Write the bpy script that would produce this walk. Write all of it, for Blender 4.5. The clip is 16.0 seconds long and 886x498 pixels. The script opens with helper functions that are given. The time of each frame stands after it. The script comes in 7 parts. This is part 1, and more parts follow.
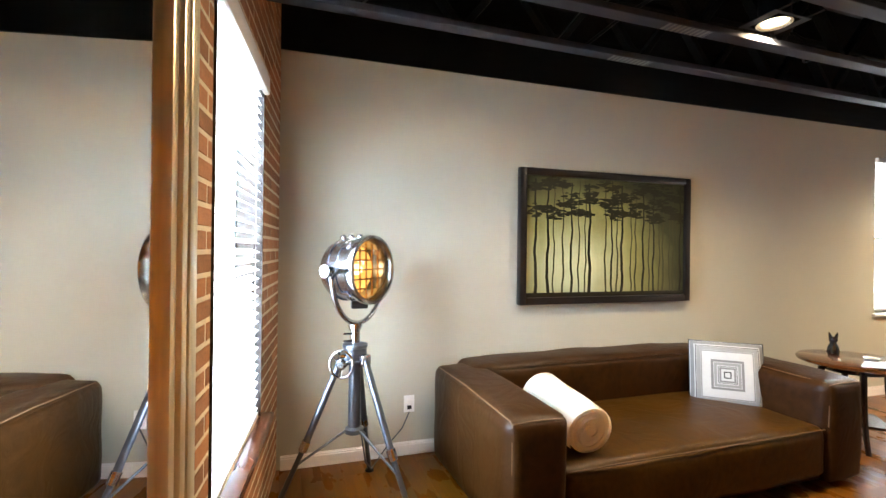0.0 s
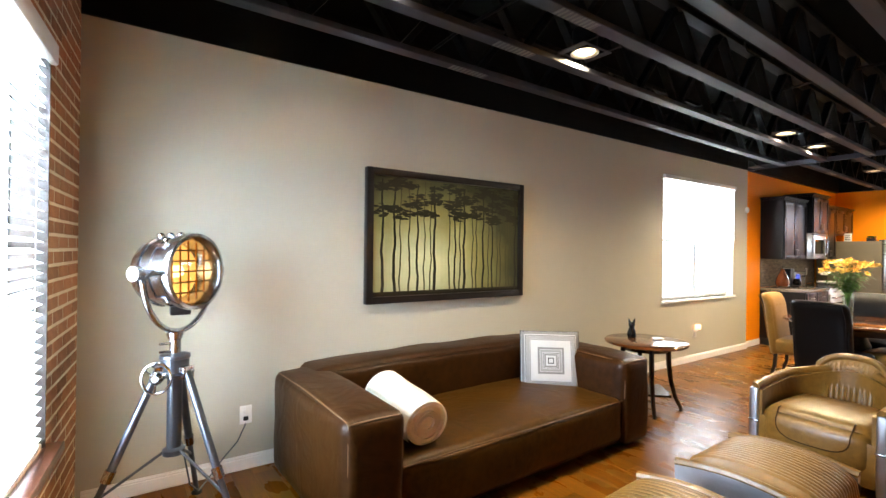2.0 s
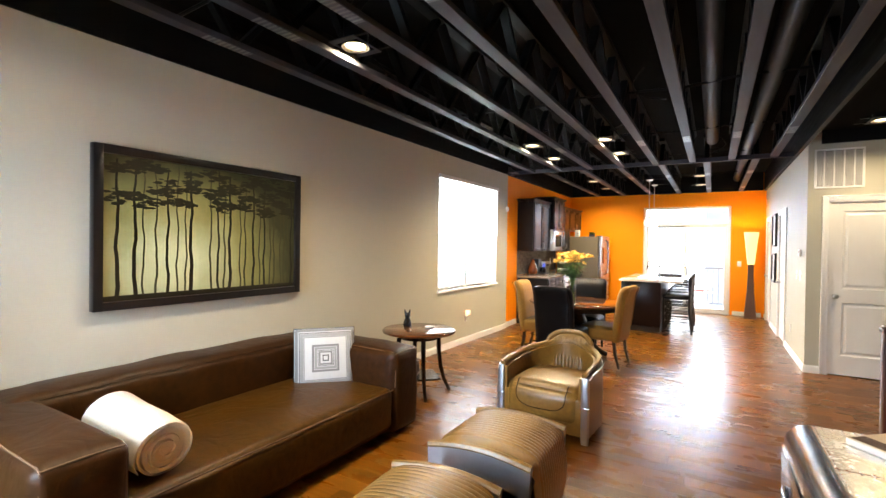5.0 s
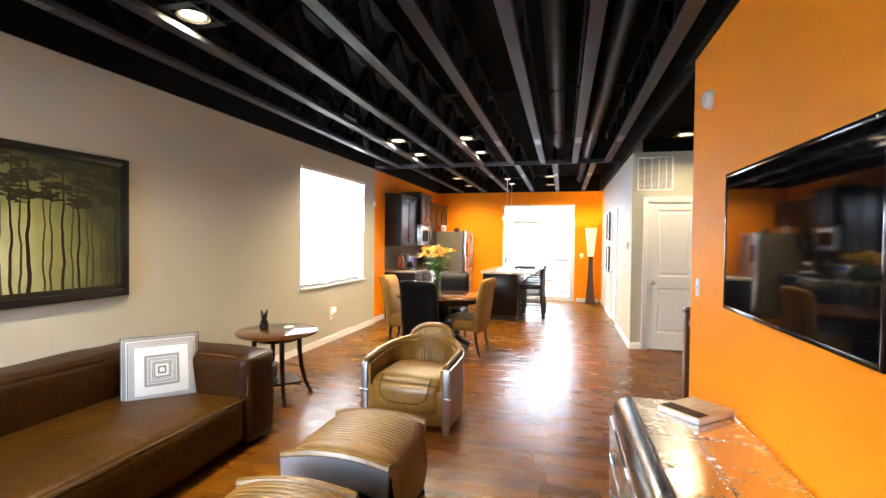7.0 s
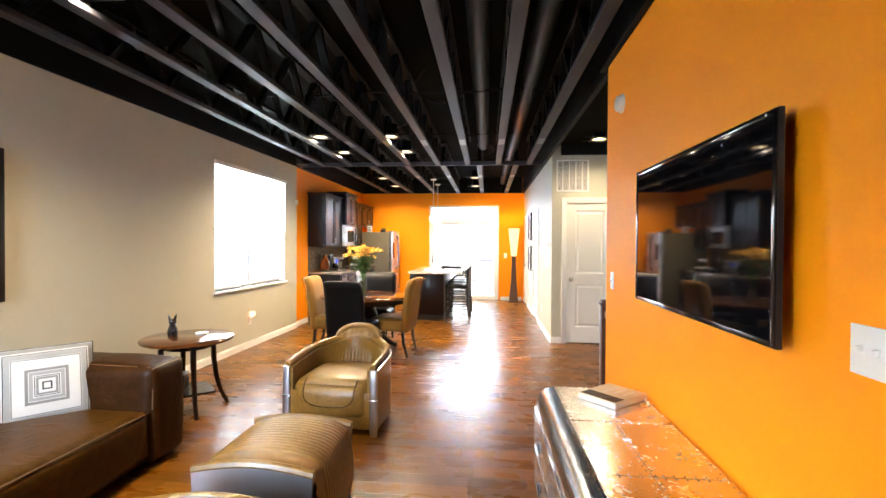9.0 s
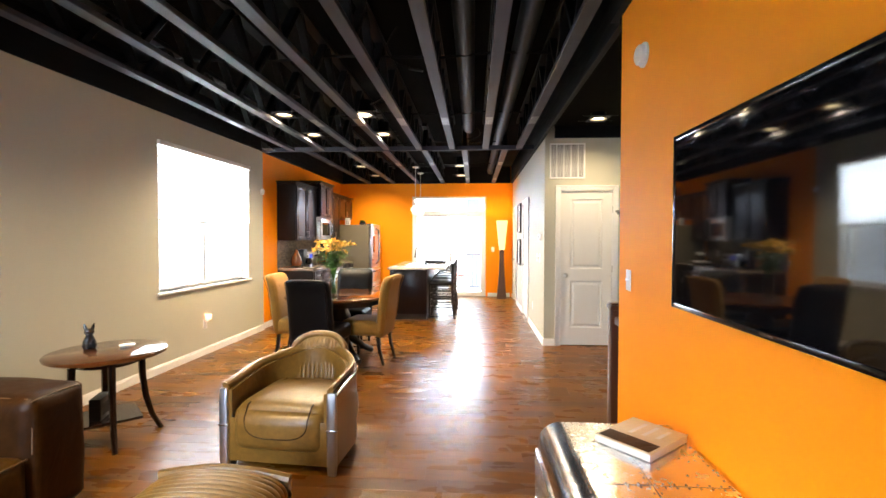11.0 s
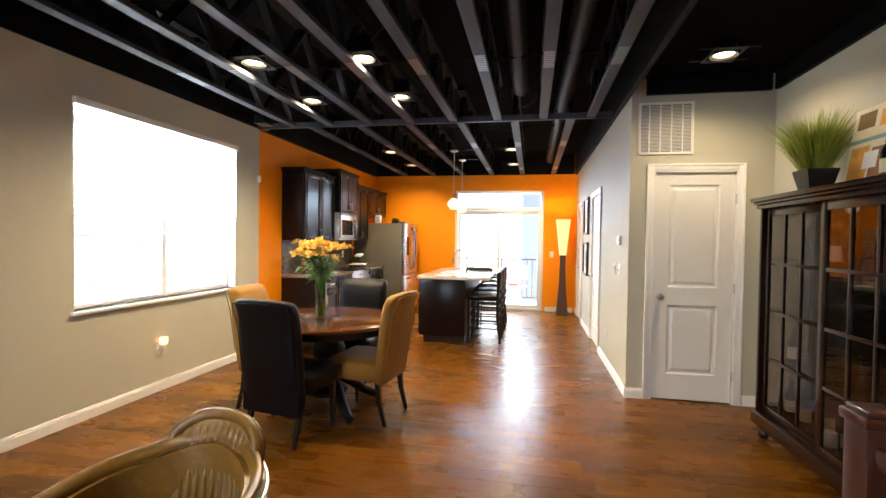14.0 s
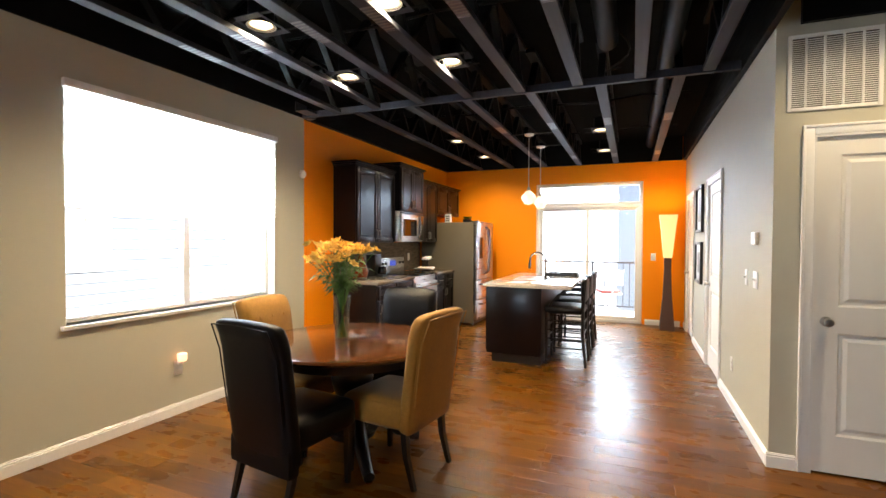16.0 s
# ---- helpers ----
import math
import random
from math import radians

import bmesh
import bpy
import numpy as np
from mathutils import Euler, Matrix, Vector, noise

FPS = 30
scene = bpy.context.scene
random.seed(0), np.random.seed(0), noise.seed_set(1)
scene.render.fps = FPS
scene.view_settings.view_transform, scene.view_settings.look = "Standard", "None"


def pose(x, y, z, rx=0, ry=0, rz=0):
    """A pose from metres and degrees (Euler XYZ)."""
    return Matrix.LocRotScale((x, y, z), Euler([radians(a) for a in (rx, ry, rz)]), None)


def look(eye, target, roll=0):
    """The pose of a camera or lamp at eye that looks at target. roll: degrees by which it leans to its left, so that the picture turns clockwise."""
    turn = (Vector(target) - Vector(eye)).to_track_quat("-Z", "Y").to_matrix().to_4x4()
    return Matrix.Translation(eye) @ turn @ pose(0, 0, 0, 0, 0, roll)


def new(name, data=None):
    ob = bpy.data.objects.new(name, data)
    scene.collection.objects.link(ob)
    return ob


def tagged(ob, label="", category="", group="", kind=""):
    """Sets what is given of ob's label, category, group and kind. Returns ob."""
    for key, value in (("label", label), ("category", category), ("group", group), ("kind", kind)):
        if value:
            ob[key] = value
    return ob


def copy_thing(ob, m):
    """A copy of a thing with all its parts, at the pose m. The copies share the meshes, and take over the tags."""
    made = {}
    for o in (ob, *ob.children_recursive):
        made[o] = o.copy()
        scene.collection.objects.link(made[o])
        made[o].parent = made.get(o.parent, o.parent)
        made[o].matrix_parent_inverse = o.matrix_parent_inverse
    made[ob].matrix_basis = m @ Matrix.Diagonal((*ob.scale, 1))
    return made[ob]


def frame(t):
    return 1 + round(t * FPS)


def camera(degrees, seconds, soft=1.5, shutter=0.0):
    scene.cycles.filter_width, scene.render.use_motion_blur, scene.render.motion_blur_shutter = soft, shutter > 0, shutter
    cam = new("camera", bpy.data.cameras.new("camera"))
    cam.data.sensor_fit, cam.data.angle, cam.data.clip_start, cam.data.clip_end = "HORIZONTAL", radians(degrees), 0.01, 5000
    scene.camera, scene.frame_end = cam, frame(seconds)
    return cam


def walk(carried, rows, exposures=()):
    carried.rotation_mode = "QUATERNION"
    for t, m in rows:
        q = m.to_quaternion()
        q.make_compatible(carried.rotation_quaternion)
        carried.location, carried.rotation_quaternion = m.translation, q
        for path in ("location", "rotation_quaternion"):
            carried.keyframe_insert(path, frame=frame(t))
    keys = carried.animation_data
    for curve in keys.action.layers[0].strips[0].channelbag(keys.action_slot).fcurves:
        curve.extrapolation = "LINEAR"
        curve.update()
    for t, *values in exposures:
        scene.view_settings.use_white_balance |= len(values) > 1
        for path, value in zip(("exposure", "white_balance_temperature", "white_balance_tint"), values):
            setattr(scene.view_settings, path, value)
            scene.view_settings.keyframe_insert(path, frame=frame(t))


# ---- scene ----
cam = camera(87.0, 16.0)
METRES, EYE, TILT, LEAN, TURN = 4.1, 1.5, 0.0, 0.0, -16.2
PATH = [
    (0, (1.355, 0.251, 1.442), (2.008, 2.142, 1.444), 0.7),
    (0.5, (1.378, 0.245, 1.432), (2.176, 2.079, 1.44), 0.8),
    (1, (1.41, 0.212, 1.453), (2.334, 1.986, 1.452), 0.9),
    (1.5, (1.435, 0.218, 1.465), (2.489, 1.918, 1.46), 1.0),
    (2, (1.467, 0.197, 1.447), (2.634, 1.821, 1.452), 0.7),
    (2.5, (1.497, 0.169, 1.477), (2.773, 1.709, 1.469), 0.5),
    (3, (1.524, 0.166, 1.481), (2.912, 1.606, 1.467), 0.2),
    (3.5, (1.561, 0.16, 1.494), (3.05, 1.495, 1.469), 0.1),
    (4, (1.594, 0.159, 1.48), (3.173, 1.385, 1.457), -0.0),
    (4.5, (1.624, 0.131, 1.484), (3.281, 1.251, 1.457), 0.5),
    (5, (1.653, 0.105, 1.476), (3.383, 1.107, 1.456), 0.8),
    (7.3, (1.745, 0.065, 1.479), (3.697, 0.502, 1.444), 0.6),
    (7.5, (1.745, 0.064, 1.474), (3.704, 0.466, 1.441), 0.6),
    (8, (1.752, 0.065, 1.466), (3.725, 0.389, 1.435), 0.4),
    (8.5, (1.763, 0.065, 1.46), (3.746, 0.319, 1.433), 0.2),
    (9, (1.778, 0.074, 1.443), (3.769, 0.262, 1.419), 0.3),
    (9.5, (1.832, 0.078, 1.431), (3.827, 0.224, 1.408), 0.4),
    (9.7, (1.893, 0.077, 1.43), (3.888, 0.213, 1.406), -0.0),
    (12, (3.023, 0.042, 1.419), (5.017, 0.188, 1.341), 0.4),
    (12.5, (3.326, 0.027, 1.411), (5.316, 0.224, 1.345), 0.4),
    (13, (3.627, 0.033, 1.408), (5.612, 0.272, 1.349), 0.7),
    (13.5, (3.918, 0.02, 1.414), (5.895, 0.321, 1.367), 0.9),
    (14, (4.222, 0.002, 1.42), (6.186, 0.375, 1.377), 0.8),
    (14.5, (4.498, -0.017, 1.415), (6.443, 0.443, 1.372), 0.9),
    (15, (4.763, -0.012, 1.417), (6.683, 0.547, 1.369), 0.9),
    (15.5, (5.003, -0.013, 1.41), (6.891, 0.644, 1.368), 0.7),
    (16, (5.233, -0.048, 1.411), (7.087, 0.7, 1.371), 0.3),
]
EXPOSURES = [(0, 2.95), (5, 2.95), (9, 3.2), (12.5, 2.80), (16, 2.42)]
walk(cam, [(t, look(eye, target, roll)) for t, eye, target, roll in PATH], EXPOSURES)

# ---- world and light ----
TO_SUN = Vector((-0.12, -0.78, 0.62)).normalized()
world = bpy.data.worlds.new("world")
scene.world = world
world.use_nodes = True
wn = world.node_tree
sky = wn.nodes.new("ShaderNodeTexSky")
sky.sky_type, sky.sun_disc = "NISHITA", False
sky.sun_elevation, sky.sun_rotation = math.asin(TO_SUN.z), math.atan2(TO_SUN.x, TO_SUN.y)
wn.links.new(sky.outputs[0], wn.nodes["Background"].inputs[0])
wn.nodes["Background"].inputs[1].default_value = 0.15
sun = new("sun", bpy.data.lights.new("sun", "SUN"))
sun.data.energy, sun.data.angle, sun.data.color = 3.0, radians(2), (1, 0.95, 0.88)
sun.matrix_world = look((0, 0, 0), -TO_SUN)
scene.view_settings.exposure = 3.0


def window_light(name, eye, target, w, h, power, color=(0.9, 0.95, 1.0)):
    l = new(name, bpy.data.lights.new(name, "AREA"))
    l.data.shape, l.data.size, l.data.size_y, l.data.energy, l.data.color = "RECTANGLE", w, h, power, color
    l.matrix_world = look(eye, target)
    return l


# ---- plan, in metres ----
CAN_W = 37.0                  # watts of a can light
WN, WS = 3.45, -0.80          # long walls, inner faces
XE, TOP = 13.77, 2.72         # far wall, height of the walls and of the truss bottoms
DECK = 3.12                   # underside of the deck over the trusses
TV_END = 5.32                 # where the wall with the television stops
CLOSET_X, HALL_Y = 8.69, -0.86
STAIR_Y = -1.95
FRONT = radians(6.5)          # the brick wall leans out of square by this
FX, FY = 1.335, 3.45          # its corner with the long wall


SKEW = radians(-1.15)         # the long wall closes in on the room by this towards the kitchen


def north(ob):
    """Turns what belongs to the long grey wall about its corner with the bricks."""
    turn = Matrix.Translation((1.335, WN, 0)) @ Matrix.Rotation(SKEW, 4, "Z") @ Matrix.Translation((-1.335, -WN, 0))
    ob.matrix_basis = turn @ ob.matrix_basis
    return ob


def front(s, out, z=0):
    """A place on the brick wall: s along it from the corner, out into the room."""
    return Vector((FX - s * math.sin(FRONT) + out * math.cos(FRONT), FY - s * math.cos(FRONT) - out * math.sin(FRONT), z))


window_light("window_sky_north", (8.06, WN + 0.07, 2.0), (8.0, 0, 1.4), 1.82, 0.74, 30, (0.78, 0.90, 1.0))
window_light("window_sky_front", tuple(front(1.16, -0.34, 1.44)), tuple(front(1.5, 3, 1.2)), 1.2, 2.0, 66, (0.62, 0.79, 1.0))
window_light("window_sky_slider", (15.3, 0.95, 2.9), (10.6, -0.5, 1.2), 3.0, 2.0, 100, (0.62, 0.80, 1.0))

# ---- materials ----
def mat(name, color, rough=0.6, metal=0.0, spec=0.45, var=0.0, scale=8.0, bump=0.0, bscale=120.0, stretch=None, coat=0.0, emit=None, power=0.0, island=False, rand=0.0, sheen=0.0, rvar=0.0, wrinkle=0.0):
    """A surface: colour with variation at two scales, roughness variation and fine relief."""
    m = bpy.data.materials.new(name)
    m.use_nodes = True
    t = m.node_tree
    n, l = t.nodes, t.links
    b = n["Principled BSDF"]
    b.inputs["Base Color"].default_value = (*color, 1)
    b.inputs["Roughness"].default_value = rough
    b.inputs["Metallic"].default_value = metal
    b.inputs["Specular IOR Level"].default_value = spec
    b.inputs["Coat Weight"].default_value = coat
    b.inputs["Coat Roughness"].default_value = 0.12
    b.inputs["Sheen Weight"].default_value = sheen
    co = n.new("ShaderNodeTexCoord")
    mp = n.new("ShaderNodeMapping")
    l.new(co.outputs["Object"], mp.inputs[0])
    if stretch:
        mp.inputs["Scale"].default_value = stretch
    if var or rand:
        a = n.new("ShaderNodeTexNoise")
        a.inputs["Scale"].default_value, a.inputs["Detail"].default_value = scale, 3
        c = n.new("ShaderNodeTexNoise")
        c.inputs["Scale"].default_value, c.inputs["Detail"].default_value = scale * 9, 4
        l.new(mp.outputs[0], a.inputs[0])
        l.new(mp.outputs[0], c.inputs[0])
        s = n.new("ShaderNodeMath")
        s.operation = "ADD"
        l.new(a.outputs[0], s.inputs[0])
        l.new(c.outputs[0], s.inputs[1])
        last = s
        if rand:
            o = n.new("ShaderNodeNewGeometry" if island else "ShaderNodeObjectInfo")
            k = n.new("ShaderNodeMath")
            k.operation = "MULTIPLY_ADD"
            k.inputs[1].default_value = rand
            l.new(o.outputs["Random Per Island" if island else "Random"], k.inputs[0])
            l.new(s.outputs[0], k.inputs[2])
            k2 = n.new("ShaderNodeMath")
            k2.operation = "SUBTRACT"
            k2.inputs[1].default_value = rand / 2
            l.new(k.outputs[0], k2.inputs[0])
            last = k2
        r = n.new("ShaderNodeMapRange")
        r.inputs[1].default_value, r.inputs[2].default_value = 0.6, 1.4
        r.inputs[3].default_value, r.inputs[4].default_value = 1 - var, 1 + var
        l.new(last.outputs[0], r.inputs[0])
        hsv = n.new("ShaderNodeHueSaturation")
        hsv.inputs["Color"].default_value = (*color, 1)
        l.new(r.outputs[0], hsv.inputs["Value"])
        l.new(hsv.outputs[0], b.inputs["Base Color"])
        if rvar:
            q = n.new("ShaderNodeMapRange")
            q.inputs[1].default_value, q.inputs[2].default_value = 0.7, 1.3
            q.inputs[3].default_value, q.inputs[4].default_value = max(0.02, rough - rvar), rough + rvar
            l.new(s.outputs[0], q.inputs[0])
            l.new(q.outputs[0], b.inputs["Roughness"])
    if bump:
        a = n.new("ShaderNodeTexNoise")
        a.inputs["Scale"].default_value, a.inputs["Detail"].default_value = bscale, 4
        l.new(mp.outputs[0], a.inputs[0])
        u = n.new("ShaderNodeBump")
        u.inputs["Strength"].default_value, u.inputs["Distance"].default_value = bump, 0.002
        l.new(a.outputs[0], u.inputs["Height"])
        if wrinkle:
            a2, u2, m2 = n.new("ShaderNodeTexNoise"), n.new("ShaderNodeBump"), n.new("ShaderNodeMath")
            a2.inputs["Scale"].default_value, a2.inputs["Detail"].default_value, a2.inputs["Distortion"].default_value = 3.2, 3, 1.8
            m2.operation = "ABSOLUTE"
            m3 = n.new("ShaderNodeMath")
            m3.operation = "SUBTRACT"
            m3.inputs[1].default_value = 0.5
            l.new(mp.outputs[0], a2.inputs[0])
            l.new(a2.outputs[0], m3.inputs[0])
            l.new(m3.outputs[0], m2.inputs[0])
            u2.inputs["Strength"].default_value, u2.inputs["Distance"].default_value = 0.6, wrinkle
            l.new(m2.outputs[0], u2.inputs["Height"])
            l.new(u2.outputs[0], u.inputs["Normal"])
        l.new(u.outputs[0], b.inputs["Normal"])
    if emit:
        b.inputs["Emission Color"].default_value = (*emit, 1)
        b.inputs["Emission Strength"].default_value = power
    return m


def plank_material(name, island):
    """Reddish brown boards: each its own tone, long grain, chatter marks of the scraper, worn gloss."""
    m = bpy.data.materials.new(name)
    m.use_nodes = True
    t = m.node_tree
    n, l = t.nodes, t.links
    b = n["Principled BSDF"]
    g = n.new("ShaderNodeNewGeometry")
    r = g.outputs["Random Per Island"] if island else n.new("ShaderNodeObjectInfo").outputs["Random"]
    off = n.new("ShaderNodeVectorMath")
    off.operation = "MULTIPLY_ADD"
    off.inputs[0].default_value = (1, 1, 1)
    comb = n.new("ShaderNodeCombineXYZ")
    k = n.new("ShaderNodeMath")
    k.operation = "MULTIPLY"
    k.inputs[1].default_value = 40
    l.new(r, k.inputs[0])
    l.new(k.outputs[0], comb.inputs[2])
    add = n.new("ShaderNodeVectorMath")
    l.new(g.outputs["Position"], add.inputs[0])
    l.new(comb.outputs[0], add.inputs[1])
    def tex(sx, sy, scale, detail=3):
        mp = n.new("ShaderNodeMapping")
        mp.inputs["Scale"].default_value = (sx, sy, 1)
        l.new(add.outputs[0], mp.inputs[0])
        q = n.new("ShaderNodeTexNoise")
        q.inputs["Scale"].default_value, q.inputs["Detail"].default_value = scale, detail
        l.new(mp.outputs[0], q.inputs[0])
        return q.outputs[0]
    ramp = n.new("ShaderNodeValToRGB")
    e = ramp.color_ramp.elements
    e[0].position, e[0].color = 0.05, (0.056, 0.0190, 0.0015, 1)
    e[1].position, e[1].color = 0.95, (0.190, 0.069, 0.0045, 1)
    mid = e.new(0.5)
    mid.color = (0.112, 0.0395, 0.0024, 1)
    mix = n.new("ShaderNodeMath")
    mix.operation = "MULTIPLY_ADD"
    mix.inputs[1].default_value = 0.75
    grain = tex(14, 1.0, 3.0, 5)
    l.new(grain, mix.inputs[0])
    k2 = n.new("ShaderNodeMath")
    k2.operation = "MULTIPLY_ADD"
    k2.inputs[1].default_value, k2.inputs[2].default_value = 0.50, -0.12
    l.new(r, k2.inputs[0])
    l.new(k2.outputs[0], mix.inputs[2])
    l.new(mix.outputs[0], ramp.inputs[0])
    l.new(ramp.outputs[0], b.inputs["Base Color"])
    rr = n.new("ShaderNodeMapRange")
    rr.inputs[3].default_value, rr.inputs[4].default_value = 0.22, 0.34
    l.new(tex(3, 1.5, 2.0), rr.inputs[0])
    l.new(rr.outputs[0], b.inputs["Roughness"])
    b.inputs["Specular IOR Level"].default_value = 0.16
    chat, fine = tex(45, 1.6, 1.0, 2), tex(300, 8, 1.0, 2)
    u1, u2 = n.new("ShaderNodeBump"), n.new("ShaderNodeBump")
    u1.inputs["Strength"].default_value, u1.inputs["Distance"].default_value = 0.22, 0.0026
    u2.inputs["Strength"].default_value, u2.inputs["Distance"].default_value = 0.15, 0.001
    l.new(chat, u1.inputs["Height"])
    l.new(fine, u2.inputs["Height"])
    l.new(u1.outputs[0], u2.inputs["Normal"])
    l.new(u2.outputs[0], b.inputs["Normal"])
    return m


def glass(name, tint=(1, 1, 1), rough=0.0, gloss=0.05):
    """Thin glass: mostly clear, with a mirror share that grows at grazing angles."""
    m = bpy.data.materials.new(name)
    m.use_nodes = True
    n, l = m.node_tree.nodes, m.node_tree.links
    tr, gl, mx, fr = (n.new("ShaderNode" + k) for k in ("BsdfTransparent", "BsdfGlossy", "MixShader", "LayerWeight"))
    tr.inputs[0].default_value = (*tint, 1)
    gl.inputs["Roughness"].default_value = rough
    fr.inputs[0].default_value = 0.5
    pw, ma = n.new("ShaderNodeMath"), n.new("ShaderNodeMath")
    pw.operation, ma.operation = "POWER", "MULTIPLY_ADD"
    pw.inputs[1].default_value, ma.inputs[1].default_value, ma.inputs[2].default_value = 4.0, 0.6, gloss
    l.new(fr.outputs["Facing"], pw.inputs[0])
    l.new(pw.outputs[0], ma.inputs[0])
    l.new(ma.outputs[0], mx.inputs[0])
    l.new(tr.outputs[0], mx.inputs[1])
    l.new(gl.outputs[0], mx.inputs[2])
    l.new(mx.outputs[0], n["Material Output"].inputs[0])
    return m


M_GREY = mat("grey wall paint", (0.463, 0.440, 0.345), 0.62, var=0.015, scale=0.8, bump=0.06, bscale=260)
M_ORANGE = mat("orange wall paint", (0.97, 0.295, 0.001), 0.6, spec=0.2, var=0.012, scale=0.8, bump=0.06, bscale=260)
M_WHITE = mat("white trim paint", (0.80, 0.78, 0.74), 0.35, var=0.03, scale=4, bump=0.04, bscale=90)
M_DOOR = mat("white door paint", (0.80, 0.77, 0.71), 0.38, var=0.02, scale=3, bump=0.06, bscale=200, stretch=(1, 1, 0.2))
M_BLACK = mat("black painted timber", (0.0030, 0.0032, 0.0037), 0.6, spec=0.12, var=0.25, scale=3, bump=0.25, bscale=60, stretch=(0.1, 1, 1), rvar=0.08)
# trusses are black; lit undersides get this greyer tone in the colour
M_CHORD = mat("black paint in lit charcoal tone", (0.034, 0.037, 0.048), 0.6, spec=0.2, var=0.2, scale=4, bump=0.3, bscale=60, stretch=(0.08, 1, 1))
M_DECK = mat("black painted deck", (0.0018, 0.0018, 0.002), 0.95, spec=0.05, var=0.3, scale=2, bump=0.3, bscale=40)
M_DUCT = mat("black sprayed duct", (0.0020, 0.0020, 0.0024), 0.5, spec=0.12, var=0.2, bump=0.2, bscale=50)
M_BRICK = mat("red brown brick", (0.33, 0.145, 0.058), 0.85, var=0.3, scale=14, bump=0.8, bscale=90, rand=0.7)
M_BRICK_REST = mat("red brown brick rest", (0.33, 0.145, 0.058), 0.85, var=0.3, scale=14, bump=0.8, bscale=90, rand=0.7, island=True)
M_MORTAR = mat("pale mortar", (0.70, 0.60, 0.42), 0.95, var=0.15, scale=20, bump=0.9, bscale=150)
M_PLANK, M_PLANK_REST = plank_material("hand scraped reddish wood", False), plank_material("hand scraped reddish wood rest", True)
M_SUBFLOOR = mat("dark subfloor", (0.03, 0.015, 0.01), 0.6)
M_LEATHER = mat("brown waxed leather", (0.027, 0.0092, 0.0013), 0.42, spec=0.14, var=0.5, scale=2.2, bump=0.35, bscale=170, rvar=0.05, wrinkle=0.014)
M_SEAT_LEATHER = mat("olive brown worn leather", (0.046, 0.0195, 0.0018), 0.40, spec=0.16, var=0.6, scale=3.0, bump=0.35, bscale=170, rvar=0.05, wrinkle=0.014)
M_STITCH = mat("tan piping", (0.10, 0.05, 0.02), 0.5, var=0.1)
M_TAN = mat("tan antiqued leather", (0.150, 0.079, 0.015), 0.34, var=0.34, scale=4, bump=0.3, bscale=150, rvar=0.03, wrinkle=0.012)
M_ALUPLATE = mat("dulled aluminium sheet", (0.50, 0.51, 0.54), 0.36, metal=1, var=0.06, scale=8, bump=0.1, bscale=90)
M_STEEL = mat("polished aluminium", (0.46, 0.48, 0.52), 0.20, metal=1, var=0.06, scale=10, rvar=0.05, bump=0.05, bscale=30)
M_ALU = mat("brushed riveted aluminium", (0.70, 0.68, 0.66), 0.20, metal=1, var=0.08, scale=6, rvar=0.08, bump=0.1, bscale=8)
M_BRUSHED = mat("brushed stainless steel", (0.55, 0.53, 0.50), 0.3, metal=1, var=0.05, scale=4, stretch=(1, 1, 8), rvar=0.05)
M_FRIDGE_SIDE = mat("olive grey enamel", (0.17, 0.145, 0.095), 0.45, var=0.04, bump=0.05)
M_ESPRESSO = mat("espresso stained wood", (0.0050, 0.0026, 0.0026), 0.28, spec=0.25, var=0.35, scale=3, stretch=(2, 2, 0.3), bump=0.1, bscale=40, coat=0.05)
M_DARKWOOD = mat("dark brown wood", (0.015, 0.0062, 0.0032), 0.25, var=0.35, scale=4, stretch=(1, 1, 0.4), bump=0.12, bscale=50, coat=0.2)
M_TABLETOP = mat("glossy red brown table veneer", (0.085, 0.030, 0.009), 0.12, var=0.3, scale=2.5, stretch=(0.5, 4, 1), coat=0.6)
M_BLACKWOOD = mat("black lacquered wood", (0.008, 0.007, 0.007), 0.3, var=0.2, bump=0.05)
M_BLACKLEATHER = mat("black bonded leather", (0.0035, 0.0032, 0.0038), 0.40, spec=0.16, var=0.2, bump=0.25, bscale=220)
M_SUEDE = mat("mustard tan velvet", (0.27, 0.128, 0.012), 0.8, var=0.15, scale=6, bump=0.3, bscale=300, sheen=0.08)
M_GRANITE = mat("speckled granite", (0.19, 0.155, 0.12), 0.2, var=0.8, scale=60, coat=0.15)
M_TILE = mat("glass mosaic tile", (0.17, 0.135, 0.10), 0.16, var=0.3, scale=30, rand=0.9, island=True)
M_SCREEN = mat("black glass", (0.004, 0.004, 0.005), 0.045, spec=0.6)
M_BEZEL = mat("gloss black plastic", (0.005, 0.005, 0.006), 0.12)
M_PLASTIC = mat("white plastic", (0.78, 0.76, 0.72), 0.35)
M_TOWEL = mat("cream knitted fabric", (0.88, 0.83, 0.73), 0.95, var=0.05, scale=20, bump=1.0, bscale=350, sheen=0.3)
M_CUSHION = mat("white woven cotton", (0.50, 0.50, 0.50), 0.9, var=0.05, bump=0.6, bscale=500)
M_CUSHION_GREY = mat("grey woven cotton", (0.19, 0.188, 0.185), 0.9, var=0.08, bump=0.6, bscale=500)
M_CUSHION_DARK = mat("charcoal woven cotton", (0.035, 0.033, 0.033), 0.9, bump=0.6, bscale=500)
M_VINYL = mat("white vinyl frame", (0.86, 0.86, 0.85), 0.4)
M_GLASS = glass("window glass")
M_CABGLASS = glass("cabinet glass", (0.68, 0.66, 0.63), gloss=0.04)
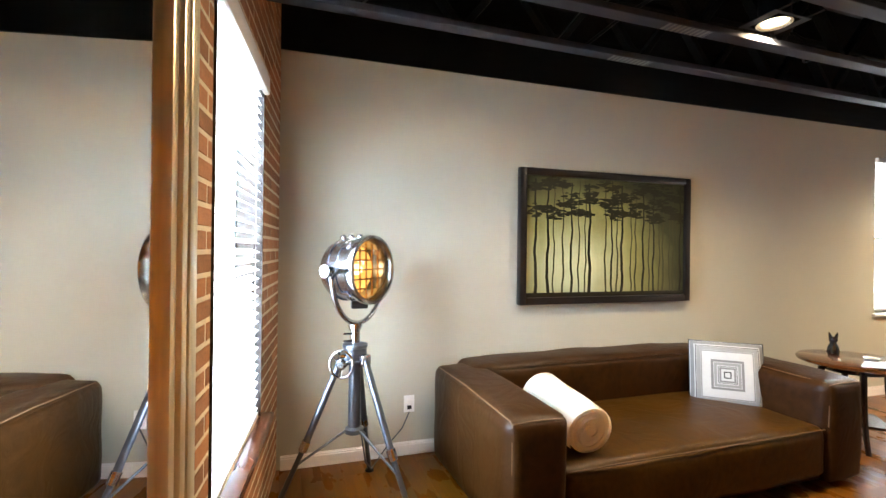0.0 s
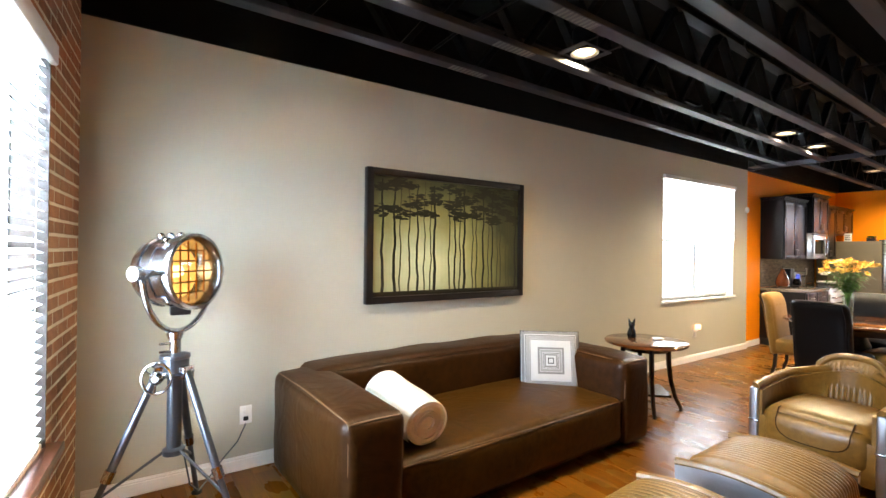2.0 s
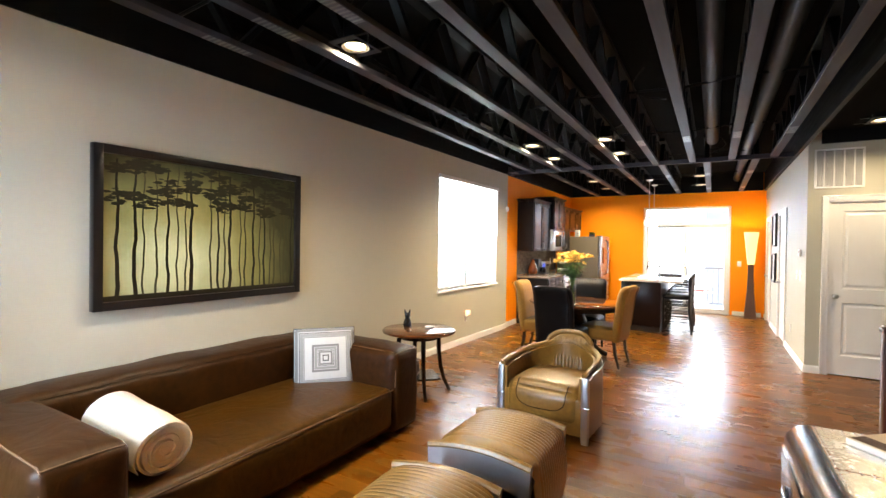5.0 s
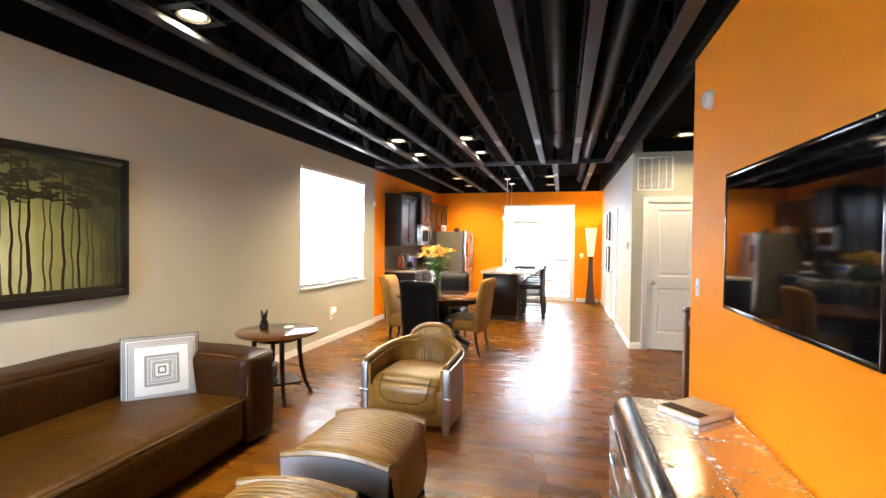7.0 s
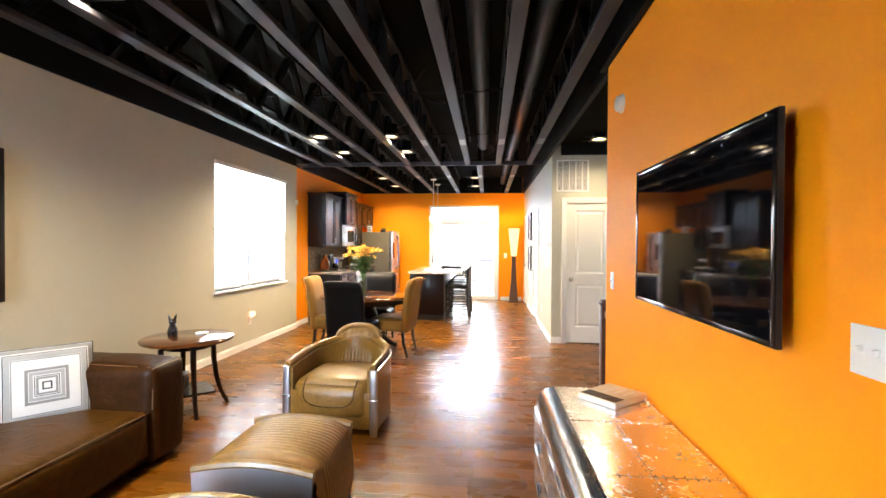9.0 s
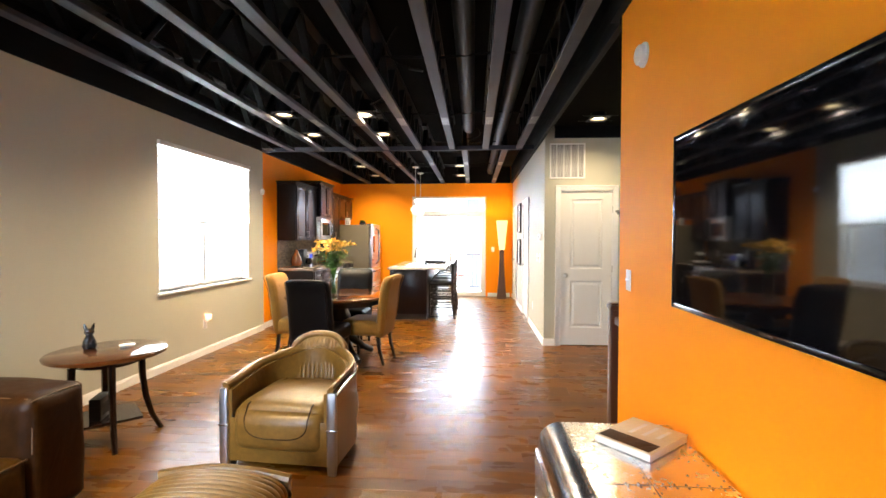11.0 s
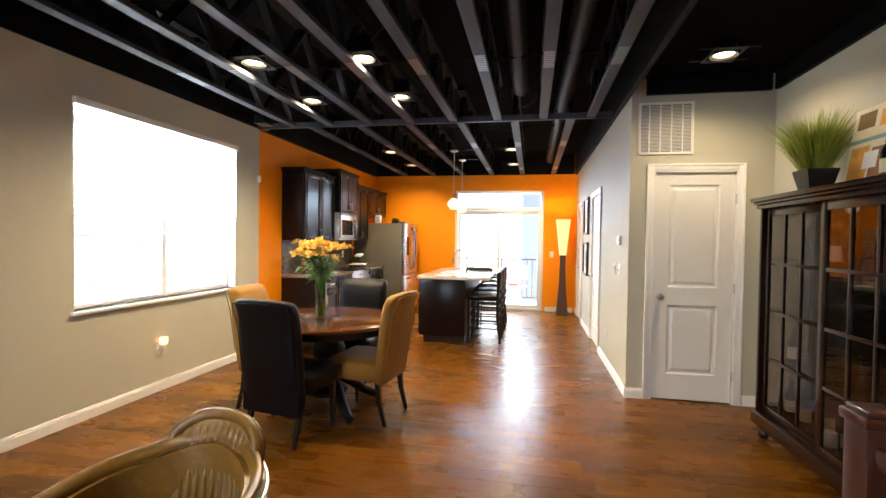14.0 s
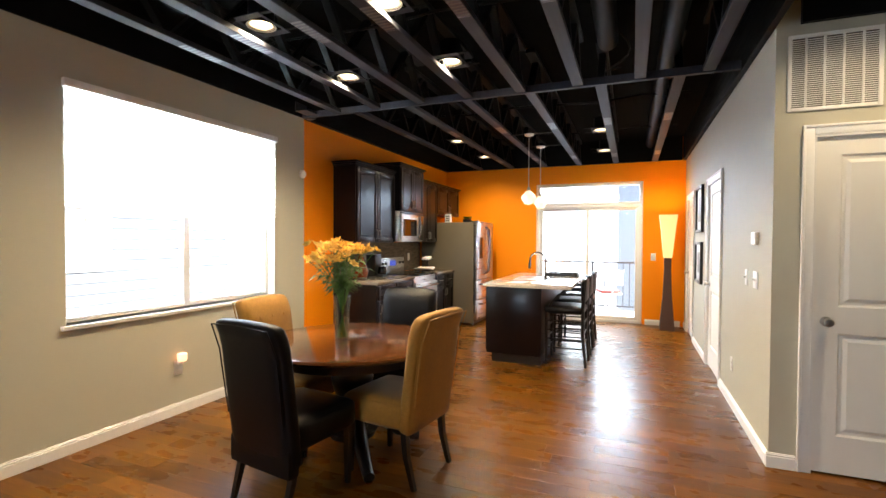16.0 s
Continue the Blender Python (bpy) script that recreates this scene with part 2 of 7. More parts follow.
M_VASE = glass("vase glass", (0.92, 0.97, 0.94), gloss=0.05)
M_MIRROR = mat("silvered mirror", (0.93, 0.93, 0.92), 0.005, metal=1)
M_GILT = mat("limed gilt wood", (0.72, 0.62, 0.42), 0.30, metal=0.6, var=0.35, scale=3, stretch=(1, 1, 0.15), bump=0.4, bscale=40)
M_BULB = mat("warm lamp glass", (1, 0.85, 0.6), 0.3, emit=(1.0, 0.80, 0.48), power=2.5)
M_CANTRIM = mat("white can trim", (0.75, 0.7, 0.6), 0.4)
M_CANIN = mat("can reflector", (0.8, 0.75, 0.65), 0.25, metal=0.8)
M_AMBER = mat("amber lit reflector", (0.75, 0.45, 0.15), 0.25, metal=0.6, emit=(1.0, 0.50, 0.12), power=0.16)
M_SHADE = mat("cream lamp shade", (0.85, 0.62, 0.34), 0.8, var=0.05, bump=0.3, bscale=200, emit=(1.0, 0.52, 0.16), power=0.22)
M_LEAF = mat("green stem", (0.07, 0.17, 0.03), 0.5, var=0.3, scale=20, rand=0.5, island=True)
M_GRASS = mat("lime grass blades", (0.27, 0.31, 0.03), 0.55, var=0.3, scale=20, rand=0.8, island=True)
M_PETAL = mat("yellow orange petals", (0.92, 0.60, 0.14), 0.5, var=0.3, scale=30, rand=0.9, island=True)
M_PAPER = mat("white paper", (0.7, 0.7, 0.7), 0.6)
M_OLIVE = mat("olive poster", (0.20, 0.16, 0.07), 0.4)
M_CREAM = mat("cream print", (0.62, 0.55, 0.40), 0.4, var=0.1)
M_RED = mat("red fabric", (0.40, 0.12, 0.12), 0.7, var=0.1)
M_BRASS = mat("aged brass", (0.45, 0.30, 0.12), 0.25, metal=1)
M_NICKEL = mat("satin nickel", (0.55, 0.52, 0.47), 0.28, metal=1)
M_GUN = mat("gunmetal grey", (0.115, 0.125, 0.14), 0.32, metal=0.9, var=0.06, scale=6)
M_RUBBER = mat("black rubber", (0.01, 0.01, 0.01), 0.7)
M_NEWEL = mat("mahogany stained newel", (0.055, 0.017, 0.009), 0.3, var=0.3, scale=4, stretch=(1, 1, 0.2), coat=0.2)
M_CONCRETE = mat("pale balcony deck", (0.5, 0.48, 0.45), 0.9, var=0.1)
M_SIDING = mat("pale blue grey siding", (0.30, 0.34, 0.38), 0.8, var=0.05)
M_SKYGLOW = bpy.data.materials.new("bright overcast sky")
M_SKYGLOW.use_nodes = True
_n = M_SKYGLOW.node_tree.nodes
_e = _n.new("ShaderNodeEmission")
_e.inputs[0].default_value, _e.inputs[1].default_value = (0.84, 0.93, 1.0, 1), 1.8
M_SKYGLOW.node_tree.links.new(_e.outputs[0], _n["Material Output"].inputs[0])
M_GROUND = mat("pale pavement", (0.35, 0.34, 0.32), 0.95, var=0.2, scale=2)


# ---- mesh helpers ----
def mesh_of(name, bm, material, smooth=False):
    me = bpy.data.meshes.new(name)
    bm.to_mesh(me)
    bm.free()
    for m in (material if isinstance(material, (list, tuple)) else [material]):
        me.materials.append(m)
    if smooth:
        me.shade_smooth()
        if smooth != "all":
            me.set_sharp_from_angle(angle=radians(40))
    return me


def part(name, bm, material, parent=None, label="", smooth=True):
    ob = new(name, mesh_of(name, bm, material, smooth))
    ob.parent = parent
    if label:
        ob["label"] = label
    return ob


def thing(name, label, category, place=(0, 0, 0), rz=0.0, group=""):
    ob = new(name)
    ob.matrix_basis = pose(*place, 0, 0, rz)
    ob.empty_display_size = 0.1
    return tagged(ob, label, category, group)


def add_box(bm, x0, x1, y0, y1, z0, z1, bev=0.0, seg=2, m=None, mi=0):
    r = bmesh.ops.create_cube(bm, size=1)
    vs = r["verts"]
    for v in vs:
        v.co = Vector(((x0 + x1) / 2 + v.co.x * (x1 - x0), (y0 + y1) / 2 + v.co.y * (y1 - y0), (z0 + z1) / 2 + v.co.z * (z1 - z0)))
    if m is not None:
        bmesh.ops.transform(bm, matrix=m, verts=vs)
    fs = {f for v in vs for f in v.link_faces}
    for f in fs:
        f.material_index = mi
    if bev:
        es = list({e for v in vs for e in v.link_edges})
        bmesh.ops.bevel(bm, geom=es, offset=bev, segments=seg, profile=0.5, affect="EDGES", clamp_overlap=True)
    return bm


def box(x0, x1, y0, y1, z0, z1, bev=0.0, seg=2, m=None):
    return add_box(bmesh.new(), x0, x1, y0, y1, z0, z1, bev, seg, m)


def boxes(*rows, bev=0.0, seg=2):
    bm = bmesh.new()
    for r in rows:
        add_box(bm, *r, bev=bev, seg=seg)
    return bm


def lathe(profile, segs=24, bm=None, m=None, rx=1.0, ry=1.0, cap=True):
    """A turned body from (radius, height) pairs."""
    bm = bm or bmesh.new()
    rings = []
    for r, z in profile:
        rings.append([bm.verts.new((r * rx * math.cos(2 * math.pi * i / segs), r * ry * math.sin(2 * math.pi * i / segs), z)) for i in range(segs)])
    for a, b in zip(rings, rings[1:]):
        for i in range(segs):
            j = (i + 1) % segs
            bm.faces.new((a[i], a[j], b[j], b[i]))
    if cap:
        bm.faces.new(list(reversed(rings[0])))
        bm.faces.new(rings[-1])
    if m is not None:
        bmesh.ops.transform(bm, matrix=m, verts=[v for r in rings for v in r])
    return bm


def tube(points, r, segs=8, bm=None, closed=False, flat=1.0):
    """A rod along points; r a number or one radius a point."""
    bm = bm or bmesh.new()
    pts = [Vector(p) for p in points]
    n = len(pts)
    rings = []
    up = None
    for i, p in enumerate(pts):
        if closed:
            d = (pts[(i + 1) % n] - pts[i - 1]).normalized()
        else:
            d = (pts[min(i + 1, n - 1)] - pts[max(i - 1, 0)]).normalized()
        if up is None:
            up = d.orthogonal().normalized()
        up = (up - d * up.dot(d)).normalized()
        side = d.cross(up)
        rr = r[i] if isinstance(r, (list, tuple)) else r
        rings.append([bm.verts.new(p + (up * math.cos(2 * math.pi * k / segs) + side * math.sin(2 * math.pi * k / segs) * flat) * rr) for k in range(segs)])
    for i in range(n if closed else n - 1):
        a, b = rings[i], rings[(i + 1) % n]
        for k in range(segs):
            j = (k + 1) % segs
            bm.faces.new((a[k], a[j], b[j], b[k]))
    if not closed:
        bm.faces.new(list(reversed(rings[0])))
        bm.faces.new(rings[-1])
    return bm


def rod(p, q, r, segs=10, bm=None, r2=None):
    return tube([p, q], [r, r2 if r2 is not None else r], segs, bm)


def soft_box(x0, x1, y0, y1, z0, z1, r=0.05, n=10, puff=0.0, bm=None, m=None, wobble=0.0, seed=0):
    """A stuffed block: rounded edges, sides that swell, and a little unevenness."""
    bm = bm or bmesh.new()
    tmp = bmesh.new()
    bmesh.ops.create_cube(tmp, size=2)
    bmesh.ops.subdivide_edges(tmp, edges=tmp.edges[:], cuts=n, use_grid_fill=True)
    c = Vector(((x0 + x1) / 2, (y0 + y1) / 2, (z0 + z1) / 2))
    h = Vector(((x1 - x0) / 2, (y1 - y0) / 2, (z1 - z0) / 2))
    for v in tmp.verts:
        u = v.co.copy()
        # crowd the grid to the edges so that the rounding keeps its shape
        w = Vector([math.copysign(1 - (1 - abs(a)) ** 1.6, a) if abs(a) < 1 else a for a in u])
        p = Vector((w.x * h.x, w.y * h.y, w.z * h.z))
        inner = Vector([max(-(h[i] - r), min(h[i] - r, p[i])) for i in range(3)])
        d = p - inner
        if d.length > 1e-6:
            p = inner + d.normalized() * r
        sw = Vector([(1 - u[(i + 1) % 3] ** 2) * (1 - u[(i + 2) % 3] ** 2) * u[i] * puff for i in range(3)])
        p += sw
        if wobble:
            p += noise.noise_vector(p * 3.1 + Vector((seed * 7.3, seed, 0))) * wobble
            p += noise.noise_vector(p * 9.0 + Vector((seed, seed * 3.7, 2))) * wobble * 0.35
        v.co = c + p
    if m is not None:
        bmesh.ops.transform(tmp, matrix=m, verts=tmp.verts[:])
    vm = {v: bm.verts.new(v.co) for v in tmp.verts}
    for f in tmp.faces:
        bm.faces.new([vm[v] for v in f.verts])
    tmp.free()
    return bm


def structure(name, bm, material, label="", smooth=False, category=""):
    ob = part(name, bm, material, None, "", smooth)
    return tagged(ob, label, category, kind="structure")


def holed_wall(name, axis, at, thick, u0, u1, z0, z1, holes, material, label):
    """A wall in blocks round its openings. axis 'x': its plane is x = at; holes are (u0, u1, z0, z1)."""
    bm = bmesh.new()
    us = sorted({u0, u1, *[h[0] for h in holes], *[h[1] for h in holes]})
    for a, b in zip(us, us[1:]):
        mid = (a + b) / 2
        cuts = sorted([(h[2], h[3]) for h in holes if h[0] <= mid <= h[1]])
        z = z0
        for c0, c1 in cuts + [(z1, z1)]:
            if c0 > z + 1e-6:
                if axis == "x":
                    add_box(bm, min(at, at + thick), max(at, at + thick), a, b, z, c0)
                else:
                    add_box(bm, a, b, min(at, at + thick), max(at, at + thick), z, c0)
            z = c1
    bmesh.ops.remove_doubles(bm, verts=bm.verts[:], dist=1e-5)
    return structure(name, bm, material, label)


# ---- structure ----
structure("floor", box(-0.6, 14.0, -3.2, 3.6, -0.25, -0.018), M_SUBFLOOR, "dark subfloor under the reddish wood boards")
WIN = (7.11, 8.98, 0.84, 2.385)
SLIDE = (-0.21, 1.55, 0.0, 2.40)
ORANGE_X = 9.42                # where the grey paint gives way to the orange
north(holed_wall("wall_north", "y", WN, 0.18, 1.2, ORANGE_X, 0, TOP + 0.5, [WIN], M_GREY, "warm grey painted wall with eggshell finish"))
structure("wall_kitchen", box(9.30, 13.95, 3.33, 3.63, 0, TOP + 0.5), M_ORANGE, "bright orange painted wall behind the kitchen units")
holed_wall("wall_east", "x", XE, 0.2, -0.86, 3.33, 0, TOP + 0.5, [SLIDE], M_ORANGE, "bright orange painted wall round the sliding door")
DOORS_HALL = [(10.47, 11.30), (12.60, 13.35)]
holed_wall("wall_hall", "y", HALL_Y, -0.12, CLOSET_X, 13.95, 0, TOP + 0.5, [(a, b, 0, 2.04) for a, b in DOORS_HALL], M_GREY, "grey painted wall of the passage in cool daylight")
holed_wall("wall_closet", "x", CLOSET_X, 0.12, STAIR_Y - 0.12, HALL_Y - 0.12, 0, TOP + 0.5, [(-1.745, -1.065, 0, 2.04)], M_GREY, "grey painted wall round the cupboard door")
structure("wall_stair", box(5.2, 8.81, STAIR_Y - 0.20, STAIR_Y - 0.08, 0, TOP + 0.5), M_GREY, "grey painted wall behind the glazed cabinet")
structure("wall_tv", box(0.2, TV_END, WS - 0.12, WS, 0, TOP + 0.5, 0.012), M_ORANGE, "bright orange painted wall that carries the television")
structure("wall_stair_end", box(5.2, 5.32, STAIR_Y - 0.08, WS - 0.125, 0, TOP + 0.5), M_GREY, "grey painted wall beside the stair")
structure("wall_back_rooms", boxes((8.81, 13.95, -3.2, -3.08, 0, 3.2), (13.83, 13.95, -3.08, -0.98, 0, 3.2), (8.81, 8.93, -3.08, STAIR_Y - 0.2, 0, 3.2)), M_GREY, "plain grey wall that closes the rooms behind")
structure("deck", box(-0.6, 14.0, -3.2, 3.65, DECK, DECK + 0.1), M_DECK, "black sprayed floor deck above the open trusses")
structure("ceiling_low", boxes((5.32, CLOSET_X, -2.15, -0.86, 2.875, 2.90), (CLOSET_X + 0.125, 14, -3.2, -0.985, 2.73, 2.76)), M_DECK, "flat black ceiling over the stair corner")
BW = (0.69, 1.63, 0.60, 2.28)    # window in the brick wall, along it from the corner
M_FRONT = Matrix.Translation((FX, FY, 0)) @ Matrix.Rotation(-radians(90) - FRONT, 4, "Z")
# in this frame x runs along the wall from the corner, y points into the room
bm = bmesh.new()
for r in [(-0.3, BW[0], -0.28, 0.0, 0, 3.2), (BW[1], 4.6, -0.28, 0.0, 0, 3.2), (BW[0], BW[1], -0.28, 0.0, 0, BW[2]), (BW[0], BW[1], -0.28, 0.0, BW[3], 3.2)]:
    add_box(bm, *r)
brick_wall = structure("wall_brick", bm, M_MORTAR, "exposed red brick wall with wide pale mortar joints")
brick_wall.matrix_basis = M_FRONT


def ribbed(name):
    m = mat(name, (0.10, 0.105, 0.12), 0.4, metal=0.6)
    n, l = m.node_tree.nodes, m.node_tree.links
    w, c, u = n.new("ShaderNodeTexWave"), n.new("ShaderNodeTexCoord"), n.new("ShaderNodeBump")
    w.inputs["Scale"].default_value = 9.0
    u.inputs["Distance"].default_value = 0.004
    l.new(c.outputs["Object"], w.inputs[0])
    l.new(w.outputs[0], u.inputs["Height"])
    l.new(u.outputs[0], n["Principled BSDF"].inputs["Normal"])
    return m


M_PLATE = ribbed("ribbed nail plate")


def rim_beam():
    bm = bmesh.new()
    for r in [(ORANGE_X, XE, 3.265, 3.328, TOP + 0.01, DECK - 0.002), (CLOSET_X - 3.3, XE, HALL_Y + 0.003, HALL_Y + 0.045, TOP + 0.005, DECK - 0.002), (XE - 0.05, XE - 0.004, -0.80, 3.27, TOP + 0.01, DECK - 0.002),
              (CLOSET_X - 0.04, CLOSET_X - 0.003, STAIR_Y - 0.03, HALL_Y - 0.122, TOP + 0.005, 2.874), (5.33, CLOSET_X - 0.045, STAIR_Y - 0.079, STAIR_Y - 0.045, TOP + 0.005, 2.874),
              (1.4, CLOSET_X - 3.3, WS + 0.003, WS + 0.045, TOP + 0.01, DECK - 0.002)]:
        add_box(bm, *r)
    return structure("rim_board", bm, M_BLACK, "black painted rim board at the top of the walls")


rim_beam()
north(structure("rim_board", box(1.2, ORANGE_X + 0.02, WN - 0.022, WN - 0.002, TOP + 0.004, DECK - 0.002), M_BLACK, "black painted rim board at the top of the long wall"))
CHORDS = [-0.585 + 0.487 * i for i in range(7)] + [2.80]
FAR_CHORDS = [-0.39 + 0.60 * i for i in range(6)]
BEAM_X = 9.38


def truss(x0, x1, y, name="truss"):
    """An open web floor truss: flat chords, and slanted webs between them."""
    ob = thing(name, "black painted open web floor truss under the deck", "truss", (x0, y, TOP))
    ob["group"] = "floor trusses"
    L, H = x1 - x0, DECK - TOP - 0.003
    # lit bottom chord against shaded upper parts, set by colour
    part("bottom_chord", box(0, L, -0.044, 0.044, 0, 0.038, 0.003, 1), M_CHORD, ob, "black timber chord in a lit charcoal tone", smooth=False)
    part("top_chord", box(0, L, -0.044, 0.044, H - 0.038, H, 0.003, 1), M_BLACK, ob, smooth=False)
    n = max(2, round(L / 0.62))
    run = L / n
    d = Vector((run / 2 - 0.06, 0, H - 0.078))
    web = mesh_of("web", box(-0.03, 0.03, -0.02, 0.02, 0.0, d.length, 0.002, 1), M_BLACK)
    for i in range(n):
        for p, s in ((L * i / n + 0.03, 1), (L * (i + 1) / n - 0.03, -1)):
            w = new("web", web)
            w.parent = ob
            w.matrix_basis = Matrix.Translation((p, 0, 0.039)) @ Vector((s * d.x, 0, d.z)).to_track_quat("Z", "Y").to_matrix().to_4x4()
    plate = mesh_of("nail_plate", box(-0.16, 0.16, -0.038, 0.038, -0.0015, -0.0003), M_PLATE)
    for i in range(1, max(2, int(L / 3.1)) + 1):
        w = new("nail_plate", plate)
        w.parent = ob
        w.location = (L * (i - 0.4) / max(2, int(L / 3.1)), 0, 0)
    return ob


for y in CHORDS:
    truss(1.05, BEAM_X - 0.03, y)
for y in FAR_CHORDS:
    truss(BEAM_X + 0.02, XE - 0.06, y)
structure("ceiling_beam", boxes((BEAM_X - 0.025, BEAM_X + 0.015, -0.80, 3.26, TOP - 0.008, TOP + 0.055)), M_CHORD, "beam across the trusses in the lit charcoal tone")


o = thing("junction_bracket", "dull grey metal bracket where the outer truss meets the beam", "bracket", (BEAM_X - 0.16, 3.10, TOP + 0.002))
part("bracket_plate", box(-0.09, 0.09, -0.07, 0.07, 0, 0.004, 0.001), M_GUN, o, smooth=False)
part("bracket_flange", box(-0.09, 0.09, 0.064, 0.069, 0.0045, 0.10, 0.001), M_GUN, o, smooth=False)


def baseboard(name, u0, u1, at, axis, side, label="white painted baseboard with a stepped top"):
    bm = bmesh.new()
    for d, z0, z1 in ((0.016, 0, 0.072), (0.012, 0.072, 0.084), (0.007, 0.084, 0.092)):
        a, b = sorted((at + 0.0005 * side, at + d * side))
        if axis == "y":
            add_box(bm, u0, u1, a, b, z0, z1, 0.002, 1)
        else:
            add_box(bm, a, b, u0, u1, z0, z1, 0.002, 1)
    return structure(name, bm, M_WHITE, label)


north(baseboard("baseboard", 1.36, ORANGE_X, WN, "y", -1))
baseboard("baseboard", ORANGE_X + 0.01, 10.0, 3.33, "y", -1)
baseboard("baseboard", -0.80, -0.27, XE, "x", -1)
baseboard("baseboard", 8.70, 10.39, HALL_Y, "y", 1)
baseboard("baseboard", 11.38, 12.52, HALL_Y, "y", 1)
baseboard("baseboard", 13.43, XE, HALL_Y, "y", 1)
baseboard("baseboard", -1.0, -0.844, CLOSET_X, "x", -1)
baseboard("baseboard", -2.02, -1.815, CLOSET_X, "x", -1)
baseboard("baseboard", 1.1, TV_END, WS, "y", 1)


# ---- openings, doors and fittings ----
def frame_bars(bm, u0, u1, z0, z1, w, y0, y1, bev=0.004):
    """Four bars round a rectangle in the plane of x and z."""
    add_box(bm, u0, u0 + w, y0, y1, z0, z1, bev)
    add_box(bm, u1 - w, u1, y0, y1, z0, z1, bev)
    add_box(bm, u0 + w, u1 - w, y0, y1, z1 - w, z1, bev)
    add_box(bm, u0 + w, u1 - w, y0, y1, z0, z0 + w, bev)
    return bm


def window_north():
    a, b, c, d = WIN
    w = tagged(new("window_1"), "white vinyl single-hung double window in the grey wall", "window", kind="structure")
    w.location = ((a + b) / 2, WN, c)
    W, H = b - a, d - c
    part("window_frame", frame_bars(frame_bars(bmesh.new(), -W / 2 + 0.004, 0.012, 0.004, H - 0.004, 0.03, 0.09, 0.15), 0, W / 2 - 0.004, 0.004, H - 0.004, 0.04, 0.09, 0.15), M_VINYL, w)
    part("meeting_rail", boxes((-W / 2 + 0.04, -0.04, 0.085, 0.14, H / 2 - 0.02, H / 2 + 0.02), (0.04, W / 2 - 0.04, 0.085, 0.14, H / 2 - 0.02, H / 2 + 0.02), bev=0.003), M_VINYL, w)
    for s in (-1, 1):
        for z0, z1 in ((0.044, H / 2 - 0.02), (H / 2 + 0.02, H - 0.044)):
            p = part("pane", box(min(s * 0.04, s * (W / 2 - 0.044)), max(s * 0.04, s * (W / 2 - 0.044)), 0.11, 0.116, z0, z1), M_GLASS, w, smooth=False)
            p.visible_shadow = False
    part("window_sill", box(-W / 2 - 0.03, W / 2 + 0.03, -0.028, 0.088, -0.03, 0.0, 0.005), M_WHITE, w, "white painted window sill")
    part("jamb_lining", boxes((-W / 2 + 0.0005, -W / 2 + 0.006, 0.004, 0.09, 0.002, H - 0.008), (W / 2 - 0.006, W / 2 - 0.0005, 0.004, 0.09, 0.002, H - 0.008), (-W / 2 + 0.0005, W / 2 - 0.0005, 0.004, 0.09, H - 0.007, H - 0.0005)), M_WHITE, w, smooth=False)
    return w


north(window_north())


def cell_blind():
    a, b, c, d = WIN
    o = thing("window_blind", "white pleated window blind lowered halfway over the big window", "blind", ((a + b) / 2, WN + 0.012, 0))
    W = b - a
    part("head_rail", box(-W / 2 - 0.01, W / 2 + 0.01, -0.045, 0.012, d - 0.005, d + 0.05, 0.006), M_PLASTIC, o, "white blind head rail")
    bm = bmesh.new()
    n = 46
    prev = None
    for i in range(n + 1):
        z = d - 0.01 - i * (d - 1.62) / n
        y = -0.010 if i % 2 else -0.026
        row = [bm.verts.new((-W / 2 + 0.006, y, z)), bm.verts.new((W / 2 - 0.006, y, z))]
        if prev:
            bm.faces.new((prev[0], prev[1], row[1], row[0]))
        prev = row
    bmesh.ops.solidify(bm, geom=bm.faces[:], thickness=0.001)
    part("pleated_fabric", bm, M_SHEER, o, "thin white pleated fabric", smooth=False)
    # rail borrows the translucent slat material to look lit instead of dark
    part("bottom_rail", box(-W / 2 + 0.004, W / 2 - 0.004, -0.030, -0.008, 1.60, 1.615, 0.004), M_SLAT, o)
    for s in (-1, 1):
        part("cord", rod((s * (W / 2 - 0.12), -0.018, 1.60), (s * (W / 2 - 0.12), -0.018, 1.555), 0.0025, 6), M_PLASTIC, o)
        part("cord_weight", lathe([(0.003, 0), (0.008, 0.004), (0.006, 0.03), (0.002, 0.034)], 8, m=Matrix.Translation((s * (W / 2 - 0.12), -0.018, 1.522))), M_PLASTIC, o)
    return o


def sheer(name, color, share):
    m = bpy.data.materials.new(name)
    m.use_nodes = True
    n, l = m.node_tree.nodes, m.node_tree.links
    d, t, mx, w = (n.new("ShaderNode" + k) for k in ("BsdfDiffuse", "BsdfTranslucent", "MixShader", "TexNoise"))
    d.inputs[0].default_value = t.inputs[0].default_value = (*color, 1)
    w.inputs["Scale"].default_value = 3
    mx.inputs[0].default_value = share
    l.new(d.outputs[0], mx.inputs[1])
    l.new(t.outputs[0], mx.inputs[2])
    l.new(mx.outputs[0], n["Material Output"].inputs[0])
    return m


M_SHEER = sheer("thin white blind fabric", (0.92, 0.92, 0.92), 0.65)
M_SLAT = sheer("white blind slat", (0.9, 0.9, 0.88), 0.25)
north(cell_blind())


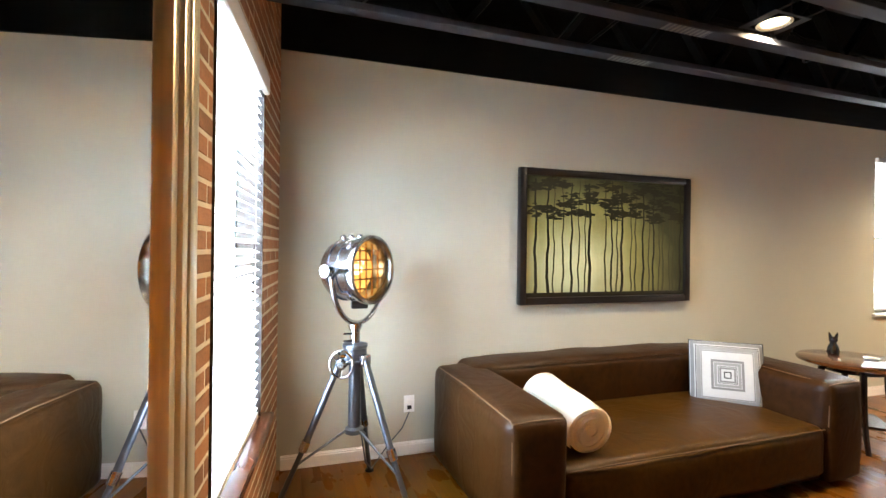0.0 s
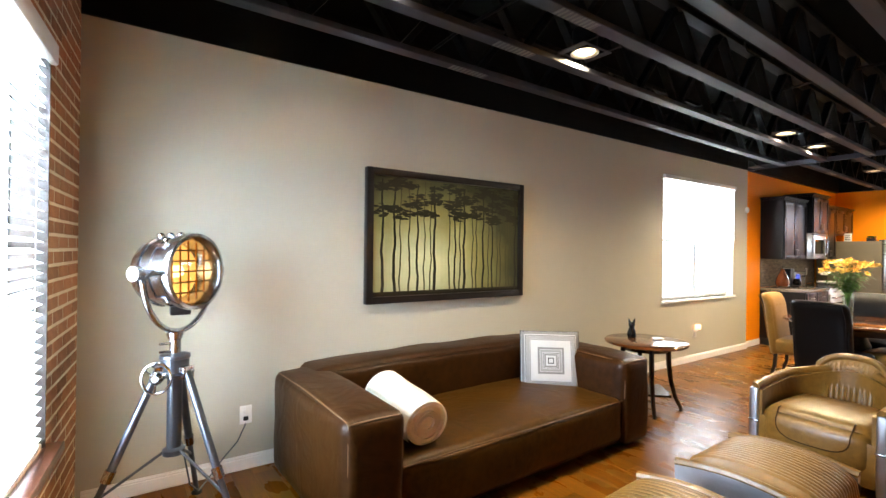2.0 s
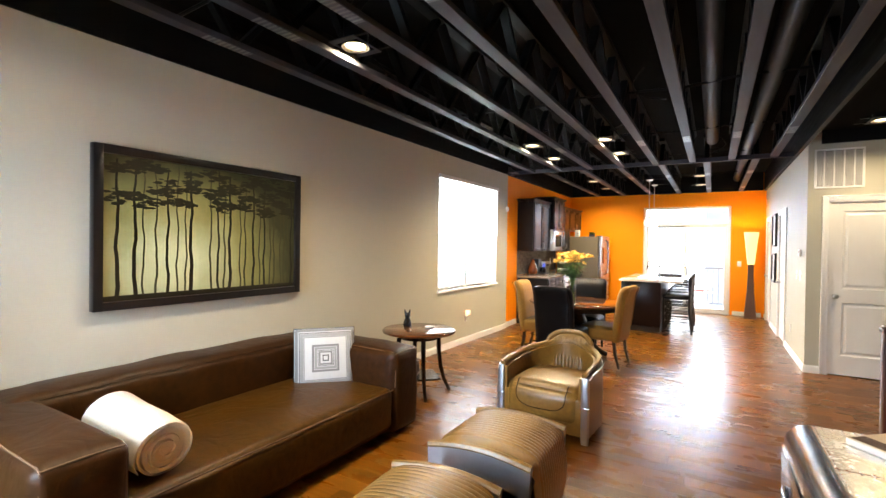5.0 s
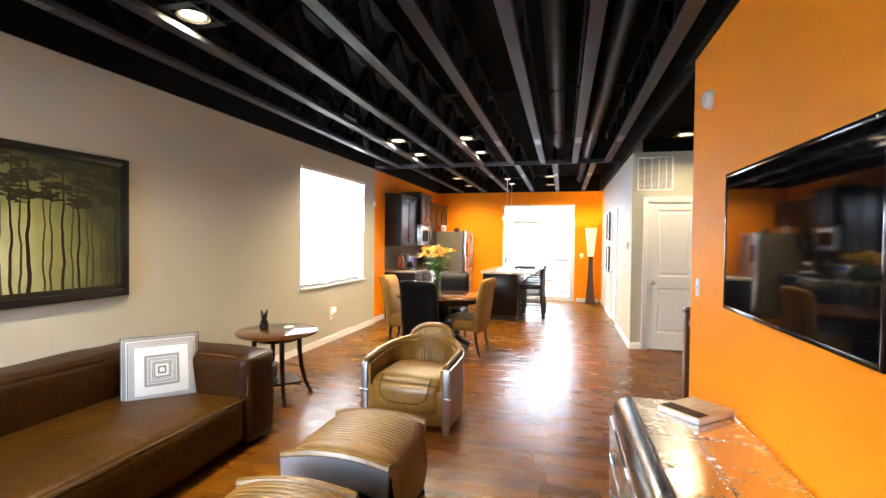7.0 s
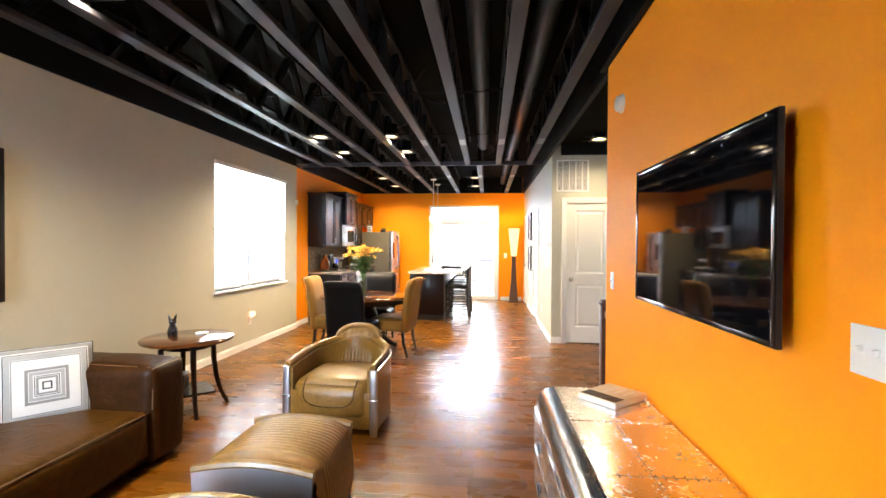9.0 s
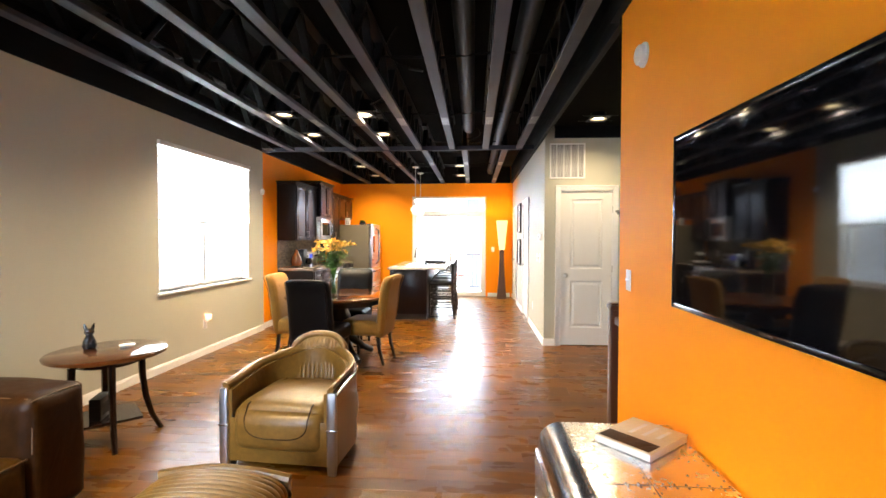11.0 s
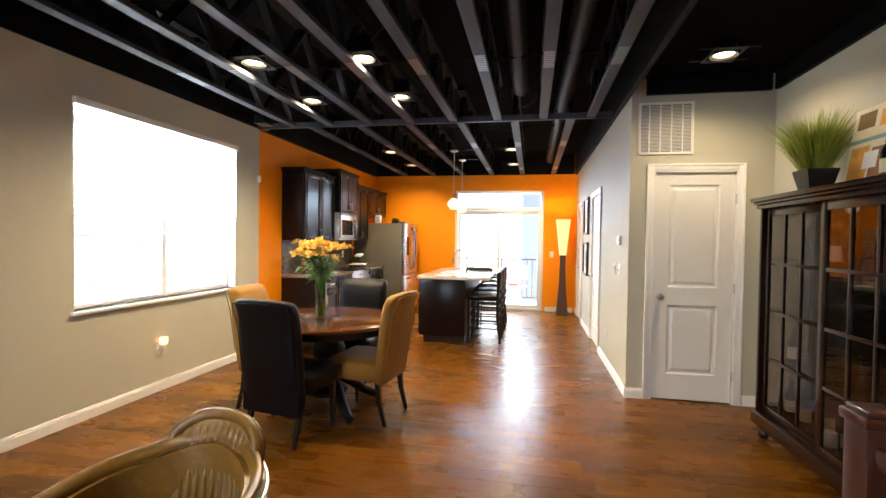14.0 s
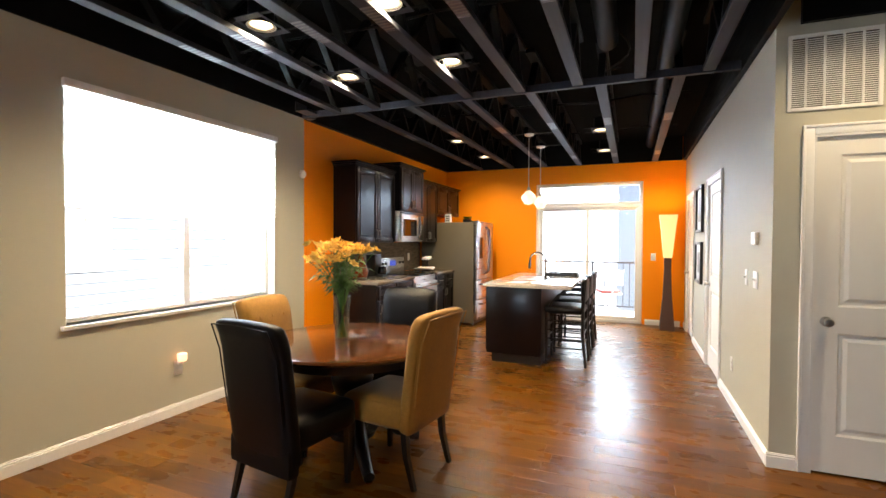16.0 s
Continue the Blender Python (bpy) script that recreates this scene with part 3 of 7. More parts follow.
def slider():
    a, b, c, d = SLIDE
    w = tagged(new("door_1"), "white framed sliding glass door with a transom light above", "sliding door", kind="structure")
    w.matrix_basis = Matrix.Translation((XE, (a + b) / 2, 0)) @ Matrix.Rotation(radians(90), 4, "Z")
    W = b - a
    # here x runs along the wall and y points out of the room's inside: negative y is outdoors
    part("door_frame", frame_bars(bmesh.new(), -W / 2 + 0.002, W / 2 - 0.002, 0.002, 2.03, 0.045, -0.14, -0.01), M_VINYL, w, "white vinyl door frame")
    part("transom_frame", frame_bars(bmesh.new(), -W / 2 + 0.002, W / 2 - 0.002, 2.035, d - 0.002, 0.04, -0.13, -0.015), M_VINYL, w)
    for x0, x1, y in ((-W / 2 + 0.045, 0.03, -0.05), (-0.03, W / 2 - 0.045, -0.09)):
        s = part("door_panel", frame_bars(bmesh.new(), x0, x1, 0.05, 1.985, 0.055, y - 0.018, y + 0.018), M_VINYL, w)
        g = part("pane", box(x0 + 0.055, x1 - 0.055, y - 0.003, y + 0.003, 0.105, 1.93), M_GLASS, s, smooth=False)
        g.visible_shadow = False
    g = part("pane", box(-W / 2 + 0.042, W / 2 - 0.042, -0.07, -0.064, 2.075, d - 0.042), M_GLASS, w, smooth=False)
    g.visible_shadow = False
    part("door_handle", box(-W / 2 + 0.07, -W / 2 + 0.09, -0.032, -0.012, 0.93, 1.13, 0.005), M_PLASTIC, w)
    part("door_casing", boxes((-W / 2 - 0.012, -W / 2, 0.0006, 0.008, 0, d + 0.012), (W / 2, W / 2 + 0.012, 0.0006, 0.008, 0, d + 0.012), (-W / 2, W / 2, 0.0006, 0.008, d, d + 0.012), bev=0.002), M_WHITE, w)


slider()


def panel_door(name, m, wid, label, hinge_left=False, glossy=M_DOOR):
    """A two-panel moulded door with casing and knob; x along the wall from its middle, y into the room."""
    w = tagged(new(name), label, "door", kind="structure")
    w.matrix_basis = m
    H, h = 2.04, wid / 2
    ps = ((0.24, 0.86), (1.02, 1.93))
    u = h - 0.125
    bm = bmesh.new()
    y1 = -0.012
    add_box(bm, -h + 0.004, -u, y1 - 0.035, y1, 0.012, H - 0.004)
    add_box(bm, u, h - 0.004, y1 - 0.035, y1, 0.012, H - 0.004)
    for z0, z1 in ((0.012, ps[0][0]), (ps[0][1], ps[1][0]), (ps[1][1], H - 0.004)):
        add_box(bm, -u, u, y1 - 0.035, y1, z0, z1)
    for z0, z1 in ps:
        # sunk moulding, then the raised field
        outer = [(-u, z0), (u, z0), (u, z1), (-u, z1)]
        rings = []
        for ins, dy in ((0, 0), (0.012, -0.011), (0.028, -0.012), (0.05, -0.003)):
            rings.append([bm.verts.new((x + (ins if x < 0 else -ins), y1 + dy, z + (ins if z == z0 else -ins))) for x, z in outer])
        for p, q in zip(rings, rings[1:]):
            for i in range(4):
                bm.faces.new((p[i], p[(i + 1) % 4], q[(i + 1) % 4], q[i]))
        bm.faces.new(rings[-1])
    part("door_leaf", bm, glossy, w, smooth=False)
    bm = bmesh.new()
    for a, b, c, d, t in ((-h - 0.068, -h - 0.012, 0, H + 0.068, 0.014), (h + 0.012, h + 0.068, 0, H + 0.068, 0.014), (-h - 0.012, h + 0.012, H + 0.012, H + 0.068, 0.014)):
        add_box(bm, a, b, 0.0006, t, c, d, 0.004)
    for a, b, c, d in ((-h - 0.072, -h - 0.056, 0, H + 0.072), (h + 0.056, h + 0.072, 0, H + 0.072), (-h - 0.056, h + 0.056, H + 0.056, H + 0.072)):
        add_box(bm, a, b, 0.0006, 0.021, c, d, 0.003)
    part("door_casing", bm, M_WHITE, w)
    part("door_jamb", boxes((-h - 0.012, -h + 0.001, -0.115, 0.010, 0, H + 0.012), (h - 0.001, h + 0.012, -0.115, 0.010, 0, H + 0.012), (-h + 0.001, h - 0.001, -0.115, 0.010, H - 0.001, H + 0.012)), M_WHITE, w, smooth=False)
    s = 1 if hinge_left else -1
    rot = Matrix.Translation((s * (h - 0.065), y1, 0.93)) @ Matrix.Rotation(radians(-90), 4, "X")
    part("door_handle", lathe([(0.030, 0), (0.030, 0.006), (0.012, 0.010), (0.011, 0.028), (0.022, 0.036), (0.028, 0.050), (0.022, 0.062), (0.004, 0.066)], 20, m=rot), M_NICKEL, w, "satin nickel door knob")
    for z in (0.25, 1.02, 1.80):
        part("hinge", rod((-s * (h + 0.001), y1 + 0.018, z - 0.045), (-s * (h + 0.001), y1 + 0.018, z + 0.045), 0.007, 8), M_NICKEL, w)
    # solid black strip stands for the shade under the door leaf
    part("threshold_shadow_gap", box(-h + 0.002, h - 0.002, y1 - 0.04, y1 - 0.036, 0.0, 0.013), M_BEZEL, w, smooth=False)
    return w


# a wall facing -x: local x must run to -y, y to -x
panel_door("door_2", Matrix.Translation((CLOSET_X, -1.405, 0)) @ Matrix.Rotation(radians(90), 4, "Z"), 0.66, "white two-panel moulded cupboard door, shut", True)
for i, (a, b) in enumerate(DOORS_HALL):
    panel_door("door_%d" % (3 + i), Matrix.Translation(((a + b) / 2, HALL_Y, 0)), b - a - 0.02, "white two-panel passage door in cool light, shut", True)


def return_grille():
    o = thing("air_return_grille", "white louvred air return grille high on the grey wall", "vent grille", (CLOSET_X, -1.15, 2.20))
    o.matrix_basis = Matrix.Translation((CLOSET_X, -1.15, 2.20)) @ Matrix.Rotation(radians(90), 4, "Z")
    # dark sheet carries the shade of the duct behind the louvres
    part("backing", box(-0.21, 0.21, 0.0006, 0.002, 0.02, 0.44), M_DUCT_SHADE, o, smooth=False)
    part("frame", frame_bars(bmesh.new(), -0.23, 0.23, 0.0, 0.46, 0.022, 0.0006, 0.013, 0.003), M_WHITE, o)
    for i in range(1, 5):
        x = -0.23 + 0.46 * i / 5
        part("divider", box(x - 0.006, x + 0.006, 0.003, 0.013, 0.022, 0.438, 0.002), M_WHITE, o)
    for i in range(33):
        z = 0.03 + i * 0.0123
        part("slat", box(-0.208, 0.208, 0.002, 0.0085, z, z + 0.0048), M_WHITE, o, smooth=False)


M_DUCT_SHADE = mat("shaded duct", (0.10, 0.09, 0.07), 0.8, var=0.1)
return_grille()


def plate(name, label, m, w=0.075, h=0.118, kind="switch", gangs=1):
    o = thing(name, label, "wall plate")
    o.matrix_basis = m
    part("plate", box(-w / 2, w / 2, 0.0006, 0.006, -h / 2, h / 2, 0.003), M_PLASTIC, o)
    for g in range(gangs):
        x = (g - (gangs - 1) / 2) * 0.047
        if kind == "switch":
            part("toggle_slot", box(x - 0.006, x + 0.006, 0.006, 0.0075, -0.013, 0.013, 0.001), M_PLASTIC, o)
            part("toggle", soft_box(x - 0.0045, x + 0.0045, 0.006, 0.021, -0.004, 0.011, 0.003, 2), M_PLASTIC, o)
        else:
            for z in (-0.022, 0.022):
                part("socket", lathe([(0.0165, 0), (0.0165, 0.002), (0.015, 0.003)], 16, m=Matrix.Translation((x, 0.006, z)) @ Matrix.Rotation(radians(-90), 4, "X")), M_PLASTIC, o)
    return o


def on_wall(side, u, z):
    """Where a fitting sits: x along the wall, y into the room."""
    if side == "n":
        return Matrix.Translation((u, WN, z)) @ Matrix.Rotation(radians(180), 4, "Z")
    if side == "tv":
        return Matrix.Translation((u, WS, z))
    if side == "hall":
        return Matrix.Translation((u, HALL_Y, z))
    return Matrix.Translation((XE, u, z)) @ Matrix.Rotation(radians(90), 4, "Z")


plate("light_switch", "white triple toggle switch plate on the orange wall", on_wall("tv", 2.90, 1.20), 0.165, 0.118, gangs=3)
plate("light_switch", "white single switch plate near the end of the orange wall", on_wall("tv", 5.13, 1.19))
plate("light_switch", "white switch plate beside the sliding door", on_wall("e", -0.39, 1.14))
plate("light_switch", "white double switch plate on the passage wall", on_wall("hall", 9.08, 1.14), 0.12, 0.118, gangs=2)
plate("light_switch", "white single switch plate on the passage wall", on_wall("hall", 9.36, 1.14))
north(plate("wall_socket", "white double socket behind the sofa with a black plug", on_wall("n", 2.215, 0.355), kind="socket"))
north(plate("wall_socket", "white double socket under the window", on_wall("n", 7.90, 0.375), kind="socket"))
plate("wall_socket", "white socket low on the passage wall", on_wall("hall", 9.85, 0.36), kind="socket")

o = thing("night_light", "small plug-in night light with warm glass shade", "night light", (7.905, WN - 0.008, 0.40))
part("plug_body", box(-0.02, 0.02, -0.03, 0.0, 0.0, 0.045, 0.004), M_PLASTIC, o)
part("glass_shade", lathe([(0.030, 0.03), (0.036, 0.05), (0.036, 0.085), (0.031, 0.09)], 16, m=Matrix.Translation((0, -0.035, 0))), mat("night light glass", (0.9, 0.6, 0.45), 0.3, emit=(1.0, 0.45, 0.22), power=0.5), o)
north(o)
o = thing("thermostat", "grey and white wall thermostat on the passage wall", "thermostat")
o.matrix_basis = on_wall("hall", 9.07, 1.43)
part("housing", box(-0.06, 0.06, 0.0006, 0.026, -0.045, 0.045, 0.008), M_PLASTIC, o)
part("display", box(-0.03, 0.03, 0.026, 0.027, -0.01, 0.025), mat("grey display", (0.35, 0.38, 0.36), 0.2), o, smooth=False)
o = thing("smoke_detector", "round white detector high on the orange wall", "detector")
o.matrix_basis = on_wall("tv", 4.93, 2.36)
part("base", lathe([(0.062, 0.0006), (0.062, 0.012), (0.058, 0.014)], 32, m=Matrix.Rotation(radians(-90), 4, "X")), M_PLASTIC, o)
part("cover", lathe([(0.052, 0.014), (0.050, 0.034), (0.040, 0.042), (0.005, 0.044)], 32, m=Matrix.Rotation(radians(-90), 4, "X")), M_PLASTIC, o)
o = thing("motion_sensor", "small white round sensor beside the kitchen corner", "sensor")
o.matrix_basis = Matrix.Translation((9.385, WN, 2.115)) @ Matrix.Rotation(radians(180), 4, "Z")
north(o)
part("housing", lathe([(0.045, 0.0006), (0.045, 0.02), (0.036, 0.03), (0.004, 0.032)], 24, m=Matrix.Rotation(radians(-90), 4, "X")), M_PLASTIC, o)

# ---- lamps in the ceiling ----
CANS = [(4.10, 2.23), (7.65, 2.22), (7.69, 1.31), (8.68, 2.23), (8.68, 1.29), (11.48, 2.26), (12.82, 2.26), (11.48, 0.33), (12.90, 0.35), (2.56, 2.28)]


def can_light(x, y, z, power):
    o = thing("can_light", "black recessed can light with a warm bright bulb, between the trusses", "ceiling light", (x, y, z), group="ceiling can lights")
    part("housing", lathe([(0.085, 0.004), (0.085, 0.16), (0.05, 0.17)], 24, cap=False), M_BLACK, o)
    part("trim", lathe([(0.088, 0.0), (0.094, 0.003), (0.088, 0.006), (0.070, 0.012), (0.062, 0.05)], 28, cap=False), M_CANTRIM, o, "pale metal trim ring")
    part("bulb", lathe([(0.058, 0.02), (0.060, 0.028), (0.045, 0.06), (0.02, 0.09)], 20), M_BULB, o, "frosted flood bulb")
    part("mounting_plate", boxes((-0.15, 0.15, -0.11, -0.092, 0.006, 0.012), (-0.15, 0.15, 0.092, 0.11, 0.006, 0.012), (-0.15, -0.096, -0.092, 0.092, 0.006, 0.012), (0.096, 0.15, -0.092, 0.092, 0.006, 0.012)), M_CHORD, o, smooth=False)
    for s in (-1, 1):
        part("bar_hanger", box(-0.012 + s * 0.12, 0.012 + s * 0.12, -0.20, 0.20, 0.013, 0.018), M_BLACK, o, smooth=False)
    l = new("can_lamp", bpy.data.lights.new("can_lamp", "SPOT"))
    l.data.energy, l.data.spot_size, l.data.spot_blend, l.data.shadow_soft_size, l.data.color = power, radians(152), 0.8, 0.05, (1.0, 0.785, 0.51)
    l.matrix_world = look((x, y, z - 0.01), (x, y, 0))
    l.parent = None
    return o


for x, y in CANS:
    can_light(x, y, 2.80, CAN_W * (0.6 if x > 11 else 1.0))
can_light(8.03, -1.37, 2.80, 12.0)

# ducts, pipes and wires between the trusses
for (x0, x1, y, r) in ((1.5, 9.2, 0.145, 0.08), (3.0, 13.6, -0.32, 0.08)):
    o = thing("duct", "black sprayed round duct above the trusses", "duct", (x0, y, 3.0))
    bm = bmesh.new()
    tube([(0, 0, 0), (x1 - x0, 0, 0)], r, 16, bm)
    part("duct_run", bm, M_DUCT, o)
for x0, y0, x1, y1, r in ((6.35, -0.6, 6.35, 3.2, 0.012), (8.15, -0.5, 8.15, 2.9, 0.01), (10.6, -0.6, 10.6, 3.1, 0.012), (12.1, -0.6, 12.1, 3.0, 0.01), (3.4, -0.6, 3.4, 3.2, 0.012), (9.9, -0.4, 9.9, 1.9, 0.008)):
    o = thing("pipe", "thin black sprayed pipe across the trusses", "pipe", (x0, y0, 2.93))
    part("pipe_run", tube([(0, (y1 - y0) * k / 8, 0.02 * math.sin(k * 2.1)) for k in range(9)], r, 8), M_DUCT, o)
for x, y, s in ((6.0, 0.65, 1), (7.0, 1.1, -1), (5.0, 1.55, 1), (9.0, 0.1, -1), (6.7, 2.05, 1), (4.5, 2.6, -1)):
    o = thing("cable", "black cable drooping between the trusses", "cable", (x, y, 2.86))
    part("cable_run", tube([(0.9 * k / 12, s * 0.12 * math.sin(k * 0.55), 0.16 - 0.14 * math.sin(math.pi * k / 12)) for k in range(13)], 0.007, 6), M_DUCT, o)
o = thing("junction_box", "small grey box on a truss over the kitchen corner", "junction box", (9.45, 3.25, 2.725))
part("housing", box(-0.06, 0.06, -0.04, 0.04, 0, 0.09, 0.006), M_GUN, o)
part("cover_plate", box(-0.065, 0.065, -0.043, -0.040, -0.0, 0.095, 0.002), M_GUN, o)

# the window in the brick wall, with its slatted blind
w = tagged(new("window_2"), "tall white window set flush in the brick wall", "window", kind="structure")
w.matrix_basis = M_FRONT @ Matrix.Translation(((BW[0] + BW[1]) / 2, 0, 0))
W = BW[1] - BW[0]
part("window_frame", frame_bars(bmesh.new(), -W / 2 + 0.001, W / 2 - 0.001, BW[2] + 0.002, BW[3] - 0.002, 0.04, -0.20, -0.12), M_VINYL, w)
part("meeting_rail", box(-W / 2 + 0.04, W / 2 - 0.04, -0.19, -0.13, 1.42, 1.46, 0.003), M_VINYL, w)
for z0, z1 in ((BW[2] + 0.042, 1.42), (1.46, BW[3] - 0.042)):
    g = part("pane", box(-W / 2 + 0.042, W / 2 - 0.042, -0.165, -0.159, z0, z1), M_GLASS, w, smooth=False)
    g.visible_shadow = False
part("window_sill", box(-W / 2 - 0.05, W / 2 + 0.05, -0.118, 0.065, BW[2] - 0.045, BW[2] - 0.001, 0.006), mat("brown stained sill", (0.10, 0.035, 0.018), 0.25, var=0.3, scale=5, stretch=(0.3, 1, 1), coat=0.3), w, "brown stained window sill")
part("jamb_lining", boxes((-W / 2 + 0.0006, -W / 2 + 0.012, -0.118, 0.008, BW[2], BW[3]), (W / 2 - 0.012, W / 2 - 0.0006, -0.118, 0.008, BW[2], BW[3]), (-W / 2 + 0.012, W / 2 - 0.012, -0.118, 0.008, BW[3] - 0.012, BW[3] - 0.0006)), M_DARKWOOD, w, "dark brown jamb lining", smooth=False)
o = thing("slatted_blind", "white slatted window blind, lowered with tilted slats", "blind")
o.matrix_basis = M_FRONT @ Matrix.Translation(((BW[0] + BW[1]) / 2, -0.03, 0))
part("valance", box(-W / 2 - 0.015, W / 2 + 0.015, 0.03, 0.062, BW[3] - 0.07, BW[3] + 0.02, 0.008), M_PLASTIC, o, "cream blind valance")
part("head_rail", box(-W / 2 + 0.014, W / 2 - 0.014, -0.02, 0.028, BW[3] - 0.055, BW[3] - 0.016, 0.003), M_PLASTIC, o)
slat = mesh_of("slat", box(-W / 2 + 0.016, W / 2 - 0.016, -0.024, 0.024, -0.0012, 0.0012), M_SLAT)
n = 37
for i in range(n):
    s = new("slat", slat)
    s.parent = o
    s.matrix_basis = Matrix.Translation((0, 0.004, BW[2] + 0.05 + i * (BW[3] - BW[2] - 0.13) / (n - 1))) @ Matrix.Rotation(radians(-22), 4, "X")
part("bottom_rail", box(-W / 2 + 0.016, W / 2 - 0.016, -0.02, 0.028, BW[2] + 0.006, BW[2] + 0.022, 0.003), M_PLASTIC, o)
for s in (-1, 1):
    part("ladder_cord", rod((s * W * 0.33, 0.03, BW[2] + 0.02), (s * W * 0.33, 0.03, BW[3] - 0.03), 0.0012, 5), M_PLASTIC, o)

# the tall mirror that stands against the bricks
o = thing("standing_mirror", "tall gilt wood mirror standing against the brick wall", "mirror")
o.matrix_basis = M_FRONT @ Matrix.Translation((2.535, 0.012, 0))
part("mirror_glass", box(-0.41, 0.41, 0.012, 0.017, 0.15, 2.25), M_MIRROR, o, "clear mirror glass", smooth=False)
part("backing_board", box(-0.44, 0.44, 0.0, 0.0118, 0.10, 2.30), M_DARKWOOD, o, smooth=False)
for s in (-1, 1):
    bm = bmesh.new()
    for a, b, t in ((0.405, 0.44, 0.038), (0.443, 0.478, 0.048), (0.481, 0.53, 0.052), (0.53, 0.56, 0.045)):
        add_box(bm, min(s * a, s * b), max(s * a, s * b), 0.0, t, 0.0, 2.42, 0.006)
    part("frame_stile", bm, M_GILT, o, "limed gilt stile with grooves")
for z0, z1 in ((0.0, 0.153), (2.247, 2.42)):
    part("frame_rail", box(-0.405, 0.405, 0.0, 0.046, z0, z1, 0.006), M_GILT, o)


# ---- outdoors ----
structure("ground", box(-60, 75, -60, 60, -3.3, -3.2), M_GROUND, "pale pavement below the house")
structure("balcony", boxes((13.98, 15.6, -1.6, 3.0, -0.2, -0.04)), M_CONCRETE, "pale balcony deck outside the sliding door")
o = thing("balcony_rail", "dark metal balcony railing in bright daylight", "railing", (15.5, 0.7, -0.04))
part("top_rail", box(-0.02, 0.02, -2.2, 2.2, 0.98, 1.02, 0.003), M_GUN, o)
part("bottom_rail", box(-0.015, 0.015, -2.2, 2.2, 0.08, 0.11, 0.003), M_GUN, o)
bal = mesh_of("baluster", box(-0.008, 0.008, -0.008, 0.008, 0.11, 0.98), M_GUN)
for i in range(37):
    b = new("baluster", bal)
    b.parent, b.location = o, (0, -2.16 + i * 0.12, 0)
for s in (-2.2, 0, 2.2):
    part("post", box(-0.025, 0.025, s - 0.025, s + 0.025, 0, 1.0, 0.004), M_GUN, o)


def garden_chair(x, y, rz):
    o = thing("folding_chair", "white folding garden chair with a red patterned cushion", "garden chair", (x, y, -0.04), rz, "balcony chairs")
    part("seat", box(-0.20, 0.20, -0.20, 0.20, 0.43, 0.455, 0.005), M_VINYL, o)
    part("backrest", box(-0.20, 0.20, 0.19, 0.21, 0.60, 0.88, 0.005), M_VINYL, o)
    for s in (-0.21, 0.21):
        part("leg", rod((s, -0.24, 0), (s, 0.22, 0.9), 0.011, 8), M_VINYL, o)
        part("leg", rod((s, 0.26, 0), (s, -0.20, 0.45), 0.011, 8), M_VINYL, o)
    c = thing("seat_cushion", "red patterned garden chair cushion", "cushion", (x, y, 0.415), rz, "balcony cushions")
    part("pad", soft_box(-0.19, 0.19, -0.19, 0.17, 0.0, 0.06, 0.025, 4, 0.005), M_RED, c)


garden_chair(14.75, 0.35, 200)
garden_chair(14.85, 1.45, 160)


def neighbour(x, y, rz, w, d, h, label):
    o = thing("house", label, "house", (x, y, -3.2), rz)
    part("wall", box(-w / 2, w / 2, -d / 2, d / 2, 0, h), M_SIDING, o, smooth=False)
    bm = bmesh.new()
    for i in range(int(h / 0.2)):
        add_box(bm, -w / 2 - 0.02, w / 2 + 0.02, -d / 2 - 0.03, -d / 2, i * 0.2, i * 0.2 + 0.17)
    tagged(part("siding", bm, M_SIDING, o, smooth=False), kind="stuff")
    part("roof", lathe([(1.0, 0), (0.05, 1.0)], 4, m=Matrix.Translation((0, 0, h)) @ Matrix.Diagonal((w * 0.75, d * 0.75, 2.0, 1)) @ Matrix.Rotation(radians(45), 4, "Z")), M_GUN, o, smooth=False)
    for fz in (1.0, 4.0):
        for i in range(3):
            u = -w / 2 + w * (i + 0.5) / 3
            f = part("window", frame_bars(bmesh.new(), u - 0.5, u + 0.5, fz, fz + 1.4, 0.07, -d / 2 - 0.06, -d / 2 - 0.02), M_VINYL, o, smooth=False)
            part("pane", box(u - 0.43, u + 0.43, -d / 2 - 0.045, -d / 2 - 0.04, fz + 0.07, fz + 1.33), M_HOUSEPANE, f, smooth=False)
    return o


M_HOUSEPANE = mat("pale reflecting pane", (0.35, 0.42, 0.48), 0.15)
neighbour(10.5, 12.5, 0, 11, 7, 7.0, "pale blue house with lap siding across the side yard")
neighbour(27, -6.6, 90, 14, 8, 7.0, "pale grey house with lap siding beyond the balcony")

tagged(part("backdrop_sky", boxes((70, 70.2, -50, 50, -8, 45)), M_SKYGLOW, None, smooth=False), "bright hazy overcast sky beyond the balcony", kind="structure")

# ---- living end ----
SOFA = (2.36, 4.86, 2.18, 3.38)


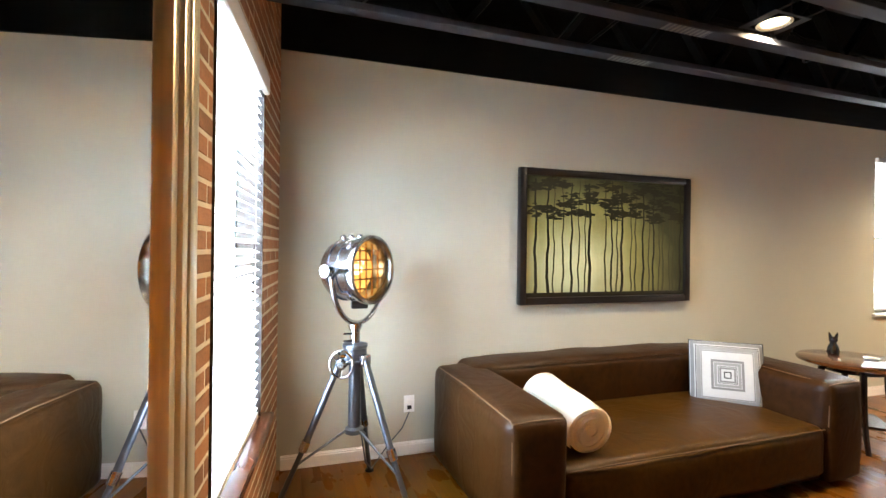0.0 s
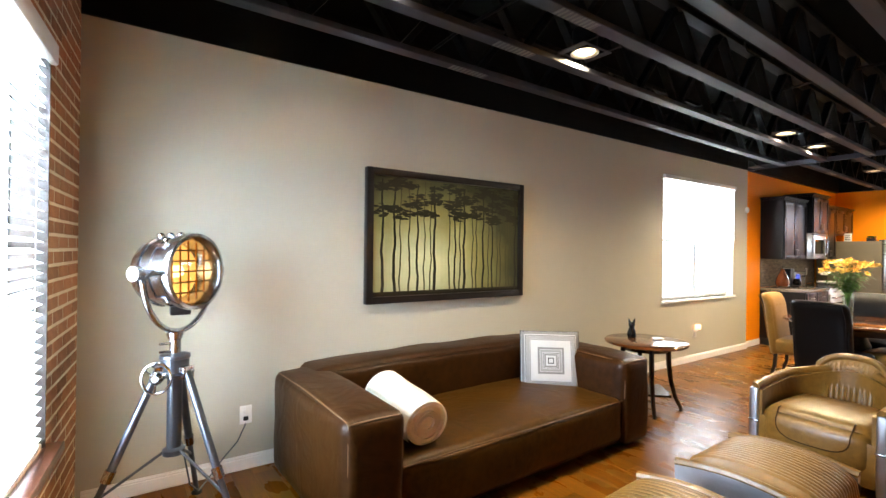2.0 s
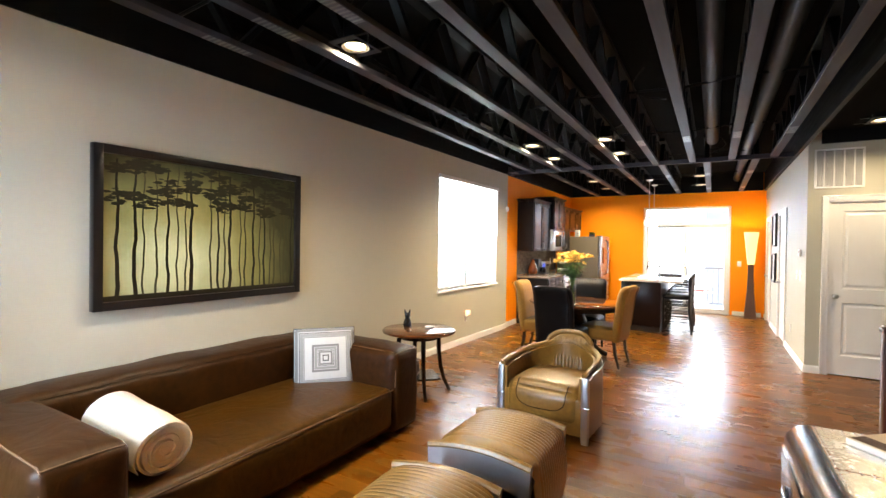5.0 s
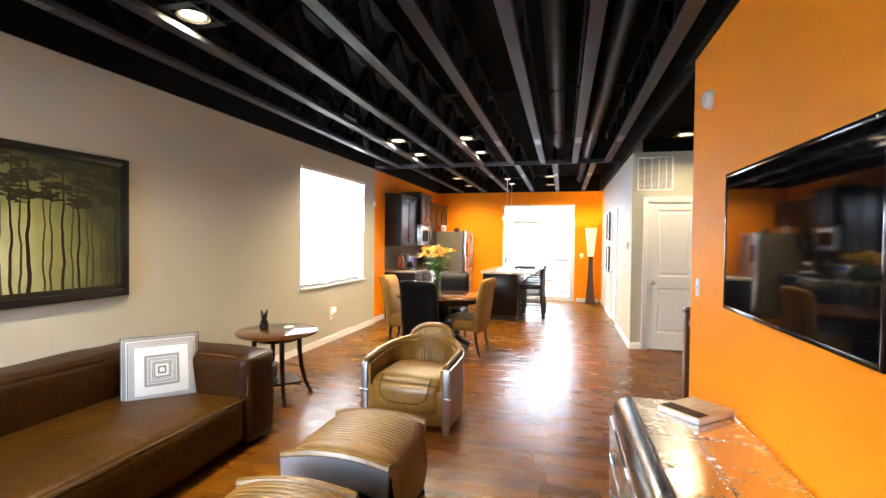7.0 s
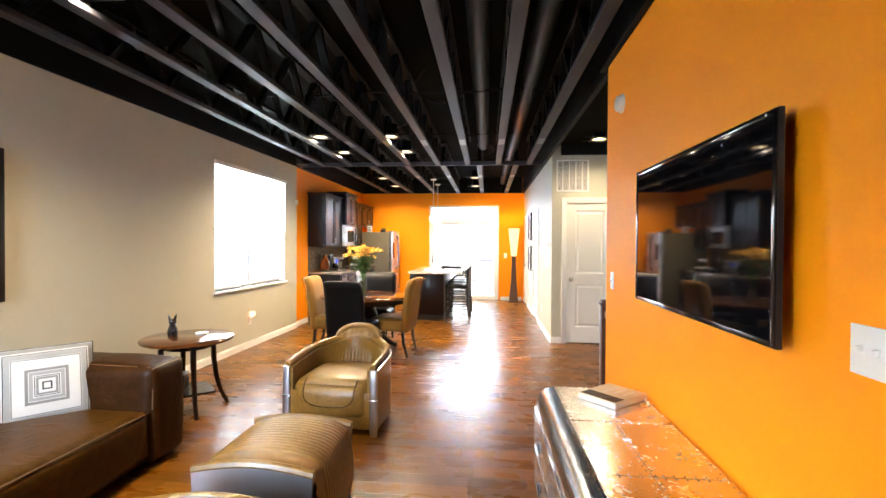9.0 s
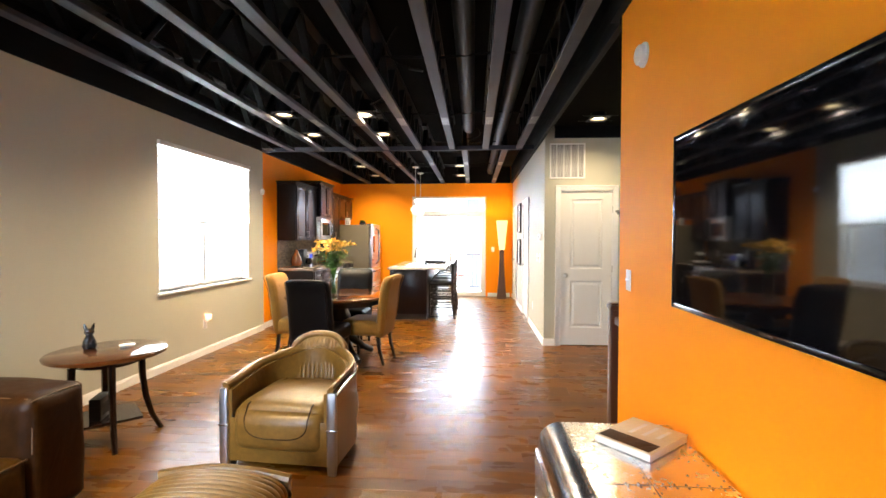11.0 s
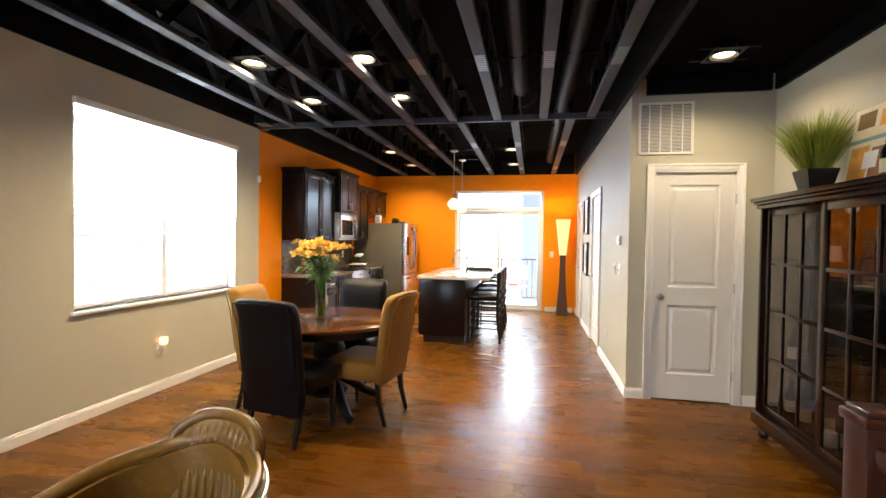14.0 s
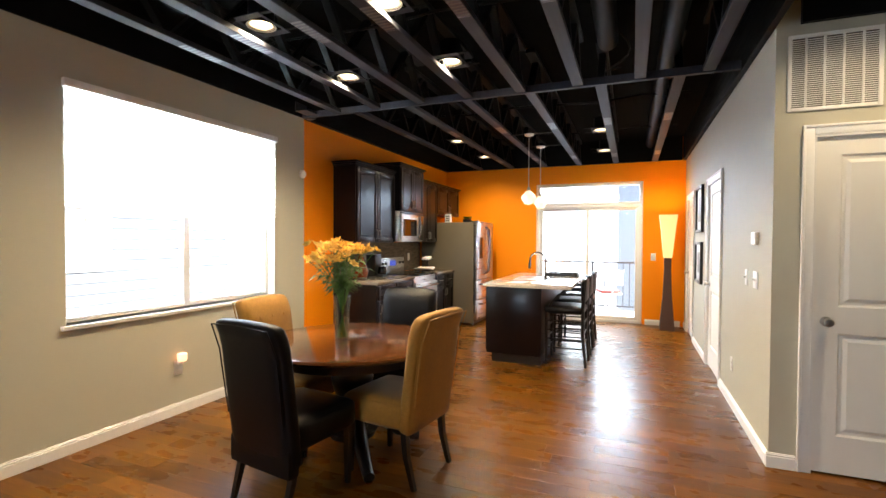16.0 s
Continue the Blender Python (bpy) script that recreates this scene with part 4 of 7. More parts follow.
def sofa():
    x0, x1, y0, y1 = SOFA
    L, D = x1 - x0, y1 - y0
    o = thing("sofa", "deep brown waxed leather sofa with boxy arms along the grey wall", "sofa", ((x0 + x1) / 2, (y0 + y1) / 2, 0))
    h, a, bk, top, seat = L / 2, 0.32, 0.34, 0.66, 0.375
    part("base", soft_box(-h + 0.03, h - 0.03, -D / 2 + 0.05, D / 2 - 0.02, 0.03, 0.30, 0.03, 8, 0.0), M_LEATHER, o)
    for i, s in enumerate((-1, 1)):
        c = s * (h - a / 2)
        part("armrest", soft_box(c - a / 2, c + a / 2, -D / 2, D / 2 - 0.06, 0.025, top - 0.012, 0.045, 14, 0.022, wobble=0.008, seed=i + 1), M_LEATHER, o)
    part("backrest", soft_box(-h + a * 0.55, h - a * 0.55, D / 2 - bk, D / 2, 0.03, top + 0.012, 0.055, 20, 0.028, wobble=0.012, seed=3), M_LEATHER, o)
    part("seat_cushion", soft_box(-h + a - 0.012, h - a + 0.012, -D / 2 + 0.015, D / 2 - bk + 0.03, 0.06, seat, 0.05, 22, 0.022, wobble=0.010, seed=5), M_SEAT_LEATHER, o, "olive worn leather seat")
    # piping along the seams
    for i, s in enumerate((-1, 1)):
        xo, xi = s * (h - 0.018), s * (h - a + 0.02)
        f = -D / 2 + 0.012
        part("piping", tube([(xo, D / 2 - 0.12, top - 0.020), (xo, 0, top - 0.008), (xo, f + 0.02, top - 0.020), (xo, f, top - 0.035), (xo, f - 0.004, 0.3), (xo, f, 0.05)], 0.0045, 6), M_STITCH, o, "tan seam piping")
        part("piping", tube([(xo, f, top - 0.028), (s * (h - a / 2), f - 0.004, top - 0.022), (xi, f, top - 0.028), (xi - s * 0.004, f - 0.002, 0.45), (xi - s * 0.004, f, 0.375)], 0.0045, 6), M_STITCH, o)
        part("piping", tube([(xi, f + 0.02, top - 0.020), (xi, 0, top - 0.008), (xi, D / 2 - bk, top - 0.012)], 0.004, 6), M_STITCH, o)
    part("piping", tube([(-h + a, D / 2 - bk + 0.012, top - 0.005), (-0.4, D / 2 - bk - 0.001, top + 0.008), (0.5, D / 2 - bk, top + 0.008), (h - a, D / 2 - bk + 0.012, top - 0.005)], 0.0045, 6), M_LEATHER, o)
    part("piping", tube([(-h + a, -D / 2 + 0.022, seat - 0.018), (-0.6, -D / 2 + 0.008, seat - 0.006), (0.05, -D / 2 + 0.012, seat - 0.012), (0.6, -D / 2 + 0.008, seat - 0.006), (h - a, -D / 2 + 0.022, seat - 0.018)], 0.0045, 6), M_STITCH, o)
    for sx in (-1, 1):
        for sy in (-1, 1):
            part("foot", box(sx * (h - 0.12) - 0.04, sx * (h - 0.12) + 0.04, sy * (D / 2 - 0.14) - 0.04, sy * (D / 2 - 0.14) + 0.04, 0, 0.032, 0.003), M_BLACKWOOD, o)


sofa()


def cushion():
    o = thing("throw_cushion", "white square cushion with grey concentric squares and dark fringe", "cushion")
    o.matrix_basis = Matrix.Translation((4.405, 2.775, 0.556)) @ Matrix.Rotation(radians(-40), 4, "Z") @ Matrix.Rotation(radians(-14), 4, "X")

    def pad(half, y, th, m, nm, lab=""):
        bm = bmesh.new()
        n = 16
        g = {}
        for side in (-1, 1):
            for i in range(n + 1):
                for j in range(n + 1):
                    u, v = -1 + 2 * i / n, -1 + 2 * j / n
                    t = ((1 - (u * half / 0.235) ** 4) * (1 - (v * half / 0.235) ** 4))
                    g[side, i, j] = bm.verts.new((u * half, y + side * (th * max(t, 0.0) ** 0.5 + 0.002), v * half))
            for i in range(n):
                for j in range(n):
                    q = [g[side, i, j], g[side, i + 1, j], g[side, i + 1, j + 1], g[side, i, j + 1]]
                    bm.faces.new(q if side < 0 else q[::-1])
        return part(nm, bm, m, o, lab)

    pad(0.235, 0, 0.062, M_CUSHION, "cover")

    def ring(r0, r1, lift, m, nm, lab=""):
        bm = bmesh.new()
        n = 12
        for k in range(4):
            R = Matrix.Rotation(k * math.pi / 2, 4, "Y")
            vs = []
            for i in range(n + 1):
                row = []
                for r in (r0, r1):
                    u = -r + 2 * r * i / n
                    t = (1 - (u / 0.235) ** 4) * (1 - (r / 0.235) ** 4)
                    row.append(bm.verts.new(R @ Vector((u, -(0.062 * max(t, 0) ** 0.5 + 0.002 + lift), r))))
                vs.append(row)
            for i in range(n):
                bm.faces.new((vs[i][0], vs[i + 1][0], vs[i + 1][1], vs[i][1]))
        bmesh.ops.remove_doubles(bm, verts=bm.verts[:], dist=1e-4)
        return part(nm, bm, m, o, lab)

    for r0, r1, m in ((0.208, 0.230, M_CUSHION_GREY), (0.196, 0.201, M_CUSHION_DARK), (0.168, 0.194, M_CUSHION_LIGHT), (0.160, 0.166, M_CUSHION_GREY), (0.088, 0.104, M_CUSHION_GREY), (0.066, 0.084, M_CUSHION_LIGHT), (0.056, 0.060, M_CUSHION_DARK), (0.040, 0.052, M_CUSHION_GREY), (0.016, 0.024, M_CUSHION_DARK)):
        ring(r0, r1, 0.0015, m, "stripe", "woven stripe on the cushion face")
    rim = [Vector((x, 0, z)) for x, z in ((-0.236, -0.236), (0, -0.232), (0.236, -0.236), (0.232, 0), (0.236, 0.236), (0, 0.232), (-0.236, 0.236), (-0.232, 0))]
    part("fringe", tube(rim, 0.006, 6, closed=True), M_CUSHION_DARK, o, "dark corded edge")


M_CUSHION_LIGHT = mat("light grey woven cotton", (0.27, 0.27, 0.268), 0.9, var=0.08, bump=0.6, bscale=500)
cushion()


def towel():
    o = thing("rolled_throw", "cream knitted throw rolled up on the sofa seat", "throw")
    o.matrix_basis = look((2.88, 2.28, 0.510), (2.865, 2.9, 0.590))
    # local -Z runs back along the roll
    R, L, turns = 0.145, 0.47, 4.6
    bm = bmesh.new()
    n = int(turns * 26)
    prev = None
    for i in range(n + 1):
        t = i / n
        a = t * turns * 2 * math.pi
        r = 0.012 + (R - 0.012) * t
        rows = []
        for z in (0.0, 0.006, L * 0.33, L * 0.66, L):
            b = 1 - 0.02 * math.cos(z * 20)
            end = (0.004 if z == 0 else 0.0)
            rows.append(bm.verts.new(((r - end) * math.cos(a) * b, (r - end) * math.sin(a) * b * 0.97, -z - 0.008 * math.sin(a * 0.7) * (z == 0))))
        if prev:
            for k in range(4):
                bm.faces.new((prev[k], prev[k + 1], rows[k + 1], rows[k]))
        prev = rows
    bmesh.ops.solidify(bm, geom=bm.faces[:], thickness=0.0265)
    part("rolled_cloth", bm, M_TOWEL, o)
    part("inner_cloth", lathe([(0.12, -L + 0.01), (0.125, -L / 2), (0.125, -0.014), (0.02, -0.009)], 32), M_TOWEL, o)


towel()


def tripod_lamp():
    cx, cy = 1.745, 2.85
    o = thing("tripod_lamp", "polished metal searchlight on a grey metal tripod by the brick wall", "floor lamp", (cx, cy, 0))
    feet = [(0.165, 0.42), (-0.435, -0.02), (0.26, -0.42)]
    for fx, fy in feet:
        leg = part("leg", rod((fx * 0.17, fy * 0.17, 0.84), (fx * 0.62, fy * 0.62, 0.37), 0.019, 14), M_GUN, o, "grey tubular leg")
        part("lower_tube", rod((fx * 0.60, fy * 0.60, 0.39), (fx, fy, 0.012), 0.014, 12), M_GUN, leg)
        part("collar", rod((fx * 0.58, fy * 0.58, 0.41), (fx * 0.63, fy * 0.63, 0.36), 0.024, 14), M_STEEL, leg)
        part("foot", lathe([(0.028, 0), (0.028, 0.010), (0.014, 0.022)], 14, m=Matrix.Translation((fx, fy, 0))), M_RUBBER, leg)
        part("brace", rod((fx * 0.05, fy * 0.05, 0.455), (fx * 0.70, fy * 0.70, 0.29), 0.007, 8), M_GUN, o)
        part("clevis", box(-0.018, 0.018, -0.03, 0.03, -0.03, 0.03, 0.004, m=Matrix.Translation((fx * 0.16, fy * 0.16, 0.835)) @ Matrix.Rotation(math.atan2(fy, fx), 4, "Z")), M_STEEL, o)
    part("centre_tube", rod((0, 0, 0.44), (0, 0, 0.86), 0.034, 20), M_GUN, o)
    part("spreader", lathe([(0.03, 0.42), (0.05, 0.425), (0.052, 0.45), (0.036, 0.46)], 20), M_GUN, o)
    part("hub", lathe([(0.062, 0.81), (0.085, 0.816), (0.088, 0.826), (0.064, 0.832), (0.064, 0.895), (0.07, 0.90), (0.068, 0.915), (0.03, 0.925)], 28), M_GUN, o)
    part("stem", lathe([(0.027, 0.92), (0.027, 0.99), (0.034, 0.995), (0.034, 1.02)], 20), M_STEEL, o)
    for z in (0.935, 0.975):
        part("clamp_screw", rod((-0.02, -0.02, z), (-0.07, -0.045, z + 0.005), 0.006, 8), M_STEEL, o)
    # wheel with a crank
    d = Vector((-0.33, -0.94, 0)).normalized()
    q = Vector((-0.055, -0.075, 0.825)) + Vector((-0.03, -0.01, 0))
    R = Matrix.Translation(q) @ d.to_track_quat("Z", "Y").to_matrix().to_4x4()
    bm = tube([(0.062 * math.cos(2 * math.pi * k / 24), 0.072 * math.sin(2 * math.pi * k / 24), 0) for k in range(24)], 0.0065, 8, closed=True)
    bmesh.ops.transform(bm, matrix=R, verts=bm.verts[:])
    wheel = part("hand_wheel", bm, M_STEEL, o, "polished hand wheel")
    part("wheel_hub", lathe([(0.03, -0.03), (0.03, 0.004), (0.016, 0.018)], 16, m=R), M_STEEL, wheel)
    for k in range(3):
        a = 2 * math.pi * k / 3 + 0.4
        part("spoke", tube([R @ Vector((0, 0, 0)), R @ Vector((0.062 * math.cos(a), 0.072 * math.sin(a), 0))], 0.005, 6), M_STEEL, wheel)
    part("crank_knob", tube([R @ Vector((0, 0.07, 0)), R @ Vector((0, 0.07, 0.05))], 0.007, 8), M_BLACKWOOD, wheel)
    # yoke and head
    yaw = radians(139)
    ax = Vector((math.sin(yaw), math.cos(yaw), 0.02)).normalized()
    side = Vector((0, 0, 1)).cross(ax).normalized()
    c = Vector((0.02, 0.0, 1.325))
    pts = [c + side * 0.225 * math.cos(t) + Vector((0, 0, 0.02 + (-0.315 * abs(math.sin(t)) ** 0.9))) for t in [math.pi * k / 20 for k in range(21)]]
    part("yoke", tube(pts, 0.014, 10), M_STEEL, o, "polished yoke")
    M = Matrix.Translation(c) @ ax.to_track_quat("Z", "Y").to_matrix().to_4x4()
    prof = [(0.02, -0.20), (0.09, -0.195), (0.13, -0.175), (0.158, -0.14), (0.168, -0.10), (0.176, -0.098), (0.176, -0.085), (0.168, -0.083), (0.168, -0.035), (0.176, -0.033), (0.176, -0.02), (0.170, -0.018), (0.172, 0.055), (0.188, 0.058), (0.192, 0.075), (0.188, 0.098), (0.172, 0.102), (0.160, 0.085), (0.158, 0.03), (0.12, -0.06), (0.05, -0.10)]
    head = part("lamp_head", lathe(prof, 40, m=M, cap=False), M_STEEL, o, "polished searchlight drum")
    part("reflector", lathe([(0.155, 0.02), (0.14, -0.02), (0.10, -0.055), (0.05, -0.078), (0.004, -0.082)], 32, m=M, cap=False), M_AMBER, head, "amber glowing reflector")
    part("bulb", lathe([(0.012, -0.07), (0.03, -0.04), (0.03, -0.01), (0.012, 0.012)], 14, m=M), mat("glowing bulb", (1, 0.8, 0.5), 0.3, emit=(1, 0.62, 0.25), power=0.8), head)
    for k in (-2, -1, 0, 1, 2):
        u = k * 0.052
        hh = math.sqrt(0.152 ** 2 - u * u)
        bm = rod((u, -hh, 0.045), (u, hh, 0.045), 0.0045, 6)
        rod((-hh, u, 0.04), (hh, u, 0.04), 0.0045, 6, bm)
        bmesh.ops.transform(bm, matrix=M, verts=bm.verts[:])
        part("grille_bar", bm, M_BRASS, head)
    part("lens", lathe([(0.150, 0.078), (0.10, 0.086), (0.002, 0.09)], 32, m=M, cap=False), M_VASE, head)
    for s in (-1, 1):
        part("pivot_knob", tube([c + side * s * 0.17, c + side * s * 0.235], 0.020, 12), M_STEEL, o)
        part("pivot_cap", tube([c + side * s * 0.235, c + side * s * 0.275], 0.033, 14), M_STEEL, o)
    for k in range(4):
        a = radians(45 + 90 * k)
        p = M @ Vector((0.178 * math.cos(a), 0.178 * math.sin(a), 0.03))
        p2 = M @ Vector((0.205 * math.cos(a), 0.205 * math.sin(a), 0.06))
        part("wing_clamp", tube([M @ Vector((0.178 * math.cos(a), 0.178 * math.sin(a), -0.02)), p, p2], [0.008, 0.010, 0.006], 8), M_STEEL, head)
    part("tilt_handle", tube([M @ Vector((-0.15, -0.03, 0.08)) + side * 0.0, M @ Vector((-0.15, -0.03, 0.08)) + side * -0.001], 0.005, 6), M_STEEL, head)
    hp = c - side * 0.18 + ax * 0.06
    part("handle", tube([hp, hp - side * 0.045 + Vector((0, 0, 0.01)), hp - side * 0.10 + Vector((0, 0, -0.035))], [0.006, 0.007, 0.009], 8), M_BLACKWOOD, head)
    for k in range(3):
        p = M @ Vector((0.05 * (k - 1), -0.165, -0.13))
        part("vent_cap", lathe([(0.018, 0), (0.02, 0.02), (0.01, 0.03)], 12, m=Matrix.Translation(c + ax * (-0.06 * k) + Vector((0, 0, 0.165)))), M_STEEL, head)
    part("terminal_box", box(-0.045, 0.045, -0.03, 0.03, -0.025, 0.02, 0.006, m=Matrix.Translation(c + Vector((0, 0, -0.19)))), M_BLACKWOOD, head)
    part("pivot_pin", rod((0, 0, 1.01), (0.0, 0, 1.03), 0.04, 16), M_STEEL, o)
    k = thing("power_cable", "thin grey cable from the tripod lamp to the socket", "cable", (cx, cy, 0))
    part("cable_run", tube([(0.04, 0.06, 0.45), (0.10, 0.20, 0.16), (0.17, 0.38, 0.03), (0.24, 0.52, 0.02), (0.33, 0.57, 0.10), (0.42, 0.575, 0.19), (0.468, 0.578, 0.29), (0.47, 0.588, 0.33)], 0.0045, 6), M_GUN, k)
    part("plug", box(0.455, 0.485, 0.565, 0.5935, 0.318, 0.345, 0.005), M_RUBBER, k)


tripod_lamp()


def painting():
    x0, x1, z0, z1 = 3.04, 4.65, 1.03, 2.07
    o = thing("framed_painting", "black framed painting of slender dark trees against a yellow mist", "painting", ((x0 + x1) / 2, WN - 0.0006, 0))
    h = (x1 - x0) / 2
    bm = bmesh.new()
    t = 0.055
    for r in ((-h, -h + t, z0, z1), (h - t, h, z0, z1), (-h + t, h - t, z1 - t, z1), (-h + t, h - t, z0, z0 + t)):
        add_box(bm, r[0], r[1], -0.06, 0, r[2], r[3], 0.006)
    part("frame", bm, M_BLACKWOOD, o, "black frame")
    part("canvas", box(-h + t, h - t, -0.035, -0.004, z0 + t, z1 - t), M_MIST, o, "misty yellow green canvas", smooth=False)
    W, H = 2 * (h - t), z1 - z0 - 2 * t
    rng = random.Random(5)
    floor_z = z0 + t
    part("painted_ground", box(-W / 2, W / 2, -0.0362, -0.0352, floor_z, floor_z + 0.035), M_TRUNK, o, smooth=False)
    xs = [0.055, 0.125, 0.16, 0.215, 0.265, 0.31, 0.35, 0.375, 0.475, 0.515, 0.55, 0.58, 0.64, 0.67, 0.72, 0.76, 0.79, 0.83, 0.855, 0.90, 0.925, 0.955, 0.975]
    wd = [10, 10, 5, 6, 8, 5, 5, 11, 6, 7, 6, 10, 5, 6, 8, 5, 7, 5, 6, 5, 6, 5, 7]
    for i, (u, w) in enumerate(zip(xs, wd)):
        X = -W / 2 + u * W
        bm = bmesh.new()
        prev = None
        n = 14
        top = H * rng.uniform(0.94, 0.995)
        for k in range(n + 1):
            z = floor_z + 0.03 + (top - 0.03) * k / n
            dx = 0.006 * math.sin(k * 0.9 + i * 1.7) + 0.003 * math.sin(k * 2.1 + i)
            ww = w * 0.0011 * (1.25 - 0.7 * k / n)
            row = [bm.verts.new((X + dx - ww, -0.0370, z)), bm.verts.new((X + dx + ww, -0.0370, z))]
            if prev:
                bm.faces.new((prev[0], prev[1], row[1], row[0]))
            prev = row
        part("painted_trunk", bm, M_TRUNK if w > 6 else M_TRUNK_FAINT, o, smooth=False)
        bm = bmesh.new()
        for c in range(rng.choice((3, 4)) if w > 5 else 2):
            zc = floor_z + H * rng.uniform(0.66, 0.97)
            for b in range(18):
                a, r = rng.uniform(0, 2 * math.pi), rng.uniform(0, 1) ** 0.6
                cx2, cz = X + r * math.cos(a) * 0.075 * rng.uniform(0.7, 1.2), zc + r * math.sin(a) * 0.028
                q = []
                m = 7
                rr = rng.uniform(0.008, 0.022)
                for s in range(m):
                    an = 2 * math.pi * s / m
                    px = min(max(cx2 + rr * 1.7 * math.cos(an) * rng.uniform(0.6, 1.3), -W / 2), W / 2)
                    pz = min(cz + rr * 0.45 * math.sin(an) * rng.uniform(0.6, 1.3), floor_z + H)
                    q.append(bm.verts.new((px, -0.0372 - 0.00008 * b - 0.00003 * c, pz)))
                bm.faces.new(q)
        part("painted_crown", bm, M_CROWN, o, smooth=False)
    return o


def mist():
    m = mat("misty painted canvas", (0.3, 0.3, 0.1), 0.35)
    t = m.node_tree
    n, l = t.nodes, t.links
    co, sp, r1, nz, ad = n.new("ShaderNodeTexCoord"), n.new("ShaderNodeSeparateXYZ"), n.new("ShaderNodeValToRGB"), n.new("ShaderNodeTexNoise"), n.new("ShaderNodeVectorMath")
    gr = n.new("ShaderNodeTexGradient")
    gr.gradient_type = "SPHERICAL"
    mp = n.new("ShaderNodeMapping")
    mp.inputs["Location"].default_value = (0.12, 0, -1.42)
    mp2 = n.new("ShaderNodeMapping")
    mp2.inputs["Scale"].default_value = (1.0, 0.3, 1.25)
    l.new(co.outputs["Object"], mp.inputs[0])
    l.new(mp.outputs[0], mp2.inputs[0])
    nz.inputs["Scale"].default_value, nz.inputs["Detail"].default_value = 4.0, 5
    l.new(co.outputs["Object"], nz.inputs[0])
    sc = n.new("ShaderNodeVectorMath")
    sc.operation = "SCALE"
    sc.inputs["Scale"].default_value = 0.35
    l.new(nz.outputs["Color"], sc.inputs[0])
    l.new(mp2.outputs[0], ad.inputs[0])
    l.new(sc.outputs[0], ad.inputs[1])
    l.new(ad.outputs[0], gr.inputs[0])
    e = r1.color_ramp.elements
    e[0].position, e[0].color = 0.0, (0.035, 0.038, 0.016, 1)
    e[1].position, e[1].color = 0.80, (0.48, 0.50, 0.30, 1)
    k = e.new(0.40)
    k.color = (0.22, 0.215, 0.075, 1)
    l.new(gr.outputs[0], r1.inputs[0])
    l.new(r1.outputs[0], n["Principled BSDF"].inputs["Base Color"])
    return m


M_MIST = mist()
M_TRUNK = mat("dark painted trunks", (0.010, 0.009, 0.004), 0.4)
M_TRUNK_FAINT = mat("faint painted trunks", (0.045, 0.042, 0.016), 0.4)
M_CROWN = mat("painted crowns", (0.016, 0.016, 0.006), 0.4)
north(painting())


def side_table():
    cx, cy, top = 5.56, 2.63, 0.63
    o = thing("side_table", "round dark wood side table with splayed legs beside the sofa", "side table", (cx, cy, 0))
    part("tabletop", lathe([(0.345, top - 0.034), (0.362, top - 0.024), (0.365, top - 0.008), (0.355, top), (0.004, top)], 48), M_TABLETOP, o)
    part("apron", lathe([(0.19, top - 0.09), (0.20, top - 0.034)], 32), M_DARKWOOD, o)
    for k in range(4):
        a = radians(45 + 90 * k)
        ca, sa = math.cos(a), math.sin(a)
        pts = [(r * ca, r * sa, z) for r, z in ((0.20, top - 0.04), (0.205, 0.42), (0.225, 0.26), (0.262, 0.12), (0.32, 0.0))]
        part("leg", tube(pts, [0.024, 0.023, 0.021, 0.019, 0.017], 8), M_DARKWOOD, o)
    part("shelf", lathe([(0.25, 0.155), (0.255, 0.175)], 4, m=Matrix.Rotation(radians(0), 4, "Z")), M_DARKWOOD, o)
    b = thing("small_box", "small dark box with a pale label on the table's shelf", "box", (cx - 0.05, cy + 0.02, 0.175), 20)
    part("box_body", box(-0.09, 0.09, -0.035, 0.035, 0, 0.15, 0.004), M_BLACKWOOD, b)
    part("label_panel", box(-0.06, 0.06, -0.0365, -0.035, 0.03, 0.11), M_RUBBER, b, smooth=False)
    bm = bmesh.new()
    lathe([(0.036, 0), (0.044, 0.015), (0.040, 0.05), (0.026, 0.085), (0.020, 0.10)], 16, bm, ry=0.8)
    lathe([(0.006, 0.092), (0.026, 0.100), (0.032, 0.118), (0.026, 0.136), (0.008, 0.144)], 16, bm, ry=0.85)
    for s in (-1, 1):
        tube([(s * 0.018, 0, 0.135), (s * 0.024, 0, 0.158), (s * 0.030, 0, 0.180)], [0.013, 0.010, 0.002], 8, bm)
        tube([(s * 0.02, -0.025, 0.06), (s * 0.018, -0.038, 0.02), (s * 0.018, -0.045, 0.006)], [0.012, 0.010, 0.011], 8, bm)
    lathe([(0.010, -0.038), (0.012, -0.030), (0.005, -0.022)], 8, bm, m=Matrix.Translation((0, 0, 0.112)) @ Matrix.Rotation(radians(-90), 4, "X") @ Matrix.Translation((0, 0, 0.055)))
    c = part("cat_figurine", bm, M_BLACKCERAMIC, None)
    c.location = (5.60, 2.80, top)
    c.rotation_euler = (0, 0, radians(-40))
    tagged(c, "glossy black ceramic cat figurine on the side table", "figurine")
    s = thing("coaster_dish", "small white dish on the side table", "dish", (5.68, 2.58, top))
    part("dish_body", lathe([(0.035, 0), (0.047, 0.006), (0.052, 0.014), (0.046, 0.012), (0.003, 0.006)], 24), M_PLASTIC, s)
    part("candle", lathe([(0.022, 0.006), (0.022, 0.016), (0.004, 0.017)], 16), M_TOWEL, s)


